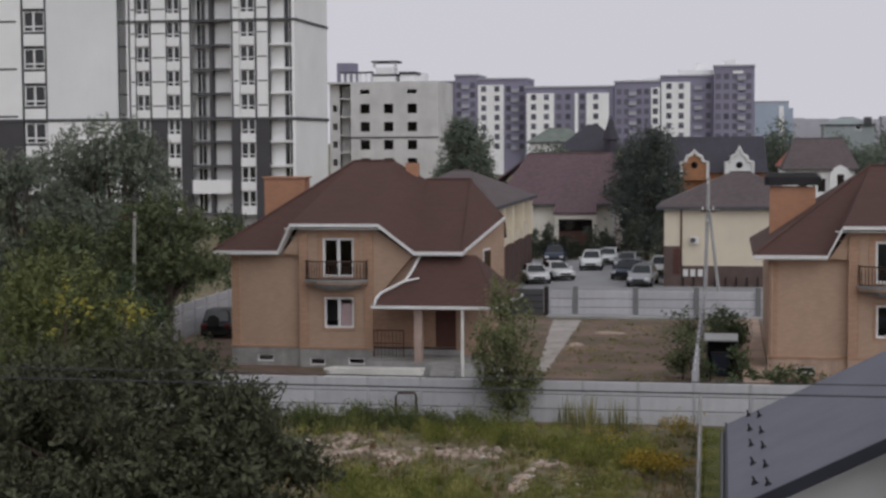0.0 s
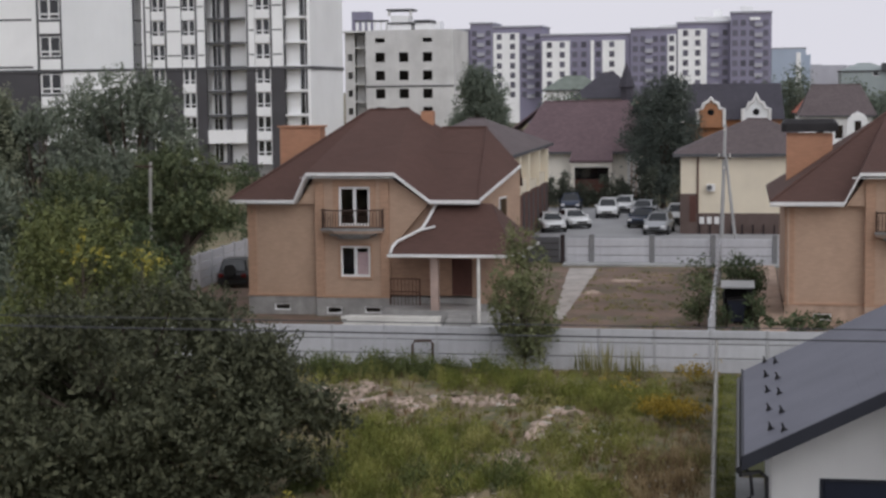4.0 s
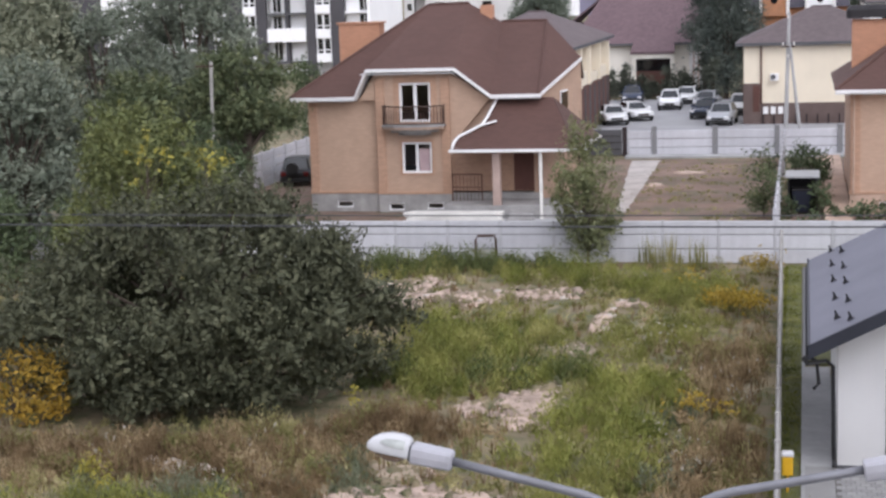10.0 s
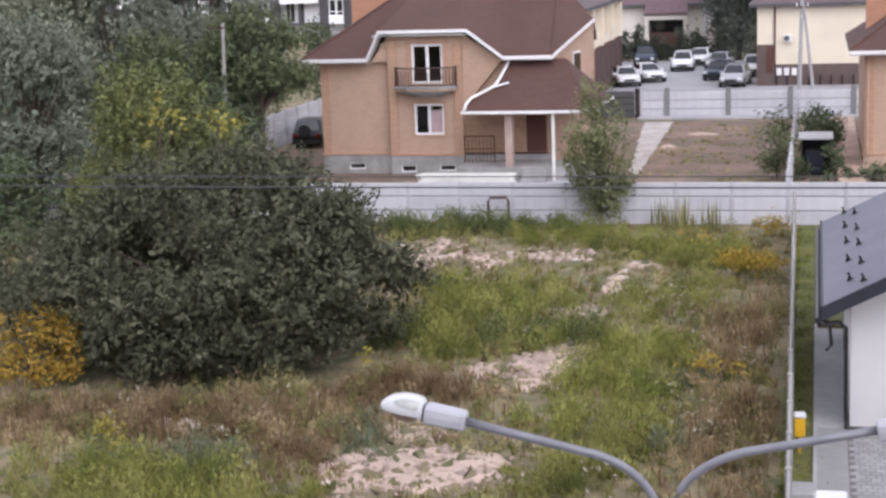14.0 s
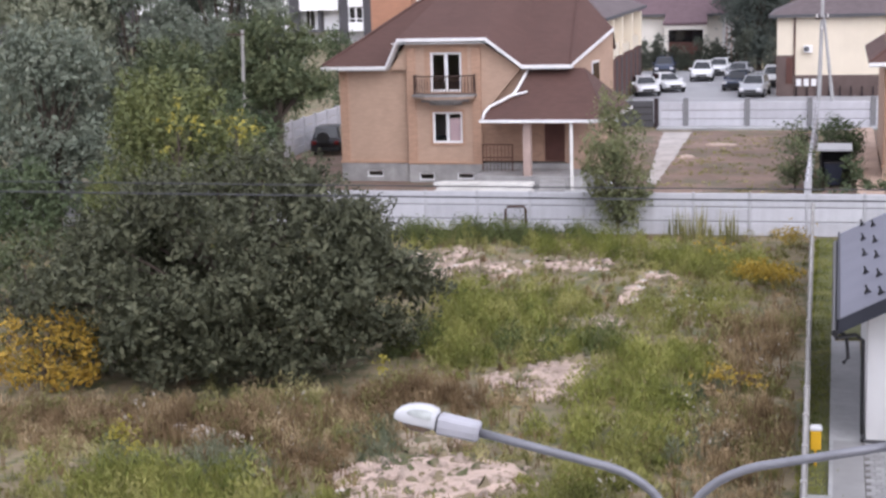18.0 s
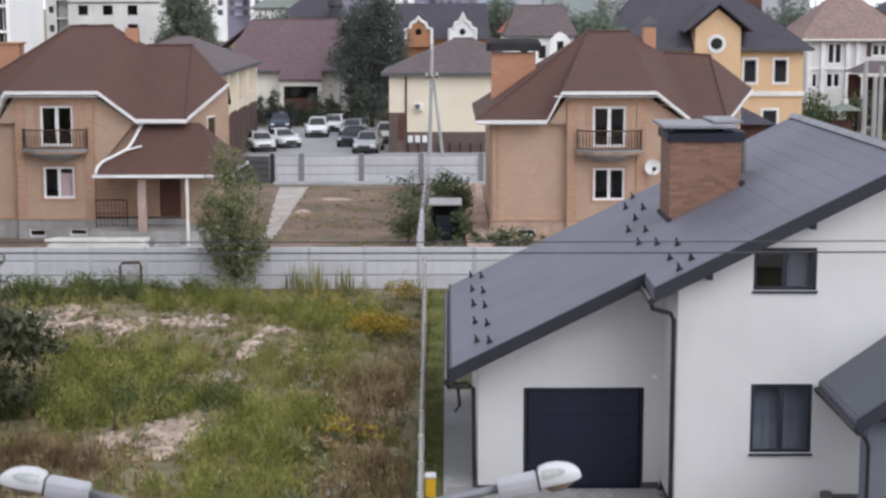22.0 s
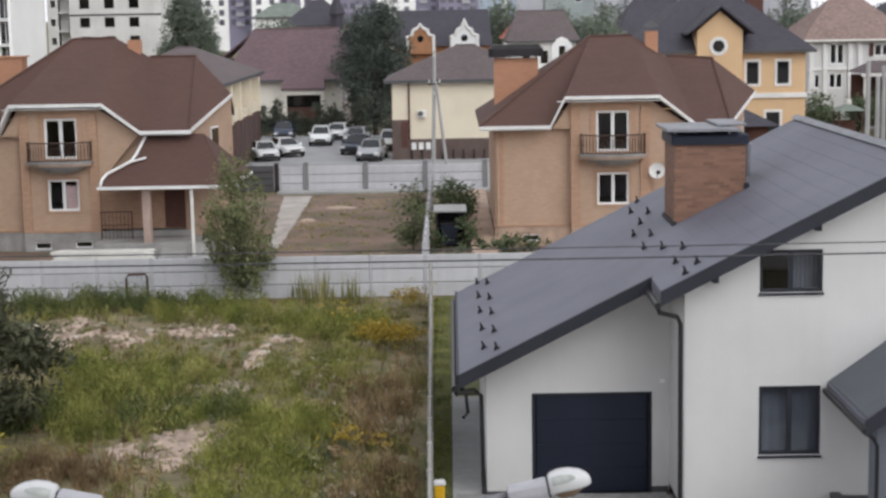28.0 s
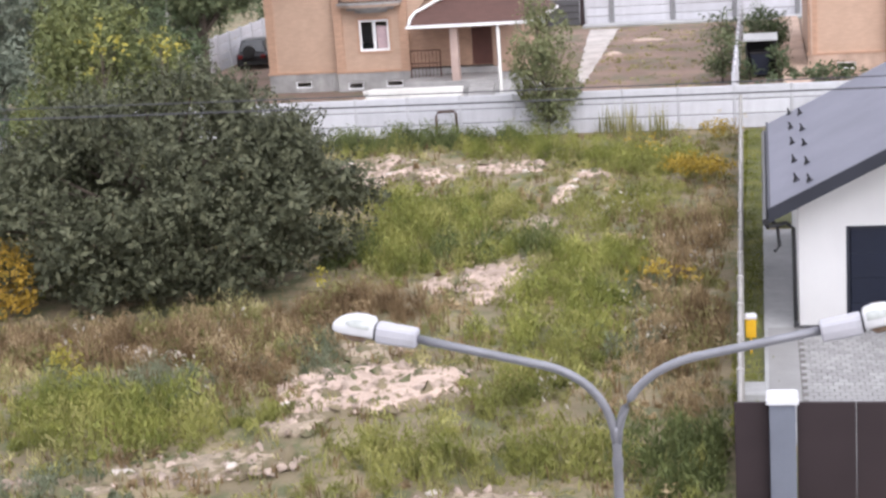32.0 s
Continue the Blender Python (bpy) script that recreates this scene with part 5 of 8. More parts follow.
for x in (-0.36, 0.1):
    part("wheel", Geo().tube([(x, 72.8, 0.11), (x + 0.06, 72.8, 0.11)], 0.1, 10), RUBBER, bin_)
slab("neighbour_terrace", 0.85, 66.5, 1.95, 92.5, 0.42, PINKSTONE, "pinkish stone terrace beside the brick house", "terrace", 0.6)
slab("terrace_step", 0.85, 65.6, 1.95, 66.45, 0.2, PINKSTONE, "pinkish stone step before the terrace", "step", 0.3)


# ---- houses round the parking yard ----
def hip_house(name, label, x0, x1, y0, y1, zw, zr, wall, roof, windows=(), over=0.6, ridge=0.35, plinth=None, group="", gable=False, glass=None, frame_m=None, w=0.09):
    """A house under a hipped roof; windows: (x0, z0, x1, z1, bars) on the front."""
    h = thing(name, label, "house", ((x0 + x1) / 2, y0, 0), group)
    part("front_wall", Geo().wall_x(x0, x1, 0, zw, y0, 0.35, [q[:4] for q in windows]), wall, h)
    part("side_wall", Geo().box(x0, y0 + 0.35, 0, x0 + 0.35, y1, zw), wall, h)
    part("side_wall", Geo().box(x1 - 0.35, y0 + 0.35, 0, x1, y1, zw), wall, h)
    part("back_wall", Geo().box(x0 + 0.35, y1 - 0.35, 0, x1 - 0.35, y1, zw), wall, h)
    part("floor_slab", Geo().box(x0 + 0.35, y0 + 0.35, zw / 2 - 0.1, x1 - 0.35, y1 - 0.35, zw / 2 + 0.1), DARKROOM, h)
    if plinth:
        part("plinth", Geo().box(x0 - 0.04, y0 - 0.04, 0, x1 + 0.04, y0 + 0.2, plinth[0]), plinth[1], h)
    a, b, c, d = (x0 - over, y0 - over, zw), (x1 + over, y0 - over, zw), (x1 + over, y1 + over, zw), (x0 - over, y1 + over, zw)
    ym = (y0 + y1) / 2
    k = (x1 - x0) * ridge
    r0, r1 = (x0 + k, ym, zr), (x1 - k, ym, zr)
    g = Geo().add([a, b, c, d, r0, r1], [(0, 1, 5, 4), (1, 2, 5), (2, 3, 4, 5), (3, 0, 4), (3, 2, 1, 0)])
    rf = part("roof", g, roof, h)
    part("eave_board", Geo().box(a[0], a[1] - 0.03, zw - 0.2, b[0], a[1] + 0.03, zw + 0.02).box(a[0] - 0.03, a[1] + 0.03, zw - 0.2, a[0] + 0.03, c[1], zw + 0.02).box(b[0] - 0.03, a[1] + 0.03, zw - 0.2, b[0] + 0.03, c[1], zw + 0.02), BANDDARK, rf)
    part("ridge_cap", Geo().tube([r0, r1], 0.1, 6), roof, rf)
    for q in windows:
        window_unit(h, *q[:4], y0, q[4], frame_m, w=w, glass=glass)
    return h


beige = hip_house("cream_house", "cream rendered house with brown tile roof and dark plinth", -4.2, 6.6, 116.5, 126, 5.75, 8.1, BEIGE, SHINGLE3, over=0.55, ridge=0.43)
part("plinth", Geo().box(-3.05, 116.44, 0, 6.64, 116.62, 1.5), PLINTHBROWN, beige, "grey-brown plinth")
part("porch_recess", Geo().box(-4.24, 116.42, 0, -3.05, 116.6, 2.9), PLINTHBROWN, beige, "dark grey-brown carport front")
part("recess_opening", Geo().box(-3.55, 116.36, 0.9, -3.1, 116.42, 2.75), BROWNWALL, beige)
part("downpipe", Geo().tube([(-2.98, 116.4, 5.6), (-2.98, 116.4, 1.5)], 0.07, 6), BROWNWALL, beige, "brown downpipe")
part("air_conditioner", Geo().chamfered(-2.35, 116.1, 3.1, -1.75, 116.44, 3.6, 0.03), TRIMWHITE, beige, "pale air conditioner box")
part("fan_grille", Geo().tube([(-2.15, 116.06, 3.35), (-2.15, 116.1, 3.35)], 0.19, 14), BANDDARK, beige, "dark fan grille")
for i in range(3):
    part("meter_box", Geo().chamfered(-2.85 + 0.52 * i, 116.3, 0.75, -2.5 + 0.52 * i, 116.44, 1.25, 0.02), TRIMWHITE, beige, "pale meter box")
for i in range(12):
    part("picket", Geo().box(-2.9 + 0.75 * i, 116.25, 0.0, -2.78 + 0.75 * i, 116.3, 0.72), GATE, beige)
hb = hip_house("cream_house", "cream house with stepped plum tile roof and dark porch", -20.0, -8.6, 146.5, 158, 4.75, 9.25, PALECREAM, SHINGLE2, [(-19.2, 1.0, -17.6, 3.4, 2)], over=0.8, ridge=0.15)
for x, d in ((-8.0, 1), (-20.6, -1)):
    part("side_roof", Geo().prism([(x + 0.45 * d, 148.2, 6.7), (x + 0.45 * d, 156.4, 6.7), (x - 2.4 * d, 152.3, 9.15)], (0, 0, -0.18)), SHINGLE2, hb)
    part("side_gable", Geo().prism([(x - 0.1 * d, 148.6, 4.8), (x - 0.1 * d, 156.0, 4.8), (x - 0.1 * d, 156.0, 6.6), (x - 0.1 * d, 148.6, 6.6)], (-0.3 * d, 0, 0)), SHINGLE2, hb)
part("porch_roof", Geo().prism([(-15.1, 144.3, 4.05), (-11.2, 144.3, 4.05), (-11.4, 146.6, 5.35), (-14.9, 146.6, 5.35)], (0, 0, -0.2)), SHINGLE2, hb)
part("porch_beam", Geo().box(-15.0, 144.5, 3.45, -11.3, 144.9, 3.8), PALECREAM, hb)
for x in (-15.0, -11.6):
    part("porch_column", Geo().chamfered(x, 144.55, 0, x + 0.3, 144.85, 3.45, 0.03), PALECREAM, hb)
part("porch_screen", Geo().box(-14.7, 145.2, 0, -11.6, 145.3, 2.3), BROWNWALL, hb, "dark brown porch screen")
part("porch_door", Geo().box(-14.8, 146.42, 0.1, -11.6, 146.47, 3.3), GLASSDK, hb)
part("corner_panel", Geo().box(-10.05, 146.4, 0.3, -8.93, 146.49, 4.4), TRIMWHITE, hb, "white glazed corner panel")
for x in (-9.7, -9.3):
    part("panel_bar", Geo().box(x, 146.36, 0.3, x + 0.08, 146.4, 4.4), PINK, hb)
hl = hip_house("cream_house", "cream terraced house with fin walls and a brown base", -22.0, -15.4, 104.5, 125.5, 6.25, 8.4, BEIGE, SHINGLE3, over=0.9, ridge=0.4)
for y, dz in ((107.6, 0.0), (112.2, 0.1), (117.9, 0.0), (123.2, -0.1)):
    part("fin_wall", Geo().box(-15.4, y, 3.35, -14.55, y + 0.5, 6.0 + dz), BEIGE, hl, "cream fin wall between balconies")
for y0, y1, z1 in ((108.2, 112.1, 4.3), (112.8, 117.8, 4.0), (118.5, 123.1, 4.2)):
    part("balcony", Geo().box(-15.4, y0, 3.36, -14.75, y1, z1), BEIGE, hl)
    part("balcony_window", Geo().box(-15.42, y0 + 0.8, 4.3, -15.36, y1 - 0.8, 5.9), GLASSDK, hl)
part("base_cladding", Geo().box(-15.42, 104.4, 0, -14.7, 124.5, 3.34), BROWNWALL, hl, "dark red-brown garage fronts")
for i in range(8):
    part("rib", Geo().box(-14.7, 104.8 + 2.6 * i, 0, -14.62, 105.0 + 2.6 * i, 3.2), BANDDARK, hl)

yel = hip_house("yellow_house", "yellow rendered house with slate roof and round gable window", 13.3, 24.6, 112, 124, 7.6, 11.4, YELLOW, SHINGLE4, [(20.52, 5.25, 21.35, 6.78, 1), (22.62, 5.25, 23.45, 6.78, 1), (21.9, 1.6, 22.85, 3.3, 1)], over=0.6, ridge=0.33, frame_m=BANDDARK, w=0.06, glass=GLASSDK)
for x0, z0, x1, z1 in ((20.52, 5.25, 21.35, 6.78), (22.62, 5.25, 23.45, 6.78), (21.9, 1.6, 22.85, 3.3)):
    part("window_surround", Geo().wall_x(x0 - 0.16, x1 + 0.16, z0 - 0.16, z1 + 0.18, 111.94, 0.06, [(x0, z0, x1, z1)]), TRIMWHITE, yel, "white window surround")
part("string_course", Geo().box(13.3, 111.85, 4.3, 24.7, 112.0, 4.62), TRIMWHITE, yel, "white string course")
part("gable", Geo().prism([(16.95, 110.95, 4.6), (20.05, 110.95, 4.6), (20.05, 110.95, 9.0), (18.5, 110.95, 10.3), (16.95, 110.95, 9.0)], (0, 6.6, 0)), YELLOW, yel, "yellow gable bay")
g = Geo()
for d in (-1, 1):
    g.prism([(18.5, 110.4, 10.7), (18.5 + d * 2.3, 110.4, 8.85), (18.5 + d * 2.3, 118, 8.85), (18.5, 118, 10.7)], (0, 0, -0.15))
part("gable_roof", g, SHINGLE4, yel)
circ = lambda r, y: [(18.4 + r * math.cos(a), y, 7.93 + r * math.sin(a)) for a in (2 * math.pi * i / 24 for i in range(24))]
rw = part("round_window", Geo().prism(circ(0.64, 110.88), (0, 0.069, 0)), TRIMWHITE, yel, "round window in a white ring")
part("pane", Geo().prism(circ(0.4, 110.85), (0, 0.029, 0)), GLASSDK, rw)
part("chimney", Geo().box(21.4, 117, 8.5, 22.6, 118, 11.6), BROWNWALL, yel)
part("annex_roof", Geo().add([(13.5, 100, 3.2), (20.5, 100, 3.2), (20.5, 106, 3.2), (13.5, 106, 3.2), (17, 103, 5.0)], [(0, 1, 4), (1, 2, 4), (2, 3, 4), (3, 0, 4), (3, 2, 1, 0)]), SHINGLE4, yel, "low dark annex roof")
part("annex_wall", Geo().box(14.2, 100.7, 0, 19.8, 105.4, 3.2), BROWNWALL, yel)

wh = hip_house("white_villa", "white villa with a worn brown tile roof", 33.1, 42.8, 150, 162, 7.35, 11.2, WHITE, TERRACOTTA, [(35.1, 5.1, 36.5, 7.06, 2), (39.2, 5.8, 41.35, 6.95, 3), (35.05, 2.9, 36.4, 4.35, 2), (33.7, 2.9, 34.3, 4.3, 1)], over=0.6, ridge=0.35, glass=GLASSDK, w=0.14)
for x in (33.2, 34.5, 36.8, 37.7):
    part("pilaster", Geo().chamfered(x, 149.75, 0, x + 0.4, 150, 7.2, 0.03), TRIMWHITE, wh)
part("string_course", Geo().box(33.1, 149.85, 4.6, 38.1, 150, 4.85), TRIMWHITE, wh)
part("shutter", Geo().box(38.75, 149.9, 5.8, 39.15, 149.97, 7.0), BROWNWALL, wh)
part("gutter", Geo().tube([(32.5, 149.35, 7.3), (43.4, 149.35, 7.3)], 0.12, 6), PLANK, wh, "pale gutter")
low = thing("garden_pavilion", "long open pavilion with a worn grey-brown tile roof", "pavilion", (39.5, 138, 0))
part("roof", Geo().add([(34.9, 137.4, 4.75), (44.3, 137.4, 4.75), (44.3, 142.6, 4.75), (34.9, 142.6, 4.75), (36.4, 140, 5.75), (42.6, 140, 5.75)], [(0, 1, 5, 4), (1, 2, 5), (2, 3, 4, 5), (3, 0, 4), (3, 2, 1, 0)]), SHINGLE3, low)
part("eave_board", Geo().box(34.9, 137.34, 4.5, 44.3, 137.4, 4.76), PLANK, low)
for x in (35.2, 38.2, 41.0, 43.5):
    part("post", Geo().chamfered(x, 137.6, 0, x + 0.22, 137.82, 4.5, 0.02), PLANK, low)
part("back_wall", Geo().box(35.2, 142.0, 0, 44.0, 142.3, 4.5), BROWNWALL, low)
part("floor", Geo().box(35.0, 137.5, 0, 44.2, 142.5, 0.12), CONCRETE, low)
hip_house("outbuilding", "small pink outbuilding with a brown roof", 44.4, 48.5, 141, 147, 5.1, 6.2, PINK, TERRACOTTA, [(45.3, 3.0, 46.0, 4.4, 1)], over=0.5)
hip_house("brick_villa", "red-brick villa with a dark roof among trees", 48.0, 56, 172, 184, 9.6, 12.6, REDRENDER, SHINGLE4, [(49.0, 6.6, 50.0, 8.3, 1), (51.6, 6.6, 52.8, 8.3, 1)], glass=GLASSDK, w=0.16)
hip_house("pink_house", "pink rendered house with a grey-brown roof", 52.4, 60, 160, 170, 8.2, 10.2, PINK, SHINGLE3, [(53.6, 6.3, 54.2, 7.6, 1), (55.0, 6.3, 55.6, 7.6, 1)], glass=GLASSDK)
gz = thing("gazebo", "garden gazebo with a pale green pyramid roof", "gazebo", (31.6, 128, 0))
part("roof", Geo().add([(30.4, 126.8, 2.3), (32.7, 126.8, 2.3), (32.7, 129.2, 2.3), (30.4, 129.2, 2.3), (31.55, 128, 2.85)], [(0, 1, 4), (1, 2, 4), (2, 3, 4), (3, 0, 4), (3, 2, 1, 0)]), LAWNGREY, gz)
part("finial", Geo().chamfered(31.35, 127.8, 2.7, 31.75, 128.2, 3.15, 0.08), PLANK, gz, "pale finial")
for x, y in ((30.6, 127.0), (32.4, 127.0), (30.6, 129.0), (32.4, 129.0)):
    part("post", Geo().box(x - 0.06, y - 0.06, 0, x + 0.06, y + 0.06, 2.3), IRON, gz)
part("side_screen", Geo().box(30.7, 128.95, 0, 32.3, 129.0, 1.4), BROWNWALL, gz)

# ---- modern white house beyond the yard, its gable turned towards the corner ----
mh = thing("modern_house", "modern white house with steep dark roof and boxed balconies", "house", (26.2, 76, 0), turn=-45)
P4 = dict(local=True)
part("gable_wall", Geo().prism([(-0.8, 0.35, 0), (0.85, 0.35, 0), (0.85, 0.35, 5.9), (0, 0.35, 8.5), (-0.8, 0.35, 5.9)], (0, 0.3, 0)), WHITE, mh, **P4)
part("side_wall", Geo().box(0.55, 0.65, 0, 0.85, 9, 5.9), WHITE, mh, **P4)
part("side_wall", Geo().box(-0.8, 0.65, 0, -0.5, 9, 5.9), WHITE, mh, **P4)
part("roof", Geo().prism([(0, 0, 8.95), (1.1, 0, 5.6), (1.1, 9, 5.6), (0, 9, 8.95)], (-0.12, 0, -0.2)), SHINGLE4, mh, "steep dark roof slope", **P4)
part("roof", Geo().prism([(0, 0, 8.95), (0, 9, 8.95), (-1.1, 9, 5.3), (-1.1, 0, 5.3)], (0.12, 0, -0.2)), SHINGLE4, mh, **P4)
part("verge_board", Geo().beam((-1.1, -0.02, 5.2), (0, -0.02, 8.85), 0.05, 0.22), ANTHRACITE, mh, **P4)
part("verge_board", Geo().beam((1.1, -0.02, 5.5), (0, -0.02, 8.85), 0.05, 0.22), ANTHRACITE, mh, **P4)
part("roof_window", Geo().prism([(0.2, 2.5, 8.4), (0.55, 2.5, 7.33), (0.55, 4.0, 7.33), (0.2, 4.0, 8.4)], (0.05, 0, 0.02)), GLASSDK, mh, **P4)
part("window", Geo().box(0.12, 0.3, 4.4, 0.5, 0.36, 7.0), GLASSDK, mh, "tall dark window", **P4)
part("balcony_wall", Geo().box(-0.5, -0.5, 4.25, -0.1, 0.35, 5.5), WHITE, mh, **P4)
bx = part("balcony", Geo().box(-0.35, -1.15, 4.1, 1.0, 0.35, 4.25), WHITE, mh, "white boxed balcony", **P4)
part("balcony_front", Geo().box(-0.35, -1.15, 2.75, 0.5, -1.0, 4.1), WHITE, bx, **P4)
part("balcony_side", Geo().box(-0.35, -1.0, 2.75, -0.2, 0.35, 4.1), WHITE, bx, **P4)
part("glazing", Geo().box(0.5, -1.0, 2.75, 1.0, -0.95, 4.1), GLASSDK, bx, **P4)
part("balcony_floor", Geo().box(-0.35, -1.15, 2.62, 1.0, 0.35, 2.75), WHITE, bx, **P4)
part("railing", Geo().box(0.0, -1.1, 4.25, 0.95, -1.07, 4.9), GLASS, bx, "glass railing", **P4)
b2 = part("balcony", Geo().box(1.75, -1.6, 3.5, 6.0, 1.5, 3.65), WHITE, mh, "white boxed balcony", **P4)
part("balcony_front", Geo().box(1.75, -1.6, 2.2, 6.0, -1.45, 3.5), WHITE, b2, **P4)
part("balcony_side", Geo().box(1.75, -1.45, 2.2, 1.9, 1.5, 3.5), WHITE, b2, **P4)
part("railing", Geo().box(1.85, -1.55, 3.65, 6.0, -1.52, 4.5), GLASS, b2, "glass railing", **P4)
part("lower_wall", Geo().box(1.75, 1.5, 0, 6.0, 1.8, 5.4), WHITE, mh, **P4)
slab("brick_yard", 26, 92, 48, 112, 0.05, YARDBRICK, "reddish paved yard by the modern house", "paving")

# ---- old houses in the middle distance ----
gh = thing("gothic_house", "dark slate-roofed house with two ornate white gables", "house", (0, 200, 0))
part("wall", Geo().box(-6.5, 200, 0, 5, 212, 6.6), BRICKDK, gh)
part("roof", Geo().prism([(-7, 199.4, 6.4), (5.3, 199.4, 6.4), (4.9, 206, 10.8), (-6.6, 206, 10.8)], (0, 0.3, 0)).prism([(-7, 212.6, 6.4), (5.3, 212.6, 6.4), (4.9, 206, 10.8), (-6.6, 206, 10.8)], (0, 0.3, 0)), SHINGLE4, gh)
for cx, m, top in ((-3.55, BRICKDK, 9.0), (1.85, BLOCKGREY, 9.5)):
    outline = [(-1.6, 5.5), (1.6, 5.5), (1.6, 7.6), (1.05, 7.7), (0.85, 8.3), (0.35, 8.5), (0.0, top), (-0.35, 8.5), (-0.85, 8.3), (-1.05, 7.7), (-1.6, 7.6)]
    gb2 = part("gable", Geo().prism([(cx + x, 198.9, z) for x, z in outline], (0, 3.5, 0)), m, gh)
    part("coping", Geo().tube([(cx + x, 198.8, z + 0.1) for x, z in outline[1:] + outline[:1]], 0.22, 5), TRIMWHITE, gb2, "white ornate coping")
    part("round_window", Geo().tube([(cx, 198.8, 7.35), (cx, 198.85, 7.35)], 0.4, 12), GLASSDK, gb2)
dh = hip_house("grey_roofed_house", "white-walled house with a broad grey-lilac roof", 6.8, 14.0, 180, 190, 7.2, 10.5, BLOCKWHITE, SHINGLE3, [(8.0, 4.6, 9.0, 6.2, 1), (10.0, 4.6, 11.0, 6.2, 1)], over=0.5, ridge=0.13, glass=GLASSDK)
part("gable", Geo().prism([(11.3, 179.3, 4.0), (13.6, 179.3, 4.0), (13.6, 179.3, 6.6), (13.1, 179.3, 7.3), (12.45, 179.3, 7.6), (11.8, 179.3, 7.3), (11.3, 179.3, 6.6)], (0, 3, 0)), BLOCKWHITE, dh, "small white curved gable")
part("gable_window", Geo().box(12.1, 179.24, 5.2, 12.8, 179.3, 6.6), GLASSDK, dh)
hip_house("dark_roofed_house", "house with a dark slate roof behind the yellow house", 20.5, 29.5, 192, 204, 7.5, 11.6, BROWNWALL, SHINGLE4, over=0.6, ridge=0.2)
hip_house("green_roofed_house", "old house with a dark green hipped roof", -23.2, -14.6, 230, 242, 9.0, 12.6, PINKSTONE, SHINGLE4, over=0.6, ridge=0.4)
single("turret", Geo().tube([(-15.7, 228, 0), (-15.7, 228, 10.4), (-15.7, 228, 10.5), (-15.8, 228, 13.9)], [0.9, 0.9, 1.2, 0.05], 8), SHINGLE4, "dark pointed turret roof", "turret")
hip_house("small_white_house", "small house with pale gables among the trees", -28, -20.5, 235, 244, 10.2, 12.2, BLOCKWHITE, LAWNGREY, over=0.5, ridge=0.3)
hip_house("red_roofed_house", "small house with an orange-red roof far off", 8.0, 13.5, 240, 248, 6.5, 9.3, BLOCKWHITE, TERRACOTTA2)
gg = hip_house("green_house", "grey-green rendered house with a flat roof and chimney", 13.8, 20.6, 232, 240, 12.4, 13.4, GREENGREY, GREENGREY, [(18.0, 11.6, 18.9, 12.3, 1)], over=0.1, glass=GLASSDK)
part("chimney", Geo().box(19.2, 231.4, 12.3, 20.2, 232.6, 13.4), BANDDARK, gg)

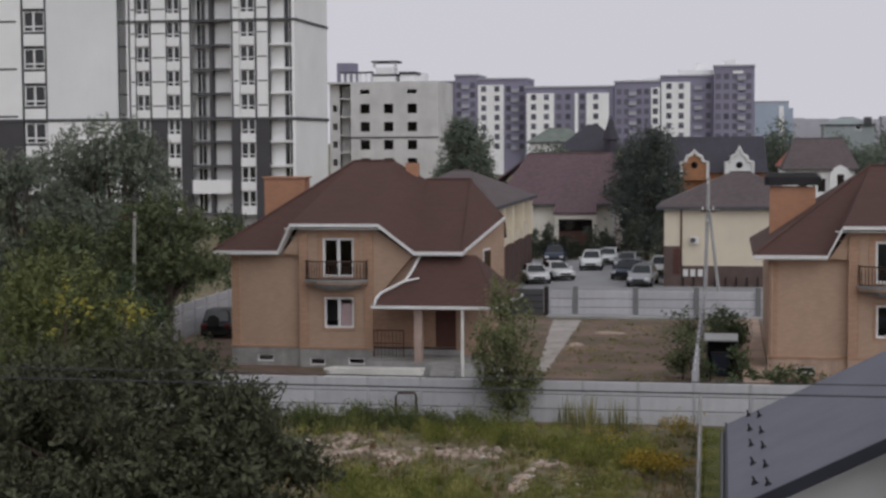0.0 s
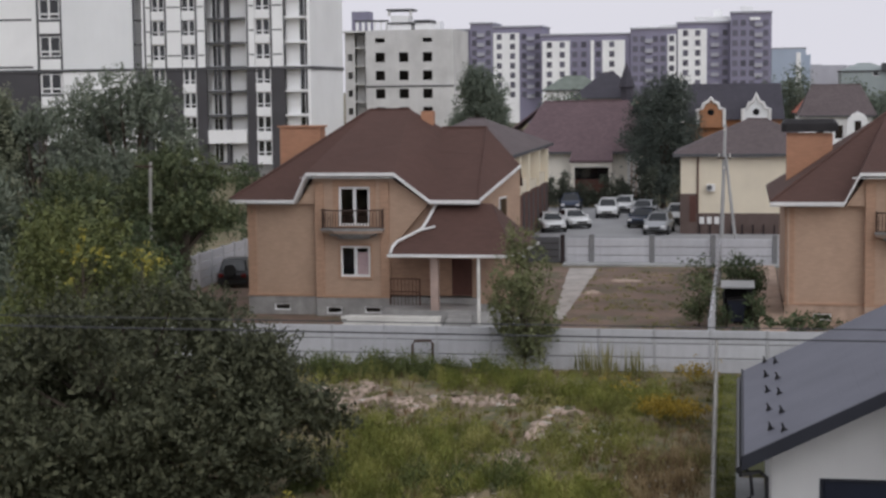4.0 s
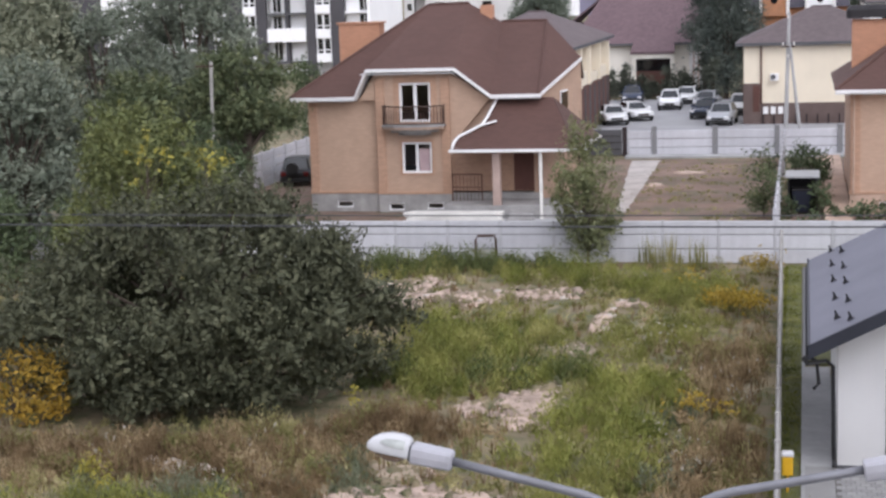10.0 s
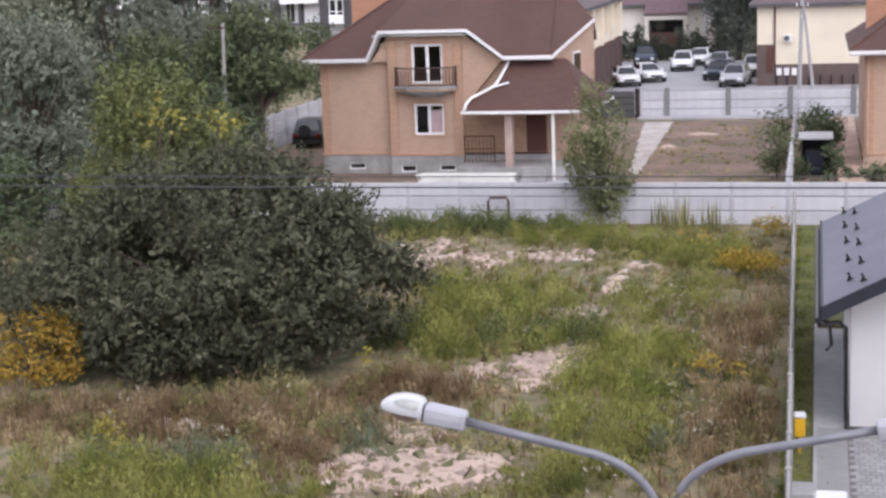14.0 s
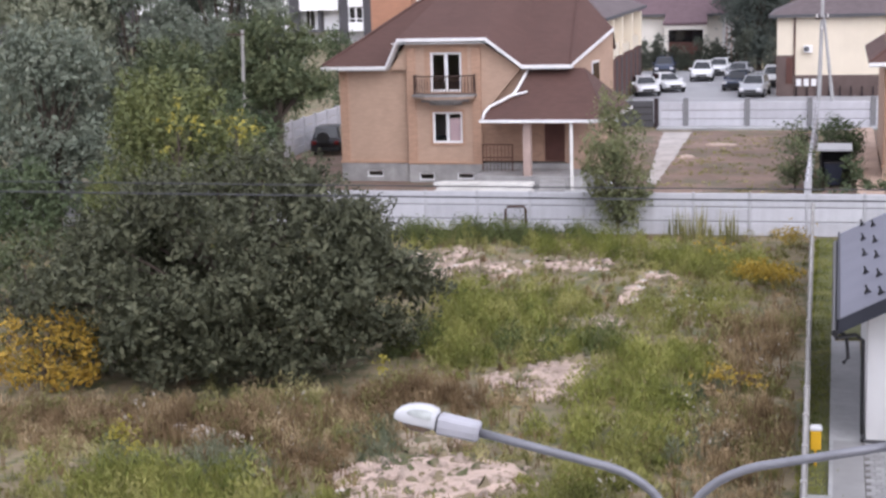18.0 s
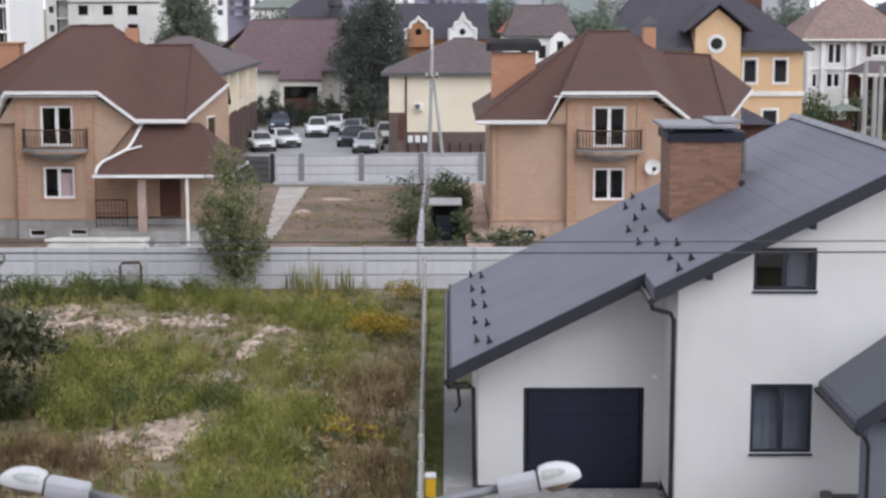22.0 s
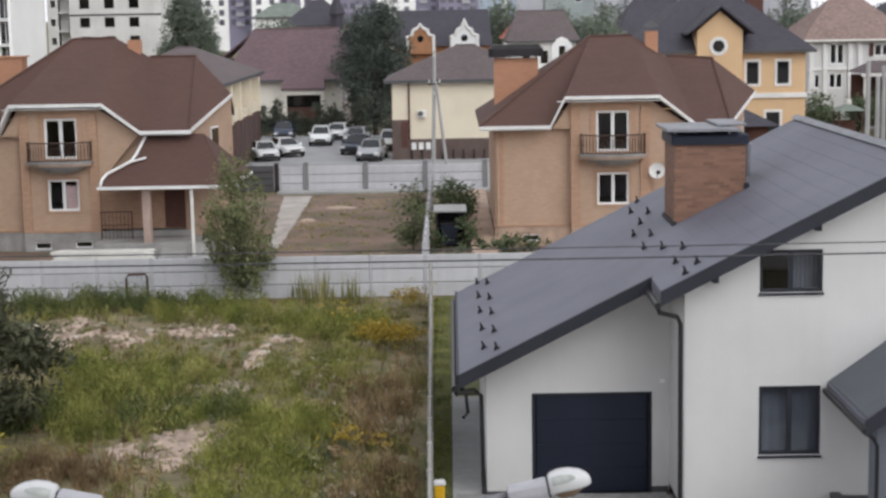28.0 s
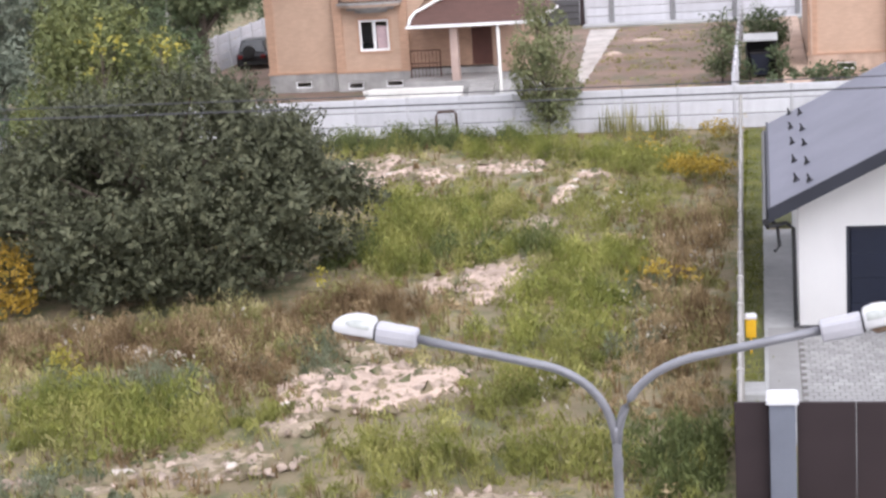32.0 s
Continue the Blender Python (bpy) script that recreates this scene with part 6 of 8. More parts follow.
# ---- tall apartment block ----
def tall_block():
    b = thing("apartment_block", "tall white and dark grey apartment block with loggias", "apartment building", (-70, 190, 0))
    Y, FH, Z0, TOP = 190.0, 2.95, 13.5, 40.2
    floors = [Z0 + FH * k for k in range(-4, 9)]
    solid = [(-110, -86.3, BLOCKWHITE), (-83.1, -73.7, BLOCKGREY), (-72.6, -71.4, BLOCKWHITE), (-69.6, -67.5, BLOCKWHITE), (-65.7, -64.4, BLOCKWHITE), (-59.3, -58.2, BLOCKWHITE), (-56.2, -54.5, BLOCKWHITE)]
    for x0, x1, m in solid:
        part("wall", Geo().box(x0, Y, Z0, x1, Y + 0.5, TOP), m, b)
        part("wall", Geo().box(x0, Y, 0, x1, Y + 0.5, Z0 - 0.35), BLOCKWHITE if x0 == -83.1 else BLOCKDARK, b, "lower wall")
    part("core", Geo().box(-110, Y + 2.2, 0, -51.6, Y + 16, TOP), BLOCKWHITE, b)
    part("side_wall", Geo().box(-51.6, Y, Z0, -51.2, Y + 16.2, TOP).box(-51.6, Y, 0, -51.2, Y + 16.2, Z0 - 0.4), BLOCKWHITE, b, "blank white side wall")
    part("belt_course", Geo().box(-110, Y - 0.12, Z0 - 0.35, -51.05, Y + 0.6, Z0).box(-51.6, Y + 0.6, Z0 - 0.4, -51.05, Y + 16.2, Z0), BANDDARK, b, "dark belt course")
    part("belt_course", Geo().box(-73.7, Y - 0.12, 25.15, -51.05, Y + 0.6, 25.45).box(-51.6, Y + 0.6, 25.15, -51.05, Y + 16.2, 25.45), BANDDARK, b)
    for x in (-86.35, -83.25, -73.72, -72.3, -71.45, -69.62, -67.5, -65.7, -64.45, -59.2, -56.2, -54.55):
        part("dark_strip", Geo().box(x, Y - 0.06, Z0 + 0.02, x + 0.22, Y - 0.005, TOP), BANDDARK, b)
    for z in floors[4:]:
        for x0, x1 in ((-72.0, -71.5), (-69.3, -67.6), (-65.4, -64.6), (-58.9, -58.25), (-55.9, -54.7)):
            part("joint", Geo().box(x0, Y - 0.03, z + 1.4, x1, Y - 0.005, z + 1.56), BANDDARK, b)
        if (floors.index(z) % 2) == 0:
            part("joint", Geo().box(-110, Y - 0.03, z + 0.2, -87.0, Y - 0.005, z + 0.45), BANDDARK, b)
    protos = {}
    for x0, x1 in ((-71.3, -69.65), (-67.4, -65.75), (-58.1, -56.25)):
        for z in floors:
            if z < 0:
                continue
            key = round(x1 - x0, 2)
            if key not in protos:
                w = x1 - x0
                span = part("spandrel", Geo().box(0, -0.1, -0.05, w, 0.3, 1.0), BLOCKWHITE, b, "white spandrel panel", local=True)
                fr = Geo().box(0, 0.1, 1.0, 0.12, 0.25, 2.9).box(w - 0.12, 0.1, 1.0, w, 0.25, 2.9).box(w / 2 - 0.1, 0.1, 1.0, w / 2 + 0.1, 0.25, 2.9).box(0.12, 0.1, 1.35, w / 2 - 0.1, 0.25, 1.47).box(w / 2 + 0.1, 0.1, 1.35, w - 0.12, 0.25, 1.47).box(0.12, 0.1, 2.75, w - 0.12, 0.25, 2.9)
                win = part("window", fr, UPVC, b, "white-framed window", local=True)
                pane = part("pane", Geo().box(0.05, 0.26, 1.0, w - 0.05, 0.34, 2.88), GLASSDK, win, local=True)
                protos[key] = (span, win, pane)
                at = (x0 + 70, 0, z)
                span.matrix_basis, win.matrix_basis = pose(*at), pose(*at)
            else:
                span, win, pane = protos[key]
                at = (x0 + 70, 0, z)
                same("spandrel", span, b, at)
                w2 = same("window", win, b, at)
                same("pane", pane, w2, (0, 0, 0))
    # the broad windows of the end bay stand further apart
    for k in range(-3, 6):
        z = 15.1 + 4.62 * k
        if k > -3:
            part("spandrel", Geo().box(-86.0, Y - 0.1, z - 1.75, -83.3, Y + 0.3, z - 0.3), BLOCKWHITE, b, "white spandrel panel")
        if z < 2:
            continue
        wn2 = part("window", Geo().wall_x(-86.1, -83.25, z, z + 2.5, Y + 0.1, 0.15, [(-85.9, z + 0.75, -84.85, z + 2.4), (-84.6, z + 0.75, -83.45, z + 2.4), (-85.9, z + 0.15, -84.85, z + 0.55), (-84.6, z + 0.15, -83.45, z + 0.55)]), UPVC, b, "white-framed window")
        part("pane", Geo().box(-86.0, Y + 0.26, z + 0.1, -83.3, Y + 0.33, z + 2.45), GLASSDK, wn2)
    part("recess", Geo().box(-86.2, Y + 0.4, 0, -83.2, Y + 0.48, TOP), BANDDARK, b)
    # loggias
    for z in floors:
        if z < 0:
            continue
        lo = part("loggia", Geo().box(-64.3, Y + 0.3, z - 0.15, -59.4, Y + 2.2, z + 0.1), BANDDARK if z > 12 else BANDDARK, b, "dark loggia slab")
        part("partition", Geo().box(-62.1, Y + 0.3, z + 0.1, -61.75, Y + 2.2, z + 2.8), BLOCKDARK, lo)
        part("window", Geo().box(-63.95, Y + 1.5, z + 0.2, -62.95, Y + 1.56, z + 2.6), GLASSDK, lo)
        part("window_frame", Geo().box(-63.5, Y + 1.44, z + 0.2, -63.42, Y + 1.5, z + 2.6), UPVC, lo)
        part("back_wall", Geo().box(-64.3, Y + 1.57, z + 0.1, -59.4, Y + 1.7, z + 2.8), BLOCKWHITE, lo)
        lo = part("loggia", Geo().box(-54.4, Y - 0.1, z - 0.12, -51.7, Y + 1.6, z + 0.1), BLOCKWHITE, b, "white loggia slab")
        part("window", Geo().box(-52.75, Y + 1.0, z + 0.2, -51.62, Y + 1.06, z + 2.7), GLASSDK, lo)
        part("window_frame", Geo().box(-52.2, Y + 0.94, z + 0.2, -52.12, Y + 1.0, z + 2.7), UPVC, lo)
        part("back_wall", Geo().box(-54.5, Y + 1.07, z + 0.12, -51.6, Y + 1.2, z + 2.8), BLOCKWHITE, lo)
        part("balcony", Geo().box(-73.6, Y + 0.2, z - 0.12, -72.5, Y + 1.4, z + 0.08), BANDDARK, b)
    part("entrance_panel", Geo().box(-64.3, Y - 0.15, 4.2, -59.4, Y + 0.2, 5.85), BLOCKWHITE, b, "white panel over the entrance")
    part("roof", Geo().box(-110, Y, TOP, -51.2, Y + 16.2, TOP + 0.4), BANDDARK, b)


tall_block()

# ---- unfinished block ----
ub = thing("unfinished_block", "unfinished grey masonry block with empty window openings", "building", (-55, 260, 0))
wins = [(x, 16.55 - 2.97 * k - 1.55, x + 1.62, 16.55 - 2.97 * k) for x in (-59.1, -55.15, -51.2) for k in range(-1, 6)]
part("front_wall", Geo().wall_x(-60.7, -46.0, 0, 19.9, 260, 0.5, [w for w in wins if w[1] < 16] + [(x, 18.2, x + 1.62, 18.9) for x in (-59.1, -51.2)]), BLOCKRAW, ub)
part("side_wing", Geo().wall_x(-64.6, -62.9, 0, 20.2, 261.5, 0.5, [(-64.1, 16.4 - 2.97 * k - 1.1, -63.3, 16.4 - 2.97 * k) for k in range(5)]), BLOCKRAW, ub)
for k in range(7):
    part("slab", Geo().box(-62.9, 261.5, 17.3 - 2.97 * k, -60.7, 264, 17.6 - 2.97 * k), BLOCKRAW, ub)
part("back_wall", Geo().box(-64.6, 274, 0, -46, 274.5, 19.9), BLOCKRAW, ub)
part("side_wall", Geo().box(-46.5, 260.5, 0, -46, 274, 19.9), BLOCKRAW, ub)
part("side_wall", Geo().box(-64.6, 262, 0, -64.2, 274, 19.9), BLOCKRAW, ub)
for k in range(7):
    part("floor", Geo().box(-64.2, 264, 17.3 - 2.97 * k, -46.5, 274, 17.6 - 2.97 * k), DARKROOM, ub)
    part("core_wall", Geo().box(-60.5, 264.1, 14.6 - 2.97 * k, -46.5, 264.4, 17.3 - 2.97 * k), DARKROOM, ub)
part("roof_slab", Geo().box(-64.6, 260, 19.9, -46, 274.5, 20.2), BLOCKRAW, ub)
part("belt", Geo().box(-60.75, 259.9, 10.9, -45.95, 260, 11.15), BANDDARK, ub)
part("roof_hut", Geo().box(-57.2, 262, 20.2, -53.6, 266, 21.2).box(-56.9, 262.2, 21.5, -53.9, 265.8, 22.6), BLOCKWHITE, ub, "white rendered lift hut")
part("hut_band", Geo().box(-57.4, 261.8, 21.2, -53.4, 266.2, 21.5), BANDDARK, ub)
part("hut_slab", Geo().box(-57.5, 261.8, 23.4, -53.2, 266.2, 23.7), BANDDARK, ub)
for x in (-57.3, -53.7):
    part("hut_pier", Geo().box(x, 262, 22.6, x + 0.4, 262.4, 23.4), BLOCKRAW, ub)
part("roof_hut", Geo().box(-52.9, 263, 20.2, -50.5, 268, 21.4), BLOCKWHITE, ub)
part("hut_slab", Geo().box(-53.1, 262.8, 21.4, -50.4, 268.2, 21.9), BANDDARK, ub)
for x in (-63.0, -62.0, -61.0, -60.0, -59.0, -58.0):
    part("roof_pier", Geo().box(x, 263, 20.2, x + 0.45, 263.4, 21.7), BLOCKWHITE, ub)
part("roof_beam", Geo().box(-63.2, 262.9, 21.7, -57.5, 263.5, 22.0), BANDDARK, ub)
part("stair_hut", Geo().box(-64.4, 266, 20.2, -61.6, 270, 23.6), LILAC, ub, "lilac stair hut")
part("loggia_back", Geo().box(-62.9, 263.0, 0, -61.5, 263.2, 19.6), BLOCKRAW, ub)
# dark strip that paints the shade at the side of the loggias
part("loggia_shade_strip", Geo().box(-61.5, 263.0, 0, -60.7, 263.1, 19.6), DARKROOM, ub)

# ---- long lilac-grey and white housing blocks far away ----
PANES = {}


def far_block(x0, x1, top, y, base_mat, bays, columns=(), panels=(), step=2.85, label="lilac-grey apartment block with white bays far away"):
    """bays: (x0, x1) of white bays before the wall; columns: x of the window columns; panels: x of the pale balcony fronts."""
    b = thing("distant_block", label, "apartment building", (x0, y, 0), "distant apartment blocks")
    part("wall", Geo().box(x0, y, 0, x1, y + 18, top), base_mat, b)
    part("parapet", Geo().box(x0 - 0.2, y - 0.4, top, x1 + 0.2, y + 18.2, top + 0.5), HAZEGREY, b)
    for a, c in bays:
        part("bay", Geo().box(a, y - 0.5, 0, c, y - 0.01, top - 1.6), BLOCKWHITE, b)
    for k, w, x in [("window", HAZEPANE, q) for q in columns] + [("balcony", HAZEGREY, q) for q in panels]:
        proud = any(a - 0.4 < x < c + 0.4 for a, c in bays)
        z = top - 3.6
        while z > 5:
            if k == "window":
                g = Geo().box(-0.72, -0.06, 0, 0.72, 0.12, 1.65)
            else:
                g = Geo().box(-1.1, -0.8, -0.3, 1.1, 0.1, 0.8)
            o = part(k, g, w, b, local=True) if k not in PANES else same(k, PANES[k], b, (0, 0, 0))
            PANES.setdefault(k, o)
            o.matrix_basis = pose(x - x0, -0.52 if proud else 0, z)
            z -= step
    return b


far_block(-108, -79.9, 27.8, 482, LILAC, [(-100, -97), (-92, -89.5), (-85.2, -81.0)], (-98.5, -95, -90.7, -87, -83.2))
far_block(-79.8, -73.0, 29.6, 480, LILAC, [], (-78.6, -74.4), (-76.6,))
far_block(-72.9, -58.0, 28.4, 480, LILAC, [(-72.8, -65.0)], (-71.0, -67.0, -63.6, -59.6), (-61.6,))
far_block(-57.9, -31.6, 25.6, 474, LILAC, [(-57.4, -49.3), (-43.2, -42.2), (-39.8, -33.2)], (-55.3, -51.5, -47.9, -45.2, -41.0, -37.0))
far_block(-31.5, -18.3, 26.9, 473, LILAC, [(-20.9, -18.4)], (-30.2, -28.0, -24.4, -22.2, -19.7), (-26.2,))
far_block(-18.2, -3.1, 28.4, 474, LILAC, [(-18.0, -9.7)], (-15.8, -12.3, -4.5), (-7.4,))
tower = far_block(-3.0, 8.5, 30.9, 470, LILAC, [], (-1.7, 0.6, 3.0, 6.9), (4.9,))
part("roof_sign_panel", Geo().box(2.4, 469.7, 28.9, 5.3, 469.99, 29.7), BLOCKWHITE, tower, "white panel under the parapet")
for q in ((-13.2, 476, 28.4, -3.2, 484, 30.4), (-8.1, 484.1, 28.4, -5.5, 488, 32.6), (-0.2, 472, 30.8, 3.2, 476, 33.0), (-23.6, 476, 26.9, -18.4, 482, 28.2), (-30, 478, 26.9, -26, 482, 28.0), (-100, 486, 28.3, -90, 492, 31)):
    single("rooftop_hut", Geo().chamfered(*q, 0.1), BLOCKWHITE, "pale lift hut on the roof of a distant block", "roof hut", "rooftop huts")
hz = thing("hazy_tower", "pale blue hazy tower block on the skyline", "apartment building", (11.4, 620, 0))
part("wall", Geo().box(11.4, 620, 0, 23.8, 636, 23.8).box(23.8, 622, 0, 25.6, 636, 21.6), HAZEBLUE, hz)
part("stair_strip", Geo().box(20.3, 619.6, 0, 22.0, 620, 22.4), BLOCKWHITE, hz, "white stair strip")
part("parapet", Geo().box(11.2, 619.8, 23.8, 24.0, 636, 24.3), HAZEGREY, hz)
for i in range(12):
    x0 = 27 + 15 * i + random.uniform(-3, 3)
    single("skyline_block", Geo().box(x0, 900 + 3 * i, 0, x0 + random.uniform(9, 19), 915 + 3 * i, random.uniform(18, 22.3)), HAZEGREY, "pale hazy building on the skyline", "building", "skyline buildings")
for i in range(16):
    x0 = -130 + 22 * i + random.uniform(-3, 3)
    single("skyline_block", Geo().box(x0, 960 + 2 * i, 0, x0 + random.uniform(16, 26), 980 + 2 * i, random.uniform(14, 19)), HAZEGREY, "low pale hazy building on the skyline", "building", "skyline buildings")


# ---- cars ----
def car(name, label, at, turn, paint, suv=False):
    """A parked car, 4.4 m long along its own y, nose towards -y."""
    c = thing(name, label, "car", at, "parked cars", turn=turn)
    hgt = 1.5 if suv else 1.34
    w, L = 0.89, 2.2
    sill, belt = 0.32, 0.88 if suv else 0.82
    # body: sections along y with half width, bottom, top
    secs = [(-L, 0.62, 0.42, 0.62), (-L + 0.12, 0.8, 0.32, 0.72), (-1.25, w, sill, 0.86 if not suv else 0.98), (-0.9, w, sill, belt), (1.2, w, sill, belt), (L - 0.25, 0.86, sill, belt), (L - 0.03, 0.78, 0.36, belt - 0.1), (L, 0.7, 0.45, belt - 0.2)]
    g = Geo()
    for y, hw, z0, z1 in secs:
        g.v += [(-hw, y, z0), (-hw, y, z1 - 0.12), (-hw + 0.1, y, z1), (hw - 0.1, y, z1), (hw, y, z1 - 0.12), (hw, y, z0)]
    n = len(secs)
    g.f = [(i * 6 + k, i * 6 + (k + 1) % 6, (i + 1) * 6 + (k + 1) % 6, (i + 1) * 6 + k) for i in range(n - 1) for k in range(6)] + [tuple(range(5, -1, -1)), tuple(range((n - 1) * 6, n * 6))]
    body = part("body", g, paint, c, local=True, smooth=True)
    cab = [(-0.85, 0.8, belt), (-0.25, 0.62, hgt - 0.03), (1.15 if not suv else 1.6, 0.6, hgt), (1.95, 0.76, belt)]
    g = Geo()
    for y, hw, z in cab:
        g.v += [(-hw, y, z), (hw, y, z)]
    g.v += [(-0.8, -0.85, belt - 0.02), (0.8, -0.85, belt - 0.02), (-0.78, 1.95, belt - 0.02), (0.78, 1.95, belt - 0.02)]
    g.f = [(0, 1, 3, 2), (2, 3, 5, 4), (4, 5, 7, 6), (0, 2, 4, 6), (1, 7, 5, 3)]
    shell = part("cabin", g, paint, c, local=True, smooth=True)
    for ob, wide in ((body, 0.09), (shell, 0.07)):
        bev = ob.modifiers.new("bevel", "BEVEL")
        bev.width, bev.segments, bev.limit_method = wide, 3, "ANGLE"
    lerp = lambda p, q, t: tuple(a + (b - a) * t for a, b in zip(p, q))

    def pane(a, b, cc, d, name, out):
        ctr = tuple(sum(v) / 4 for v in zip(a, b, cc, d))
        q = [lerp(p, ctr, 0.14) for p in (a, b, cc, d)]
        part(name, Geo().prism([(p[0] + out[0], p[1] + out[1], p[2] + out[2]) for p in q], (out[0] * 0.3, out[1] * 0.3, out[2] * 0.3 + 0.001)), CARGLASS, c, local=True)

    v = [(-cab[i // 2][1] if i % 2 == 0 else cab[i // 2][1], cab[i // 2][0], cab[i // 2][2]) for i in range(8)]
    pane(v[0], v[1], v[3], v[2], "windscreen", (0, -0.02, 0.02))
    pane(v[4], v[5], v[7], v[6], "rear_window", (0, 0.02, 0.02))
    pane(v[0], v[2], v[4], v[6], "side_window", (-0.02, 0, 0.01))
    pane(v[1], v[3], v[5], v[7], "side_window", (0.02, 0, 0.01))
    for x in (-0.62, 0.62):
        part("headlight", Geo().chamfered(x - 0.16, -L - 0.01, 0.55, x + 0.16, -L + 0.14, 0.7, 0.03), LAMPWHITE, c, local=True)
        part("tail_light", Geo().chamfered(x - 0.14, L - 0.12, 0.6, x + 0.14, L + 0.01, 0.8, 0.02), TAILRED, c, "red tail light", local=True)
        part("mirror", Geo().chamfered(x * 1.5 - 0.09, -0.75, belt, x * 1.5 + 0.09, -0.6, belt + 0.16, 0.03), paint, c, local=True)
    part("grille", Geo().box(-0.42, -L - 0.012, 0.45, 0.42, -L + 0.02, 0.6), RUBBER, c, local=True)
    part("front_bumper", Geo().chamfered(-0.78, -L - 0.03, 0.24, 0.78, -L + 0.3, 0.42, 0.04), RUBBER, c, local=True)
    part("rear_bumper", Geo().chamfered(-0.78, L - 0.3, 0.26, 0.78, L + 0.03, 0.46, 0.04), RUBBER, c, local=True)
    for x in (-0.83, 0.83):
        for y in (-1.35, 1.3):
            wl_ = part("wheel", Geo().tube([(x - 0.1, y, 0.32), (x + 0.1, y, 0.32)], 0.32, 16), RUBBER, c, local=True)
            part("rim", Geo().tube([(x - 0.115, y, 0.32), (x + 0.115, y, 0.32)], 0.2, 12), STEEL, wl_, local=True)
    return c


car("saloon_car", "white hatchback car parked by the brown garage fronts", (-13.75, 118.6, 0.02), 14, CARWHITE)
car("saloon_car", "white saloon car parked beside another white car", (-12.5, 121.8, 0.02), 24, CARWHITE)
car("suv", "white sport utility car facing the drive", (-10.6, 131.6, 0.02), 2, CARWHITE, True)
car("saloon_car", "silver car parked near the cream house", (-5.75, 117.2, 0.02), -6, CARGREY, True)
car("saloon_car", "dark blue car parked behind the silver one", (-7.2, 122.8, 0.02), -8, CARBLUE)
car("saloon_car", "pale grey car parked in the row", (-7.7, 132.0, 0.02), -6, CARGREY)
car("saloon_car", "white car parked far back in the yard", (-9.6, 137.2, 0.02), -6, CARWHITE)
car("suv", "dark car at the end of the parking yard", (-14.3, 138.0, 0.02), 4, CARBLUE, True)
car("suv", "white car parked beside the cream house wall", (-4.75, 125.6, 0.02), 0, CARWHITE, True)
car("black_suv", "black sport utility car parked behind the brick house corner", (-27.15, 84.9, 0.02), 187, CARBLACK, True)

bs = [o for o in bpy.data.objects if o.name == "black_suv"][0]
part("spare_wheel", Geo().tube([(0.1, 2.2, 0.98), (0.1, 2.4, 0.98)], 0.33, 16), RUBBER, bs, local=True)

# ---- utility poles ----
up = thing("utility_pole", "concrete utility pole with a slanting stay", "utility pole", (0, 98.5, 0))
part("pole", Geo().tube([(-1.12, 98.5, 0), (-0.9, 98.5, 8.25)], [0.14, 0.09], 8), CONCRETE, up)
part("stay", Geo().tube([(-0.12, 98.4, 0), (-0.86, 98.4, 6.4)], [0.11, 0.08], 8), CONCRETE, up)
part("crossarm", Geo().box(-1.35, 98.35, 6.2, -0.55, 98.45, 6.3), IRON, up)
for x, z in ((-1.25, 6.3), (-0.95, 5.6), (-0.62, 6.3), (-0.95, 7.9)):
    part("insulator", Geo().tube([(x, 98.34, z), (x, 98.34, z + 0.2)], [0.06, 0.04], 6), PLANK, up)
part("service_wire", Geo().tube([(-0.7, 98.5, 6.3), (1.2, 107, 5.9), (3.0, 116, 5.6)], 0.015, 4), CABLE, up)
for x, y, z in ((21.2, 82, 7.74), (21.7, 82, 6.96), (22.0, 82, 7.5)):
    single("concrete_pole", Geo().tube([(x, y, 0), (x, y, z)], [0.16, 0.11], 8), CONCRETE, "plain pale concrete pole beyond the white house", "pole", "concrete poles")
lp = thing("lamp_pole", "pale concrete lamp pole among the trees", "lamp pole", (-24.1, 63.6, 0))
part("pole", Geo().tube([(-24.3, 63.6, 0), (-24.08, 63.6, 7.72)], [0.1, 0.075], 8), OLDPOST, lp)
part("crossarm", Geo().box(-24.75, 63.5, 7.5, -24.0, 63.57, 7.56), IRON, lp)

# ---- plants ----
rng = np.random.default_rng(7)
DARKLEAF = leaf_mat("dark_grey_green_leaves", [(0.02494, 0.02806, 0.01581), (0.06257, 0.06857, 0.03834), (0.1085, 0.1137, 0.06603), (0.1752, 0.1775, 0.1057)], glow=0.04, patch=2.4, weight=0.82, rough=0.75)
GREENLEAF = leaf_mat("green_leaves", [(0.0352, 0.0528, 0.0264), (0.0704, 0.0968, 0.0458), (0.11, 0.1408, 0.0686), (0.1672, 0.1936, 0.0968)])
BLUELEAF = leaf_mat("blue_green_leaves", [(0.08993, 0.11, 0.08334), (0.1555, 0.1834, 0.1362), (0.2212, 0.2463, 0.1843), (0.3111, 0.3227, 0.2483)], patch=1.6, weight=0.6)
OLIVELEAF = leaf_mat("olive_leaves", [(0.05533, 0.07049, 0.02523), (0.1208, 0.141, 0.05035), (0.1813, 0.2014, 0.07547), (0.2719, 0.2618, 0.09063)], patch=0.8)
OLIVEGREEN = leaf_mat("olive_green_leaves", [(0.04322, 0.06044, 0.03241), (0.09189, 0.1146, 0.05616), (0.1406, 0.1617, 0.07788), (0.2163, 0.2189, 0.1027)], patch=1.6, weight=0.65)
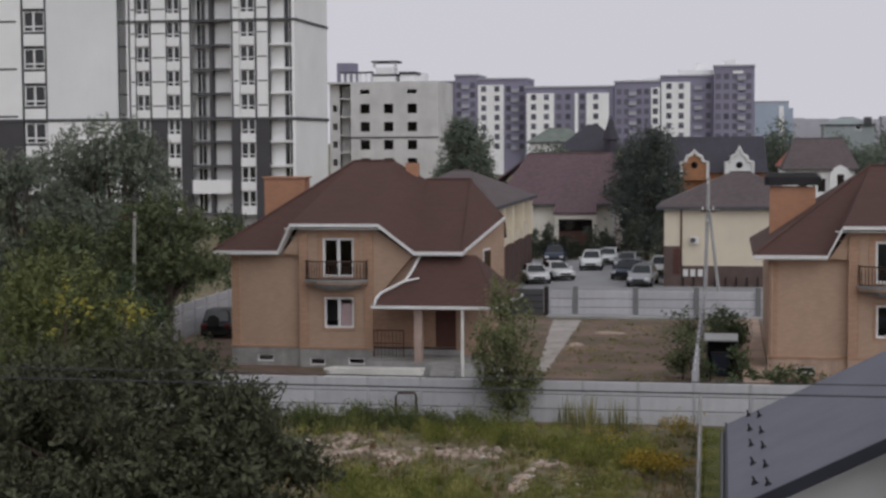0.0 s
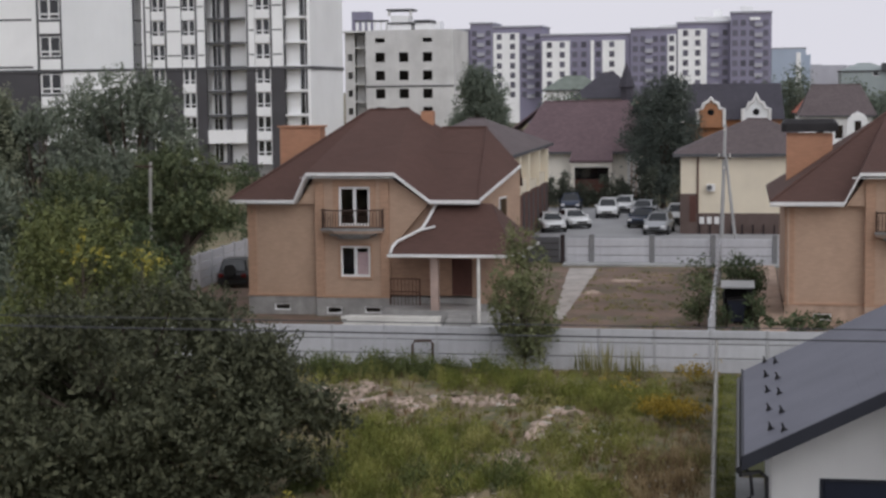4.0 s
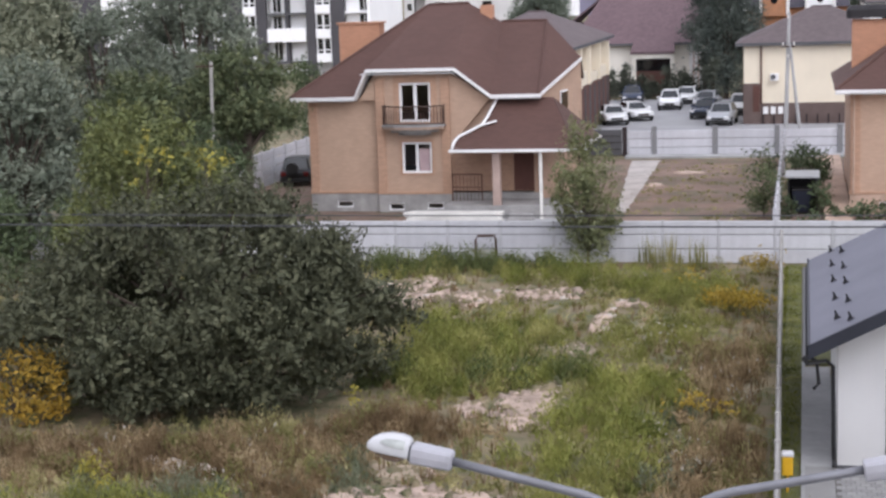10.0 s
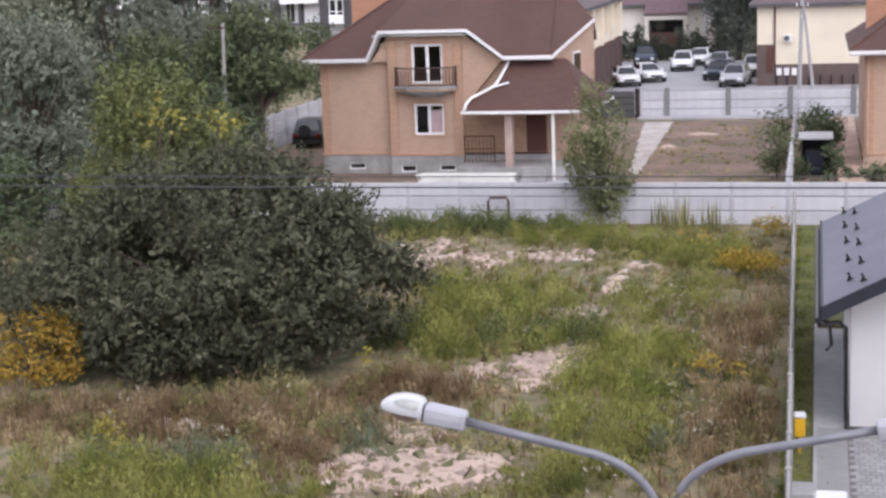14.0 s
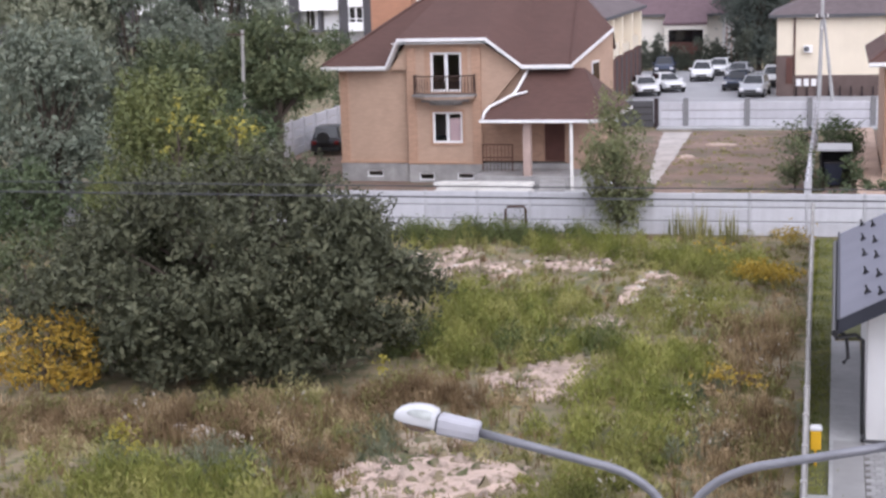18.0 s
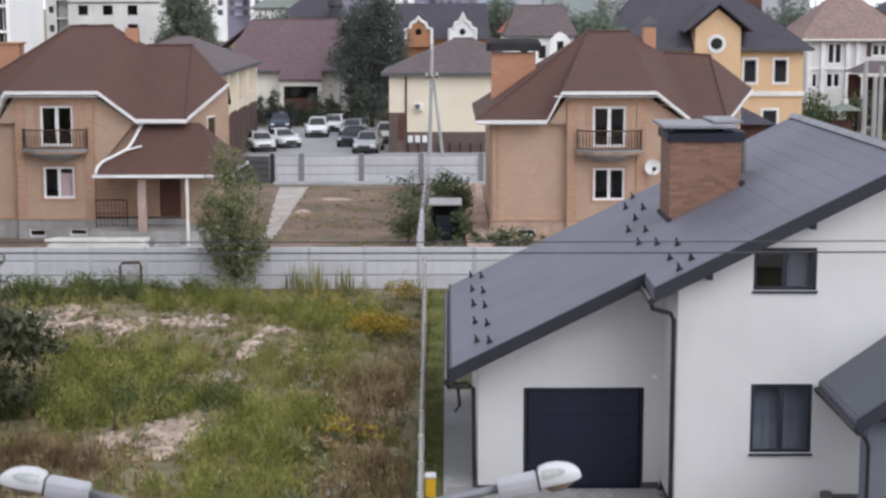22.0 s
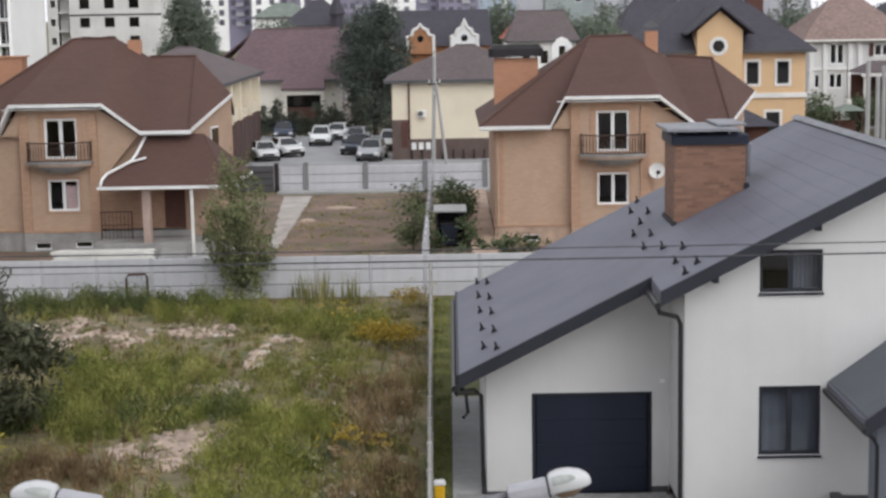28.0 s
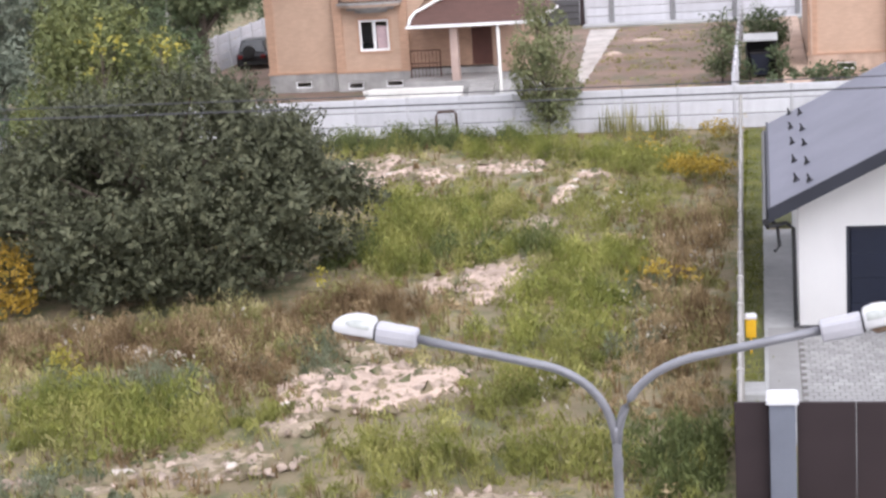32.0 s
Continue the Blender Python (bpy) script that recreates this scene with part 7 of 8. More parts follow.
GOLDLEAF = leaf_mat("golden_leaves", [(0.092, 0.1032, 0.03), (0.3128, 0.2064, 0.03), (0.506, 0.3268, 0.05), (0.644, 0.43, 0.08)], patch=1.2)
YOUNGLEAF = leaf_mat("young_tree_leaves", [(0.07519, 0.08897, 0.04334), (0.1442, 0.1602, 0.07697), (0.2193, 0.2314, 0.1107), (0.326, 0.3263, 0.1588)], patch=0.9, weight=0.6)
PALELEAF = leaf_mat("pale_green_leaves", [(0.1169, 0.1326, 0.09112), (0.2025, 0.2231, 0.1519), (0.2883, 0.2996, 0.205), (0.3894, 0.3904, 0.2811)], patch=1.4, weight=0.6)
YELLOWLEAF = leaf_mat("yellow_leaves", [(0.16, 0.17, 0.045), (0.34, 0.3, 0.055), (0.52, 0.43, 0.08)])
ORANGELEAF = leaf_mat("orange_flowers", [(0.2, 0.15, 0.03), (0.42, 0.29, 0.035), (0.56, 0.4, 0.07)])
HEDGELEAF = leaf_mat("dull_dark_hedge_leaves", [(0.034, 0.04, 0.029), (0.06, 0.07, 0.05), (0.09, 0.1, 0.074), (0.13, 0.14, 0.105)], patch=1.0)
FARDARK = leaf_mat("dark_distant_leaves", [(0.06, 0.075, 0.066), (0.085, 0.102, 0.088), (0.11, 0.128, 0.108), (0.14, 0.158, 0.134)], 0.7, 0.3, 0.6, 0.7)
# leaf colours lightened to carry the haze of distance
HAZELEAF = leaf_mat("distant_leaves", [(0.125, 0.1525, 0.1225), (0.1688, 0.2025, 0.16), (0.2125, 0.2438, 0.19), (0.2562, 0.2875, 0.2225)], 0.7, 0.45)
GRASS = leaf_mat("green_weeds", [(0.08065, 0.09117, 0.02182), (0.1896, 0.2016, 0.05035), (0.3129, 0.3071, 0.09231), (0.474, 0.4415, 0.1678)], 0.7, 0.2, 0.8, 0.85)
DRY = leaf_mat("dry_weeds", [(0.07221, 0.04539, 0.02242), (0.1524, 0.1022, 0.05291), (0.2527, 0.1777, 0.09646), (0.4011, 0.3102, 0.1804)], 0.8, 0.18, 1.0, 0.75)
LUSH = leaf_mat("fresh_green_weeds", [(0.06855, 0.08632, 0.01669), (0.167, 0.187, 0.04098), (0.2812, 0.2922, 0.07209), (0.4394, 0.4226, 0.1366)], 0.7, 0.2, 1.0, 0.85)
TAN = leaf_mat("tan_weeds", [(0.1375, 0.09588, 0.04851), (0.2855, 0.207, 0.1132), (0.4335, 0.3281, 0.19), (0.6133, 0.4948, 0.3072)], 0.8, 0.18, 1.0, 0.75)
DARKWEED = leaf_mat("dark_green_weeds", [(0.03, 0.042, 0.014), (0.085, 0.105, 0.035), (0.15, 0.175, 0.06), (0.24, 0.26, 0.1)], 0.7, 0.2, 1.2, 0.6)
SEEDHEAD = leaf_mat("pale_seed_heads", [(0.3, 0.27, 0.21), (0.4125, 0.375, 0.315), (0.525, 0.495, 0.435)], 0.9, 0.2, 1.2, 0.5)
GREYWEED = leaf_mat("dull_blue_green_weeds", [(0.06, 0.075, 0.04), (0.125, 0.145, 0.085), (0.2, 0.22, 0.14), (0.3, 0.31, 0.22)], 0.7, 0.2, 1.2, 0.6)
MIXED = leaf_mat("grey_green_weeds", [(0.08, 0.085, 0.02752), (0.19, 0.185, 0.0645), (0.32, 0.295, 0.1204), (0.5, 0.44, 0.2322)], 0.75, 0.2, 0.9, 0.85)


def leaves(centres, size, spread, per, squash=0.8, up=0.35, out=None, loose=0.75):
    """Small folded leaves in clumps round the centres, turned outwards where out is given: arrays of corners and faces."""
    n = len(centres) * per
    c = np.repeat(centres, per, 0) + rng.normal(0, spread, (n, 3)) * (1, 1, squash)
    face = rng.normal(0, 1, (n, 3)) * loose + (0, 0, up)
    if out is not None:
        face += np.repeat(out, per, 0)
    face /= np.linalg.norm(face, axis=1, keepdims=True) + 1e-9
    d = np.cross(face, rng.normal(0, 1, (n, 3)))
    d /= np.linalg.norm(d, axis=1, keepdims=True) + 1e-9
    e = np.cross(face, d)
    s = size * rng.uniform(0.6, 1.4, (n, 1))
    f = face * s * 0.14
    v = np.stack([c - d * s, c + e * s * 0.5 + f, c + d * s, c - e * s * 0.5 + f], 1).reshape(-1, 3)
    k = np.arange(n)[:, None] * 4
    return v, np.concatenate([k + (0, 1, 2), k + (0, 2, 3)])


def sprays(centres, outs, leaf, length, per, up=0.35, wide=0.05):
    """Leafy twigs: from each centre a shoot runs outwards and upwards, with leaves set along it."""
    n = len(centres)
    axis = outs * 0.75 + rng.normal(0, 0.42, (n, 3)) + (0, 0, up)
    axis /= np.linalg.norm(axis, axis=1, keepdims=True) + 1e-9
    m = n * per
    ax = np.repeat(axis, per, 0)
    run = rng.uniform(0, 1, (m, 1)) * np.repeat(length * rng.uniform(0.55, 1.3, (n, 1)), per, 0)
    c = np.repeat(centres, per, 0) + ax * run + rng.normal(0, wide, (m, 3))
    d = ax * 0.7 + rng.normal(0, 0.6, (m, 3))
    d /= np.linalg.norm(d, axis=1, keepdims=True) + 1e-9
    face = rng.normal(0, 0.45, (m, 3)) + np.repeat(outs, per, 0) * 0.5 + (0, 0, 1.0)
    e = np.cross(face, d)
    e /= np.linalg.norm(e, axis=1, keepdims=True) + 1e-9
    f = np.cross(d, e)
    s = leaf * rng.uniform(0.65, 1.35, (m, 1))
    v = np.stack([c - d * s, c + e * s * 0.45 + f * s * 0.15, c + d * s, c - e * s * 0.45 + f * s * 0.15], 1).reshape(-1, 3)
    k = np.arange(m)[:, None] * 4
    return v, np.concatenate([k + (0, 1, 2), k + (0, 2, 3)])


def lobes(cx, cy, z0, rx, ry, h, n, seed, size=0.42, flat=1.0):
    """Rounded masses that make up a crown: each a centre and three radii."""
    r = np.random.default_rng(seed)
    out = [(cx, cy, z0 + h * 0.5, rx * 0.62, ry * 0.62, h * 0.42)]
    for i in range(n):
        a, t = r.uniform(0, 2 * math.pi), r.uniform(0.0, 1.0)
        k = math.sin(math.pi * (0.12 + 0.8 * t)) ** 0.7
        q = size * r.uniform(0.65, 1.2)
        out.append((cx + math.cos(a) * rx * k * 0.72, cy + math.sin(a) * ry * k * 0.72, z0 + h * (0.12 + 0.76 * t), rx * q, ry * q, flat * min(h * 0.28, rx * 0.6) * r.uniform(0.7, 1.15)))
    return out


def crown_points(lob, density, seed, lo=0.62, hi=1.06):
    r = np.random.default_rng(seed)
    pts, outs = [], []
    for x, y, z, a, b, c in lob:
        n = int(density * (a * b + b * c + a * c) * 2.2)
        d = r.normal(0, 1, (n, 3))
        d /= np.linalg.norm(d, axis=1, keepdims=True)
        outs.append(d.copy())
        d *= r.uniform(lo, hi, (n, 1)) ** 0.8
        pts.append(np.array((x, y, z)) + d * (a, b, c))
    p, o = np.concatenate(pts), np.concatenate(outs)
    return p[p[:, 2] > 0.15], o[p[:, 2] > 0.15]


def tree(name, label, at, rx, ry, z0, h, material, n=14, density=3.0, leaf=0.12, per=10, trunk=0.2, seed=1, extra=(), spread=0.2, category="tree", size=0.42, up=0.35, twig=0.0, flat=1.0, core=0.5):
    """A trunk with limbs to the crown's masses, and a crown of single leaves; twig: the length of leafy shoots round a darker core."""
    x, y = at
    t = thing(name, label, category, (x, y, 0))
    lob = lobes(0, 0, z0, rx, ry, h, n, seed, size, flat) + list(extra)
    g = Geo()
    top = z0 + h * 0.55
    g.tube([(0, 0, -0.1), (0.05 * rx, 0, z0 + h * 0.25), (0, 0.03, top)], [trunk, trunk * 0.75, trunk * 0.35], 9)
    for i, q in enumerate(lob[1:]):
        s = Vector((0, 0, z0 * 0.8 + (q[2] - z0) * 0.35))
        e = Vector(q[:3])
        g.tube([s, s.lerp(e, 0.5) + Vector((0, 0, 0.1 * h * (0.5 - (i % 3) / 3))), e], [trunk * 0.4, trunk * 0.25, trunk * 0.08], 5)
    part("trunk", g, BARK, t, local=True)
    if twig:
        pts, outs = crown_points(lob[1:], density, seed + 50, 0.55, 0.95)
        v, f = sprays(pts, outs, leaf, twig, per, up, spread * 0.4)
        pts, outs = crown_points(lob, density * core, seed + 70, 0.2, 0.72)
        v2, f2 = leaves(pts, leaf * 1.7, spread * 1.2, 5, up=0.2, out=outs)
        v, f = np.concatenate([v, v2]), np.concatenate([f, f2 + len(v)])
    else:
        pts, outs = crown_points(lob, density, seed + 50)
        v, f = leaves(pts, leaf, spread, per, up=up, out=outs)
    ob = new("crown", cloud_mesh("crown", v, f, material))
    ob.parent = t
    return t


# the large bush at the edge of the waste plot, and what grows behind it
skirt = [(-4.5, -1.6), (-3.5, -2.9), (-2.2, -3.6), (-0.9, -3.9), (0.4, -3.7), (1.7, -3.4), (2.9, -2.9), (3.8, -1.7), (4.4, -0.2), (4.6, 1.2)]
masses = [(x * 0.9, y * 0.88, 0.8 + 0.25 * (k % 3), 0.85, 0.7, 0.55) for k, (x, y) in enumerate(skirt)] + [(x * 1.03, y * 1.0, 2.0 + 0.4 * (k % 3), 1.0, 0.85, 0.62) for k, (x, y) in enumerate(skirt)] + [(x * 0.66, y * 0.6, 0.55, 0.7, 0.6, 0.5) for x, y in skirt]
masses += [(1.0, 0.3, 5.2, 1.0, 0.9, 0.65), (2.0, 0.4, 4.8, 0.9, 0.9, 0.7), (-0.4, 0.2, 4.9, 0.9, 0.9, 0.7), (3.3, 0.5, 3.9, 0.9, 0.8, 0.7), (-4.6, 0, 2.2, 1.0, 1.1, 0.9), (-3.4, -1.0, 3.0, 1.0, 1.0, 0.8), (4.2, 0.6, 2.4, 0.9, 0.9, 0.8)]
tree("large_bush", "large dark grey-green bush on the waste plot", (-15.5, 39.3), 5.2, 4.2, 0.6, 4.7, DARKLEAF, 46, 8.5, 0.064, 18, 0.22, 3, spread=0.13, category="bush", size=0.19, twig=0.44, up=0.45, core=1.5, flat=0.75, extra=masses)
tree("olive_bush", "olive and yellowing bush behind the dark bush", (-21.4, 49.5), 3.2, 2.6, 0.3, 6.5, OLIVELEAF, 24, 8.5, 0.07, 16, 0.16, 5, category="bush", spread=0.16, size=0.32, up=0.5, twig=0.45, flat=0.6)
tree("yellow_bush", "bush turning bright yellow", (-19.9, 46.4), 0.75, 0.8, 5.0, 1.2, YELLOWLEAF, 8, 5.0, 0.06, 10, 0.03, 6, category="bush", spread=0.14, size=0.3, twig=0.25)
tree("yellow_bush", "bush with scattered yellow leaves", (-18.0, 46.5), 0.8, 0.7, 4.9, 0.95, YELLOWLEAF, 8, 4.2, 0.06, 9, 0.03, 9, category="bush", spread=0.14, size=0.3, twig=0.25)
tree("goldenrod_bush", "orange-yellow flowering bush in the dry grass", (-19.5, 36.1), 1.9, 1.1, 0.05, 1.85, GOLDLEAF, 20, 11.0, 0.05, 12, 0.05, 11, category="bush", spread=0.12, size=0.3, twig=0.25, up=0.8)
tree("tall_tree", "tall pale green tree by the panel fence", (-34.2, 66.0), 4.4, 3.2, 1.2, 9.9, PALELEAF, 36, 8.0, 0.085, 17, 0.28, 12, spread=0.2, size=0.3, up=0.9, twig=0.6, flat=0.6)
tree("tall_tree", "tall blue-green tree with an open crown", (-27.3, 69.5), 3.6, 2.9, 1.6, 10.5, BLUELEAF, 34, 8.0, 0.085, 17, 0.28, 13, spread=0.2, size=0.3, up=0.5, twig=0.6, flat=0.42)
tree("tall_tree", "blue-green tree standing between two taller ones", (-30.3, 72.0), 2.3, 2.0, 2.6, 8.2, BLUELEAF, 26, 7.0, 0.085, 16, 0.22, 34, spread=0.2, size=0.34, up=0.6, twig=0.6, flat=0.6)
tree("tree", "olive-topped tree with layered boughs before the brick house corner", (-23.4, 65.5), 2.6, 2.2, 4.2, 4.1, OLIVEGREEN, 26, 11.0, 0.08, 17, 0.2, 14, spread=0.18, size=0.36, up=0.25, twig=0.55, flat=0.38)
tree("tree", "leafy tree among others behind the bush", (-25.8, 60.5), 2.6, 2.2, 0.8, 6.4, OLIVEGREEN, 28, 7.0, 0.08, 16, 0.22, 15, spread=0.18, size=0.34, up=0.6, twig=0.5, flat=0.7)
tree("tree", "green tree at the edge of the plot", (-30.0, 57.5), 2.9, 2.4, 0.8, 7.6, BLUELEAF, 32, 7.0, 0.08, 16, 0.26, 16, spread=0.18, size=0.34, up=0.7, twig=0.5, flat=0.7)
tree("shrub", "green shrub at the foot of the olive-topped tree", (-23.9, 62.8), 1.5, 1.2, 0.1, 5.3, GREENLEAF, 16, 6.0, 0.075, 13, 0.08, 22, category="bush", spread=0.16, twig=0.4)
tree("shrub", "dark shrub by the fence that runs past the brick house", (-27.6, 73.4), 1.5, 1.4, 0.1, 5.4, GREENLEAF, 14, 5.5, 0.075, 13, 0.1, 28, category="bush", spread=0.16, twig=0.45)
tree("tall_tree", "grey-green tree standing behind the panel fence", (-30.3, 66.5), 1.9, 1.7, 2.2, 8.6, BLUELEAF, 26, 8.0, 0.085, 16, 0.2, 36, spread=0.2, size=0.34, up=0.6, twig=0.6, flat=0.6)
tree("tree", "dark tree behind the brick house corner", (-28.6, 94.0), 1.9, 1.6, 0.8, 6.3, GREENLEAF, 20, 5.0, 0.09, 14, 0.14, 37, spread=0.2, size=0.34, twig=0.5)
tree("tree", "dark tree beyond the side fence", (-30.6, 86.0), 1.7, 1.6, 1.2, 5.6, GREENLEAF, 18, 4.4, 0.08, 14, 0.14, 29, spread=0.2, size=0.34, twig=0.5)
tree("shrub", "dark shrub under the tall trees", (-33.5, 56.0), 2.4, 2.0, 0.3, 4.6, GREENLEAF, 14, 3.4, 0.1, 12, 0.14, 19, category="bush", spread=0.18)
tree("shrub", "dark undergrowth beneath the tree crowns", (-26.2, 66.5), 2.0, 1.6, 0.2, 4.0, GREENLEAF, 14, 3.6, 0.1, 12, 0.12, 20, category="bush", spread=0.18)
tree("shrub", "grey-green shrub under the trees", (-22.2, 40.8), 2.2, 2.0, 0.1, 3.0, DARKLEAF, 14, 3.6, 0.065, 13, 0.1, 17, category="bush", spread=0.16, twig=0.4, size=0.32)
tree("shrub", "green shrub growing out between the bush and the panel fence", (-22.4, 46.6), 1.7, 1.4, 0.1, 2.7, GREENLEAF, 14, 7.0, 0.07, 14, 0.08, 38, category="bush", spread=0.16, twig=0.4, size=0.34)
tree("shrub", "dark green shrub before the panel fence under the trees", (-25.6, 54.5), 2.2, 1.6, 0.1, 3.0, GREENLEAF, 16, 7.0, 0.075, 14, 0.1, 39, category="bush", spread=0.16, twig=0.4, size=0.34)
tree("shrub", "dark green shrub at the foot of the tall trees", (-29.2, 53.2), 2.3, 1.7, 0.1, 3.2, GREENLEAF, 16, 7.0, 0.075, 14, 0.1, 44, category="bush", spread=0.16, twig=0.4, size=0.34)
tree("shrub", "grey-green shrub among dry weeds beside the large bush", (-24.6, 44.6), 1.5, 1.3, 0.1, 2.1, OLIVEGREEN, 14, 7.0, 0.07, 14, 0.08, 45, category="bush", spread=0.16, twig=0.4, size=0.34)
# young tree before the fence
tree("young_tree", "slender young tree in front of the panel fence", (-7.9, 59.1), 1.4, 1.1, 0.3, 5.3, YOUNGLEAF, 36, 12.0, 0.055, 15, 0.07, 21, spread=0.14, size=0.24, up=1.0, twig=0.5, core=0.7)
# garden shrubs round the shed
tree("shrub", "garden shrub behind the shed", (0.15, 74.8), 0.9, 0.8, 0.1, 3.1, GREENLEAF, 18, 14.0, 0.06, 14, 0.06, 23, category="bush", spread=0.16, twig=0.35)
tree("shrub", "dark green shrub beside the shed", (0.72, 71.6), 0.42, 0.6, 0.05, 1.7, GREENLEAF, 10, 14.0, 0.06, 12, 0.04, 30, category="bush", spread=0.12, twig=0.25)
tree("shrub", "dark green shrub at the foot of the shed", (-0.55, 71.2), 0.4, 0.4, 0.05, 1.0, GREENLEAF, 8, 14.0, 0.06, 12, 0.04, 33, category="bush", spread=0.12, twig=0.25)
tree("shrub", "ragged shrub at the yard fence", (-1.75, 71.5), 0.8, 0.8, 0.05, 2.6, OLIVEGREEN, 12, 12.0, 0.07, 12, 0.05, 26, category="bush", spread=0.16)
tree("shrub", "low green shrub before the shed", (0.2, 66.2), 1.0, 0.6, 0.05, 0.8, GREENLEAF, 9, 9.0, 0.09, 8, 0.04, 27, category="bush", spread=0.12)
tree("shrub", "low shrub before the brick house", (2.6, 69.5), 1.8, 0.9, 0.05, 0.9, GREENLEAF, 12, 7.0, 0.09, 8, 0.04, 24, category="bush", spread=0.14)
tree("shrub", "low shrub in the yard", (-1.9, 88), 1.2, 1.0, 0.05, 1.5, GREENLEAF, 7, 3.0, 0.1, 8, 0.05, 25, category="bush", spread=0.16)
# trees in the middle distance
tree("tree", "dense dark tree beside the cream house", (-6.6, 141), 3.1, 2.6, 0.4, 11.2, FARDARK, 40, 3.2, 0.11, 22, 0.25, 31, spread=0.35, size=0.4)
# this crown and the distant trees below have haze in their leaf colour
tree("broad_tree", "broad round-topped tree in the distance", (-27.3, 172), 3.3, 3.0, 1.5, 11.4, HAZELEAF, 34, 3.0, 0.16, 14, 0.3, 32, spread=0.32, up=0.9)
for i, (x, y, r, h) in enumerate(((-16.6, 141, 0.8, 3.9), (-15.2, 141.5, 0.7, 4.1), (-11.6, 141.5, 0.7, 3.8), (-10.2, 141.5, 0.6, 3.4), (-8.4, 141, 0.9, 5.2), (-7.3, 135, 0.7, 4.4), (-4.9, 132, 0.6, 3.6), (-17.2, 141, 0.6, 3.4))):
    tree("thuja", "narrow dark green thuja in the parking yard", (x, y), r, r, 0.1, h - (0.8 if y > 140 else 0.2), HEDGELEAF, 11, 6.0, 0.13, 9, 0.08, 40 + i, category="conifer", spread=0.18, size=0.5)
for i, (x, y, r, h) in enumerate(((39.2, 127, 2.4, 3.3), (37.2, 124, 1.5, 2.0), (41.3, 130, 2.0, 2.8), (41.0, 135.5, 2.2, 5.2), (44.0, 134, 2.0, 4.2), (35.4, 131, 1.7, 3.4), (33.6, 133, 1.4, 2.8), (29.6, 131, 1.5, 3.4), (37.0, 134.5, 1.6, 3.2), (31.0, 134, 1.2, 2.2), (46.5, 138, 2.2, 3.0), (36.0, 117, 1.6, 1.0), (33.0, 119, 1.8, 1.0), (46, 150, 3, 6.0), (49, 158, 3, 7.5), (41.5, 119, 1.6, 1.2))):
    tree("garden_tree", "garden tree or shrub in the green plots beyond", (x, y), r, r * 0.8, 0.1, h, OLIVELEAF if i in (0, 1, 2, 11, 12, 15) else GREENLEAF, 16, 3.2, 0.13, 11, 0.12, 60 + i, spread=0.25)
for i in range(7):
    tree("hedge_shrub", "dark clipped shrub in the hedge by the cream house", (-16.3 + 1.25 * i, 141.5), 0.95, 0.6, 0.05, 1.45 + 0.4 * (i % 3), HEDGELEAF, 10, 9.0, 0.12, 9, 0.05, 140 + i, category="bush", spread=0.16)
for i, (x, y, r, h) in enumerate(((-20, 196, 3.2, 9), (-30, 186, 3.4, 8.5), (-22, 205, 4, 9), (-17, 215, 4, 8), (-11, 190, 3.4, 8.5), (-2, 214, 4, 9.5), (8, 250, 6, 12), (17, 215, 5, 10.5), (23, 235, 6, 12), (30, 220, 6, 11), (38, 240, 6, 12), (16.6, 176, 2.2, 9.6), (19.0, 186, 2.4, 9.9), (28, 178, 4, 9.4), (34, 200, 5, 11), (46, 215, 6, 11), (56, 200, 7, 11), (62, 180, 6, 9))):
    tree("distant_tree", "distant tree between the houses, haze in its leaf colour", (x, y), r, r, 1.0, h - 1, HAZELEAF, 16, 1.6, 0.26, 7, 0.3, 90 + i, spread=0.45)


# ---- sand and rubble on the waste plot ----
def sand_patch(cx, cy, rx, ry, seed, turn=0.0, material=None):
    """A bare patch with a ragged rim, a low bank along its edge and lumps all over."""
    g, n, m = Geo(), 56, 18
    ca, sa = math.cos(turn), math.sin(turn)
    g.v.append((cx, cy, rise(cx, cy) + 0.06))
    for j in range(1, m + 1):
        for i in range(n):
            a = 2 * math.pi * i / n
            ragged = 1 + 0.42 * noise.noise((math.cos(a) * 1.7 + seed, math.sin(a) * 1.7, seed)) + 0.2 * noise.noise((math.cos(a) * 6 + seed, math.sin(a) * 6, seed))
            k = j / m * ragged
            u, w = math.cos(a) * rx * k, math.sin(a) * ry * k
            x, y = cx + u * ca - w * sa, cy + u * sa + w * ca
            lump = 0.07 * noise.noise((x * 1.1, y * 0.8, seed)) + 0.05 * abs(noise.noise((x * 3.1, y * 2.2, seed + 4)))
            bank = 0.07 * math.exp(-((j / m - 0.86) / 0.1) ** 2) * max(noise.noise((x * 0.9, y * 0.9, seed + 9)) + 0.4, 0)
            g.v.append((x, y, rise(x, y) + 0.05 * (1 - (j / m) ** 2) - (0.09 if j == m else 0) + lump + bank))
    g.f = [(0, 1 + i, 1 + (i + 1) % n) for i in range(n)]
    g.f += [(1 + (j - 1) * n + i, 1 + j * n + i, 1 + j * n + (i + 1) % n, 1 + (j - 1) * n + (i + 1) % n) for j in range(1, m) for i in range(n)]
    return single("sand_patch", g, material or SAND, "bare patch of pale sandy earth in the weeds" if material else "bare patch of pale pinkish sand in the weeds", "sand", kind="structure", smooth=True)


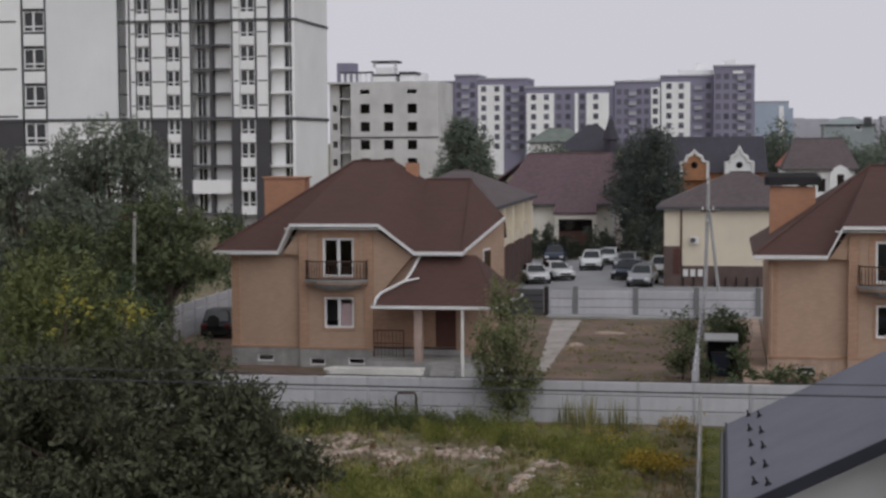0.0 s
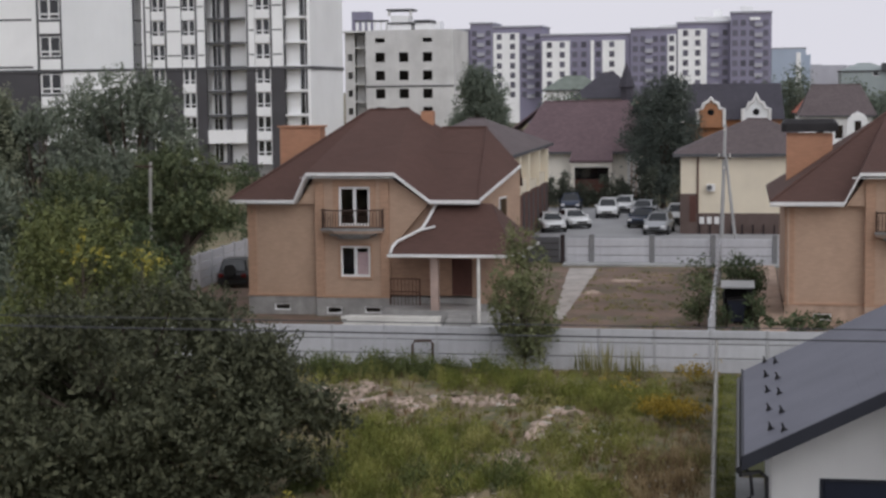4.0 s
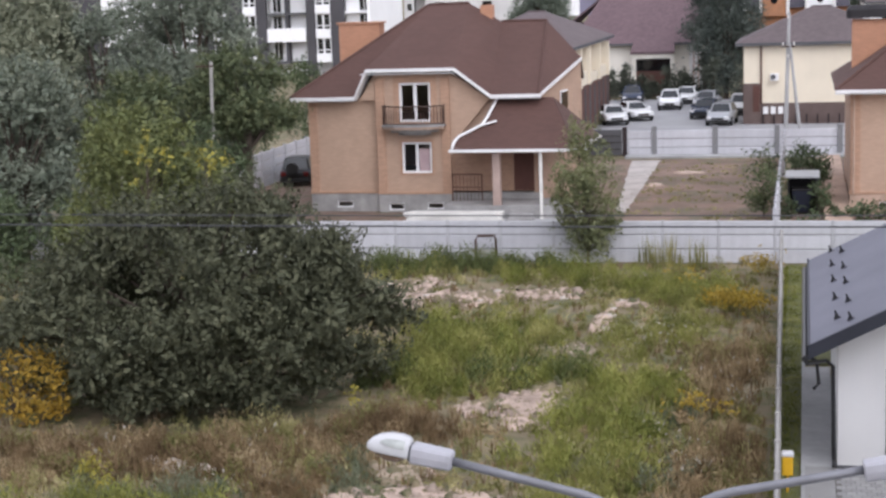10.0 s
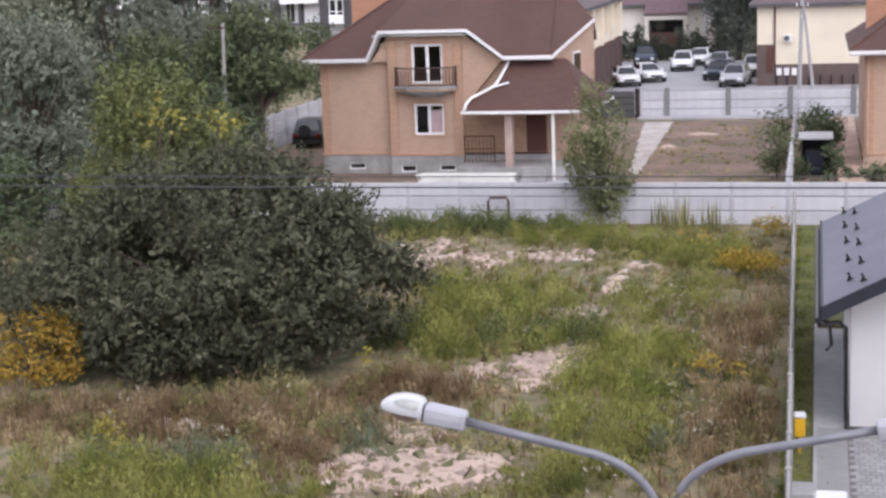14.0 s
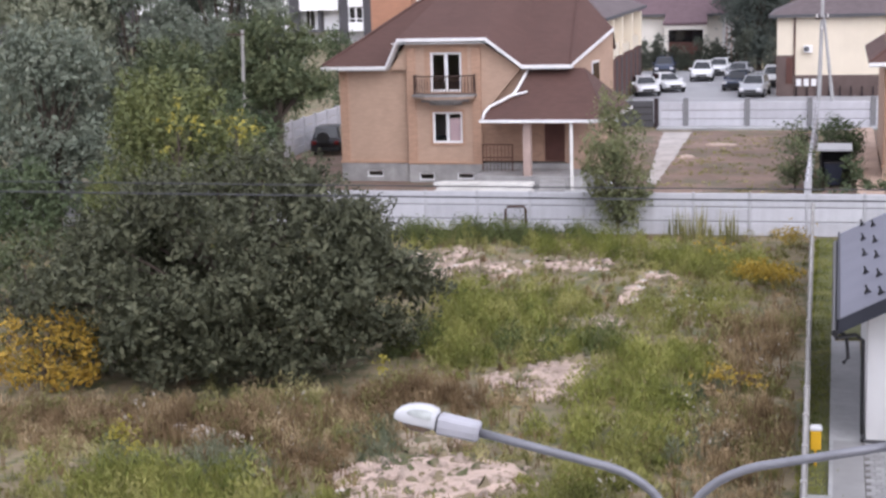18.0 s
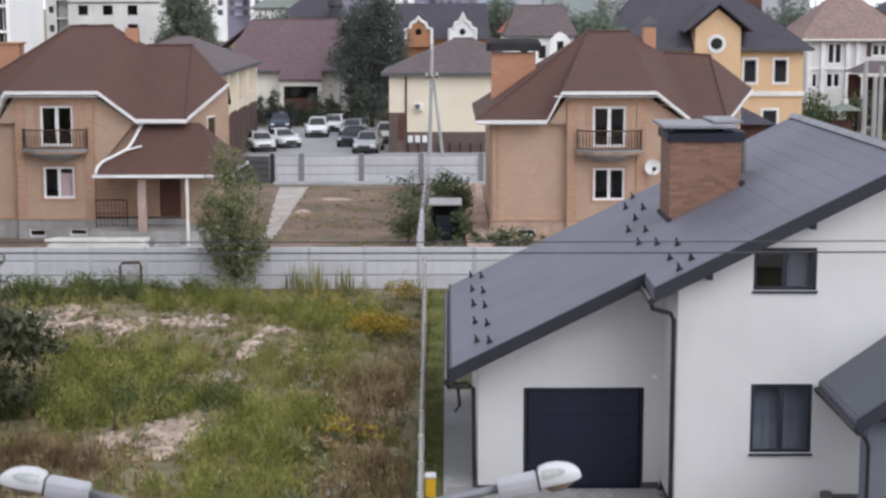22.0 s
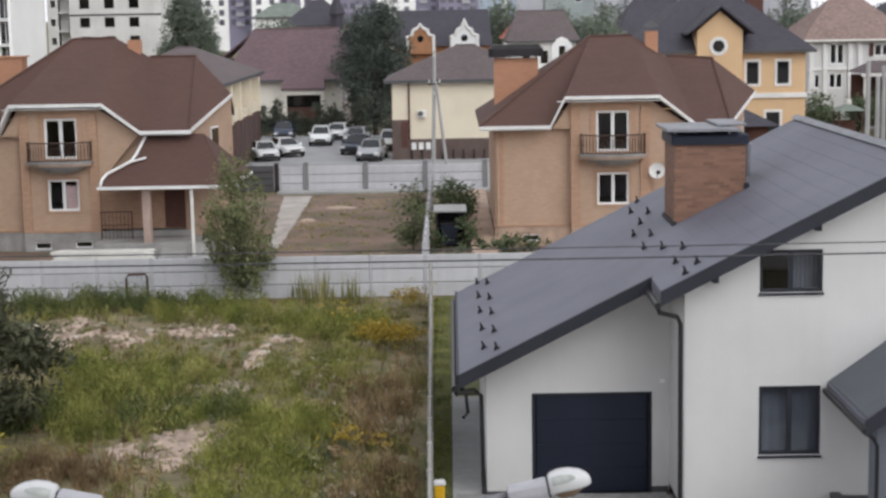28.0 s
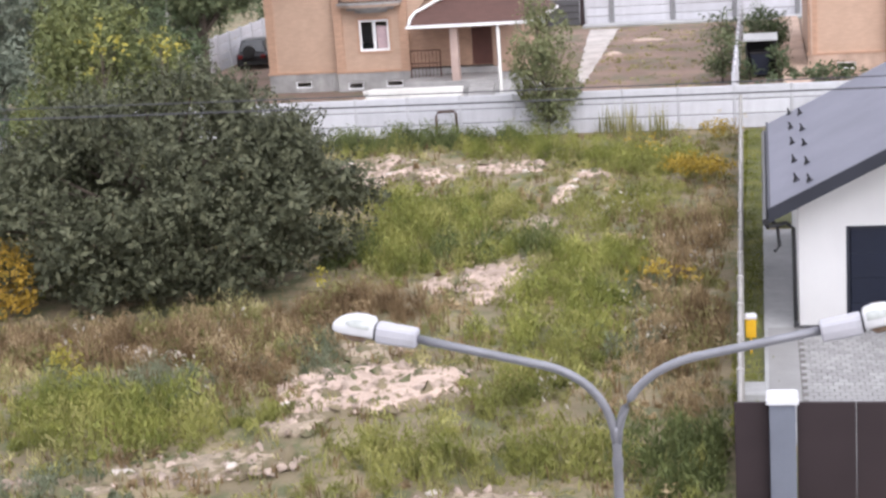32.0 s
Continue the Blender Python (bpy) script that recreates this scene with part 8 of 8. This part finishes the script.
PATCHES = [(-6.75, 39.1, 0.82, 2.1, 0.05), (-8.1, 38.5, 0.42, 0.7, 0.0), (-7.6, 42.6, 0.5, 0.5, 0.2), (-7.9, 30.7, 1.9, 1.7, 0.2), (-9.0, 28.3, 0.6, 0.5, 0.3), (-13.6, 52.9, 1.6, 2.6, 0.0), (-10.8, 52.6, 0.9, 1.3, 0.1), (-8.7, 53.6, 1.2, 1.1, 0.0),
           (-6.15, 49.4, 0.24, 1.5, -0.1), (-5.6, 51.8, 0.6, 0.55, 0.1), (-10.3, 26.3, 1.8, 0.7, 0.16), (-12.6, 25.4, 1.2, 0.4, 0.1), (-4.6, 24.7, 1.2, 0.5, 0.1), (-6.3, 45.4, 0.45, 0.9, 0.0), (-9.1, 34.4, 0.7, 0.7, 0.0), (-8.6, 33.0, 0.6, 0.6, 0.0)]
for q in ((-6.1, 88.0, 0.9, 0.6, 0.0), (-7.5, 82.6, 0.5, 0.5, 0.3)):
    sand_patch(q[0], q[1], q[2], q[3], q[0] * 2.1, q[4])
for i, q in enumerate(PATCHES):
    sand_patch(q[0], q[1], q[2], q[3], i * 3.7, q[4], PALEEARTH if i in (4, 10, 11, 12, 13, 14, 15) else None)


def stone(name, x, y, s, seed, material, label, group):
    r = random.Random(seed)
    g = Geo()
    rings = [(0.0, 0.75), (0.3, 1.0), (0.62, 0.8), (0.8, 0.35)]
    for h, k in rings:
        for i in range(7):
            a = 2 * math.pi * i / 7
            q = s * k * r.uniform(0.75, 1.2)
            g.v.append((math.cos(a) * q, math.sin(a) * q * 0.8, h * s * 0.7 * r.uniform(0.85, 1.15)))
    g.f = [(j * 7 + i, j * 7 + (i + 1) % 7, (j + 1) * 7 + (i + 1) % 7, (j + 1) * 7 + i) for j in range(3) for i in range(7)] + [tuple(range(21, 28)), tuple(range(6, -1, -1))]
    ob = new(name, mesh_of(name, g, material))
    ob.location = (x, y, rise(x, y) - 0.03)
    return tagged(ob, label, "stone", group)


for i in range(60):
    q = PATCHES[[0, 3, 5, 5, 5, 6, 7, 8, 8, 9, 10, 12][i % 12]]
    r = random.Random(500 + i)
    stone("stone", q[0] + r.uniform(-0.9, 0.9) * q[2], q[1] + r.uniform(-0.9, 0.9) * q[3], r.uniform(0.06, 0.2), i, RUBBLE, "lump of pale rubble in the sand", "rubble stones")
def clods(label, n, seed, material, size):
    """Loose lumps of sand and soil over the bare patches."""
    r = np.random.default_rng(seed)
    q = np.array([p[:4] for p in PATCHES])
    wgt = q[:, 2] * q[:, 3]
    i = r.choice(len(q), n, p=wgt / wgt.sum())
    a, k = r.uniform(0, 2 * math.pi, n), np.sqrt(r.uniform(0, 1.3, n))
    x, y = q[i, 0] + np.cos(a) * k * q[i, 2], q[i, 1] + np.sin(a) * k * q[i, 3]
    z = np.array([rise(u, w) for u, w in zip(x, y)]) + 0.02
    s = size * r.gamma(2.0, 0.5, n)[:, None]
    base = np.array([(1, 0, 0), (0, 1, 0), (-1, 0, 0), (0, -1, 0), (0.3, 0.1, 0.75), (-0.3, -0.2, 0.65)])
    v = np.stack([x, y, z], 1)[:, None, :] + s[:, None, :] * (base[None] + r.normal(0, 0.22, (n, 6, 3)))
    f = np.array([(0, 1, 4), (1, 2, 5), (1, 5, 4), (2, 3, 5), (3, 0, 4), (3, 4, 5)])
    faces = (np.arange(n)[:, None, None] * 6 + f[None]).reshape(-1, 3)
    return tagged(new("clods", cloud_mesh("clods", v.reshape(-1, 3), faces, material)), label, "rubble", kind="stuff")


clods("loose pinkish lumps of sand and broken rubble", 2600, 5, CLOD, 0.05)
clods("small dark lumps of soil on the sand", 1800, 6, EARTH, 0.07)
for x, y, s in ((-13.9, 32.9, 0.42), (-13.1, 32.7, 0.34), (-14.5, 33.2, 0.3), (-4.3, 22.7, 0.4), (-3.9, 22.5, 0.3)):
    stone("slab_stone", x, y, s, int(x * 10), RUBBLE, "pale broken slab among the weeds", "broken slabs")


# ---- weeds ----
def bare(x, y):
    """How free of plants the ground is: 1 in the middle of a patch."""
    k = np.zeros_like(x)
    for cx, cy, rx, ry, t in PATCHES:
        u, w = (x - cx) * math.cos(t) + (y - cy) * math.sin(t), -(x - cx) * math.sin(t) + (y - cy) * math.cos(t)
        k = np.maximum(k, 1.15 - np.sqrt((u / rx) ** 2 + (w / ry) ** 2))
    return k


def patchy(x, y, scale, seed):
    return np.array([noise.noise((a * scale + seed, b * scale, seed)) for a, b in zip(x, y)])


def bump_at(x, y, cx, cy, rx, ry):
    return np.exp(-((x - cx) / rx) ** 2 - ((y - cy) / ry) ** 2)


def tufts(name, label, material, n, keep, height, blades, seed, lean=0.5, width=0.016, zone=(-34.0, -0.95, 17.0, 59.4)):
    """Tufts of thin blades scattered over the plot; keep and height are functions of the place."""
    r = np.random.default_rng(seed)
    x, y = r.uniform(zone[0], zone[1], n), zone[2] + (zone[3] - zone[2]) * r.uniform(0, 1, n)
    ok = r.uniform(0, 1, n) < keep(x, y)
    x, y = x[ok], y[ok]
    h = height(x, y) * r.uniform(0.55, 1.25, len(x))
    z = np.array([rise(a, b) for a, b in zip(x, y)]) - 0.05
    m = len(x) * blades
    bx, by, bz, bh = (np.repeat(q, blades) for q in (x, y, z, h))
    bx, by = bx + r.normal(0, 0.08, m), by + r.normal(0, 0.08, m)
    a, tilt, bh = r.uniform(0, 2 * math.pi, m), r.uniform(0.05, lean, m), bh * r.uniform(0.5, 1.1, m)
    dx, dy = np.cos(a) * tilt * bh, np.sin(a) * tilt * bh
    wa = r.uniform(0, math.pi, m)
    w = width * r.uniform(0.6, 1.5, m)
    wx, wy = np.cos(wa) * w, np.sin(wa) * w
    mid = 0.55
    v = np.stack([np.stack([bx - wx, by - wy, bz], 1), np.stack([bx + wx, by + wy, bz], 1), np.stack([bx + dx * 0.35 + wx * 1.3, by + dy * 0.35 + wy * 1.3, bz + bh * mid], 1), np.stack([bx + dx * 0.35 - wx * 1.3, by + dy * 0.35 - wy * 1.3, bz + bh * mid], 1), np.stack([bx + dx, by + dy, bz + bh], 1)], 1).reshape(-1, 3)
    k = np.arange(m)[:, None] * 5
    f = np.concatenate([k + (0, 1, 2), k + (0, 2, 3), k + (3, 2, 4)])
    ob = new(name, cloud_mesh(name, v, f, material))
    return tagged(ob, label, "weeds", kind="stuff")


clip01 = lambda q: np.clip(q, 0, 1)


def mounds(name, label, material, n, keep, height, per, leaf, seed, flat=1.0, upright=0.0, slim=0.36, zone=(-34.0, -0.95, 17.0, 59.4), spots=None):
    """Bushy weeds: small domes of leaves, close together where keep allows."""
    r = np.random.default_rng(seed)
    if spots:
        q = np.repeat(np.array(spots), n, 0)
        x, y = q[:, 0] + r.normal(0, 0.45, len(q)), q[:, 1] + r.normal(0, 0.5, len(q))
        x, y = np.minimum(x, -0.95), np.minimum(y, 59.2)
    else:
        x, y = r.uniform(zone[0], zone[1], n), r.uniform(zone[2], zone[3], n)
    ok = r.uniform(0, 1, len(x)) < keep(x, y)
    x, y = x[ok], y[ok]
    h = height(x, y) * r.uniform(0.5, 1.35, len(x)) * (1 - 0.75 * clip01(1.6 * bare(x, y + 1.2)))
    w = h * flat * r.uniform(0.5, 0.9, len(x))
    z = np.array([rise(a, b) for a, b in zip(x, y)]) - 0.06
    m = len(x) * per
    d = r.normal(0, 1, (m, 3))
    d[:, 2] = np.abs(d[:, 2])
    d /= np.linalg.norm(d, axis=1, keepdims=True)
    d *= r.uniform(0.35, 1.1, (m, 1)) ** 0.7
    c = np.stack([np.repeat(q, per) for q in (x, y, z)], 1) + d * np.stack([np.repeat(q, per) for q in (w, w, h)], 1)
    s = leaf * r.uniform(0.5, 1.5, (m, 1))
    face = d + (0, 0, 0.25) + r.normal(0, 0.5, (m, 3))
    face /= np.linalg.norm(face, axis=1, keepdims=True)
    axis = np.cross(face, r.normal(0, 1, (m, 3)))
    axis[:, 2] = np.abs(axis[:, 2]) + upright
    axis /= np.linalg.norm(axis, axis=1, keepdims=True) + 1e-9
    e = np.cross(axis, face)
    v = np.stack([c - axis * s, c + e * s * slim, c + axis * s * 1.2, c - e * s * slim], 1).reshape(-1, 3)
    k = np.arange(m)[:, None] * 4
    return tagged(new(name, cloud_mesh(name, v, np.concatenate([k + (0, 1, 2), k + (0, 2, 3)]), material)), label, "weeds", kind="stuff")




def hummocks(x, y, cell, seed, bare_share=0.25):
    """Rounded swells of growth: 1 on the crest of a clump of plants, 0 in the gaps between."""
    r = np.random.default_rng(seed)
    nx, ny = int(36 / cell) + 3, int(46 / cell) + 3
    px, py = r.uniform(0.1, 0.9, (nx, ny)), r.uniform(0.1, 0.9, (nx, ny))
    size, crest = r.uniform(0.38, 0.7, (nx, ny)) * cell, r.uniform(0.45, 1.0, (nx, ny)) * (r.uniform(0, 1, (nx, ny)) > bare_share)
    i, j = ((x + 35) / cell).astype(int), ((y - 15) / cell).astype(int)
    best = np.zeros_like(x)
    for di in (-1, 0, 1):
        for dj in (-1, 0, 1):
            a, b = np.clip(i + di, 0, nx - 1), np.clip(j + dj, 0, ny - 1)
            cx, cy = (a + px[a, b]) * cell - 35, (b + py[a, b]) * cell + 15
            best = np.maximum(best, crest[a, b] * np.exp(-((x - cx) ** 2 + (y - cy) ** 2) / size[a, b] ** 2))
    return best


swell = lambda x, y: clip01(0.75 * hummocks(x, y, 2.2, 3) + 0.5 * hummocks(x, y, 0.9, 8, 0.4))
dryness = lambda x, y: clip01(0.9 * bump_at(x, y, -2.0, 42.4, 1.2, 4.2) + 0.75 * bump_at(x, y, -1.8, 33.2, 1.1, 4.0) + 1.1 * bump_at(x, y, -9.6, 36.3, 1.7, 1.3) + 1.3 * bump_at(x, y, -15.0, 33.3, 5.0, 1.4) + 0.7 * bump_at(x, y, -10.7, 30.6, 1.1, 0.9) + 0.6 * bump_at(x, y, -10.1, 26.0, 1.5, 0.8))
lush = lambda x, y: clip01(1.2 * bump_at(x, y, -9.2, 44.5, 2.3, 4.2) + 0.9 * bump_at(x, y, -10.0, 41.0, 1.0, 2.0) + 1.0 * bump_at(x, y, -7.3, 41.4, 0.9, 1.0) + 1.2 * bump_at(x, y, -4.3, 39.2, 1.5, 3.0) + 1.0 * bump_at(x, y, -4.6, 33.2, 1.6, 2.4) + 1.2 * bump_at(x, y, -14.1, 57.2, 2.3, 1.5) + 0.8 * bump_at(x, y, -10.1, 56.8, 1.8, 1.1) + 1.3 * bump_at(x, y, -3.8, 53.8, 2.0, 2.3) + 1.2 * bump_at(x, y, -12.6, 28.7, 3.0, 1.8) + 0.8 * bump_at(x, y, -6.0, 25.8, 3.0, 1.0) + 0.9 * bump_at(x, y, -1.4, 25.6, 0.7, 1.2) + 0.5 * bump_at(x, y, -4.3, 29.1, 1.4, 2.2) + 0.4 * bump_at(x, y, -14, 22, 6, 3))
underbush = lambda x, y: 1 - 0.95 * clip01(1.7 * bump_at(x, y, -15.3, 39.1, 4.7, 3.5))
cover = lambda x, y: clip01(0.8 + 0.9 * patchy(x, y, 0.6, 4) + 0.25 * lush(x, y)) * (1 - clip01(2.2 * bare(x, y) - 0.2)) * underbush(x, y)
standing = lambda x, y: 0.25 + 1.15 * swell(x, y)
mounds("low_weeds", "low dull green weeds close to the ground", MIXED, 7000, lambda x, y: cover(x, y) * clip01(0.75 - 0.4 * dryness(x, y)), lambda x, y: np.full_like(x, 0.13), 16, 0.055, 30, 2.2, 0.1, 0.34)
mounds("green_weeds", "bushy green weeds on the waste plot", GRASS, 15000, lambda x, y: cover(x, y) * clip01(0.75 * lush(x, y) - 0.5 * dryness(x, y) + 0.25 * patchy(x, y, 0.4, 9)) * clip01(0.2 + swell(x, y)), lambda x, y: (0.28 + 0.3 * lush(x, y)) * standing(x, y), 90, 0.06, 31, 0.9, 0.7, 0.26)
mounds("grey_green_weeds", "mixed grey-green weeds on the waste plot", MIXED, 9000, lambda x, y: cover(x, y) * clip01(0.55 - 0.35 * dryness(x, y) - 0.3 * lush(x, y)) * clip01(0.15 + swell(x, y)), lambda x, y: 0.5 * standing(x, y), 60, 0.062, 32, 0.9, 0.6, 0.28)
mounds("tall_weeds", "tall soft yellow-green weeds in loose clumps", GRASS, 3200, lambda x, y: (1 - clip01(2.5 * bare(x, y))) * underbush(x, y) * clip01(1.2 * lush(x, y) - 0.5 * dryness(x, y) - 0.45 + 0.9 * patchy(x, y, 0.5, 21)) * clip01(1.3 * swell(x, y)), lambda x, y: (0.5 + 0.35 * lush(x, y)) * (0.5 + 0.7 * swell(x, y)), 420, 0.062, 41, 0.75, 1.3, 0.17)
mounds("tall_dry_weeds", "tall dry reddish weeds in loose clumps", DRY, 2000, lambda x, y: (x < -8) * (1 - clip01(2.5 * bare(x, y))) * clip01(dryness(x, y) + 0.4 * patchy(x, y, 0.5, 27)) * underbush(x, y) * clip01(0.1 + swell(x, y)), lambda x, y: (0.45 + 0.4 * dryness(x, y)) * (0.5 + 0.8 * swell(x, y)), 200, 0.08, 42, 0.65, 1.8, 0.14)
mounds("tall_tan_weeds", "tall tan weeds in loose clumps", TAN, 2000, lambda x, y: (x >= -8) * (1 - clip01(2.5 * bare(x, y))) * clip01(dryness(x, y) + 0.4 * patchy(x, y, 0.5, 27)) * clip01(0.1 + swell(x, y)), lambda x, y: (0.4 + 0.35 * dryness(x, y)) * (0.5 + 0.8 * swell(x, y)), 200, 0.08, 42, 0.65, 1.8, 0.14)
mounds("dry_weeds", "dry brown bushy weeds on the waste plot", DRY, 13000, lambda x, y: (x < -8) * cover(x, y) * clip01(0.05 + dryness(x, y)) * clip01(0.25 + swell(x, y)), lambda x, y: (0.3 + 0.35 * dryness(x, y)) * standing(x, y), 64, 0.055, 33, 0.9)
mounds("tan_weeds", "dry tan bushy weeds beside the fence", TAN, 13000, lambda x, y: (x >= -8) * cover(x, y) * clip01(0.05 + dryness(x, y)) * clip01(0.25 + swell(x, y)), lambda x, y: (0.3 + 0.3 * dryness(x, y)) * standing(x, y), 64, 0.055, 33, 0.9)
always = lambda x, y: np.ones_like(x)
GREEN_SPOTS = [(-9.8, 55.6), (-8.2, 56.6), (-7.3, 55.2), (-5.2, 54.3), (-4.5, 53.2), (-3.4, 53.6), (-2.9, 54.6), (-10.9, 47.2), (-9.8, 46.2), (-8.6, 46.8), (-8.2, 44.4), (-10.4, 43.8), (-9.2, 42.9), (-10.6, 41.2), (-9.6, 40.2), (-7.4, 41.3), (-6.8, 41.7), (-4.9, 40.6), (-4.0, 41.2), (-3.6, 39.4), (-4.6, 38.2), (-5.2, 36.9), (-3.9, 36.6), (-5.4, 33.8), (-4.4, 34.4), (-13.4, 28.6), (-11.9, 28.9), (-14.8, 29.0), (-12.6, 27.6)]
PALE_SPOTS = [(-7.25, 26.4), (-6.4, 26.9), (-5.6, 26.3), (-4.7, 26.6), (-3.9, 27.3), (-3.1, 26.7), (-14.2, 27.8), (-10.8, 28.4), (-4.7, 29.4), (-5.0, 31.0), (-4.0, 52.3), (-3.0, 52.6), (-4.6, 55.0), (-6.4, 54.6), (-8.9, 48.6), (-11.4, 48.2), (-5.4, 46.6), (-4.6, 44.6), (-4.2, 47.2), (-3.4, 46.2), (-3.2, 48.6)]
DARK_SPOTS = [(-15.4, 57.7), (-14.6, 57.4), (-13.8, 57.8), (-13.1, 57.5), (-12.3, 58.3), (-10.9, 58.2), (-11.4, 57.4), (-9.2, 58.3), (-1.3, 25.6), (-1.9, 26.2), (-1.0, 26.8), (-11.2, 40.6), (-6.5, 42.1), (-7.9, 41.5)]
DRY_SPOTS = [(-15.7, 33.3), (-14.6, 33.6), (-13.6, 33.5), (-12.4, 33.9), (-16.5, 33.6), (-17.6, 33.3), (-11.3, 35.4), (-10.3, 36.2), (-9.4, 36.8), (-8.7, 36.0), (-2.1, 44.5), (-1.7, 42.0), (-2.6, 41.0), (-1.8, 46.0), (-1.6, 36.2), (-2.2, 34.4), (-1.5, 29.2), (-2.2, 31.4), (-18.8, 33.8), (-10.6, 30.8)]
mounds("weed_clumps", "rounded clumps of fresh green weeds", LUSH, 9, always, lambda x, y: np.full_like(x, 0.85), 220, 0.065, 51, 0.75, 1.0, 0.2, spots=GREEN_SPOTS)
mounds("dark_weed_clumps", "dense dark green weeds along the fences", DARKWEED, 12, always, lambda x, y: np.full_like(x, 0.82), 220, 0.065, 56, 0.7, 1.0, 0.24, spots=DARK_SPOTS)
mounds("pale_weed_clumps", "rounded clumps of yellowish green weeds", GRASS, 10, always, lambda x, y: np.full_like(x, 0.72), 190, 0.055, 52, 0.75, 1.0, 0.2, spots=PALE_SPOTS)
mounds("dry_weed_clumps", "rounded clumps of dry reddish-brown weeds", DRY, 10, lambda x, y: 1.0 * (x < -8), lambda x, y: np.full_like(x, 0.62), 180, 0.055, 53, 0.65, 1.4, 0.16, spots=DRY_SPOTS)
mounds("tan_weed_clumps", "rounded clumps of tan seeding weeds", TAN, 10, lambda x, y: 1.0 * (x >= -8), lambda x, y: np.full_like(x, 0.7), 180, 0.055, 54, 0.65, 1.4, 0.16, spots=DRY_SPOTS)
mounds("grey_weed_clumps", "dull blue-green weeds between the dry ones", GREYWEED, 10, always, lambda x, y: np.full_like(x, 0.5), 150, 0.055, 55, 0.8, 1.0, 0.22, spots=[(-13.6, 30.6), (-12.8, 30.9), (-12.2, 30.4), (-14.9, 30.2), (-10.0, 31.8), (-9.9, 33.2), (-12.6, 25.0), (-13.2, 24.6), (-11.9, 24.8), (-3.2, 33.6), (-2.7, 37.6)])
BAND = [(-19.4, 33.6), (-18.2, 33.9), (-17.1, 34.0), (-16.2, 34.1), (-15.1, 34.3), (-14.0, 34.5), (-12.9, 34.5), (-11.9, 34.3), (-10.9, 34.0), (-18.9, 32.4), (-17.4, 32.0), (-16.0, 32.4), (-14.5, 32.9), (-13.1, 33.1), (-11.8, 32.6), (-10.4, 32.9), (-16.8, 31.0), (-18.6, 30.6), (-9.6, 34.8)]
mounds("pale_plumes", "pale tan grass plumes among the dry weeds", TAN, 7, always, lambda x, y: np.full_like(x, 0.62), 210, 0.05, 58, 0.7, 1.0, 0.2, spots=BAND[::2])
mounds("olive_weed_clumps", "olive green weeds among the dry ones", MIXED, 7, always, lambda x, y: np.full_like(x, 0.55), 170, 0.055, 59, 0.9, 0.8, 0.24, spots=BAND[1::2] + [(-12.3, 35.6), (-10.6, 36.9), (-13.4, 36.0), (-2.0, 38.6), (-2.6, 43.6), (-1.5, 45.0), (-2.2, 35.6), (-1.3, 32.6)])
mounds("seed_heads", "pale whitish seed heads on the dry weeds", SEEDHEAD, 12, always, lambda x, y: np.full_like(x, 0.75), 5, 0.05, 57, 0.8, 0.3, 0.5, spots=[(-2.0, 43.0), (-2.4, 41.2), (-1.7, 39.8), (-3.4, 46.6), (-4.4, 46.0), (-3.0, 35.0), (-2.3, 33.2), (-11.6, 31.3), (-4.4, 30.6), (-12.0, 34.2), (-15.4, 33.2)])
tufts("grass_stalks", "thin grass stalks between the weeds", MIXED, 17000, lambda x, y: cover(x, y) * clip01(0.3 + 0.4 * lush(x, y)), lambda x, y: 0.25 + 0.3 * lush(x, y), 5, 37, 0.6, 0.012)
tufts("dry_stalks", "dry pale grass stalks on the waste plot", DRY, 26000, lambda x, y: cover(x, y) * clip01(0.1 + dryness(x, y)), lambda x, y: 0.35 + 0.35 * dryness(x, y), 5, 38, 0.5, 0.011)
tufts("lawn_grass", "short rough grass beside the fence", LUSH, 5000, lambda x, y: np.full_like(x, 0.8), lambda x, y: np.full_like(x, 0.12), 6, 34, 0.8, 0.012, (-0.6, -0.1, 27.5, 59.2))
tufts("yard_weeds", "sparse weeds on the bare yard soil", MIXED, 5000, lambda x, y: clip01(0.3 + patchy(x, y, 0.5, 6)) * 0.5, lambda x, y: np.full_like(x, 0.16), 5, 35, 0.9, 0.02, (-8.0, -1.4, 61.5, 94))
tufts("verge_weeds", "tall pale seed stalks along the rear fence", MIXED, 200, lambda x, y: np.full_like(x, 0.4), lambda x, y: np.full_like(x, 1.3), 2, 36, 0.15, 0.014, (-6, -3.4, 58.4, 59.4))


def flowers(label, spots, material, seed, leaf=0.045):
    r = np.random.default_rng(seed)
    c = np.concatenate([np.array((x, y, rise(x, y) + z)) + r.normal(0, 1, (k, 3)) * (w, w * 1.2, 0.13) for x, y, z, w, k in spots])
    v, f = leaves(c, leaf, 0.05, 5)
    return tagged(new("wild_flowers", cloud_mesh("wild_flowers", v, f, material)), label, "flowers", kind="stuff")


flowers("golden yellow wild flowers by the rear fence", [(-2.3, 50.3, 0.6, 0.42, 300), (-1.5, 50.0, 0.55, 0.3, 130), (-3.7, 53.4, 0.85, 0.5, 24), (-1.5, 57.0, 0.6, 0.36, 120), (-2.6, 37.2, 0.6, 0.25, 40), (-1.8, 36.9, 0.6, 0.2, 16)], ORANGELEAF, 71)
flowers("small bright yellow flower heads in the dry grass", [(-15.1, 31.2, 0.5, 0.12, 34), (-14.4, 30.4, 0.45, 0.12, 30), (-10.9, 37.3, 0.6, 0.1, 14)], YELLOWLEAF, 72)
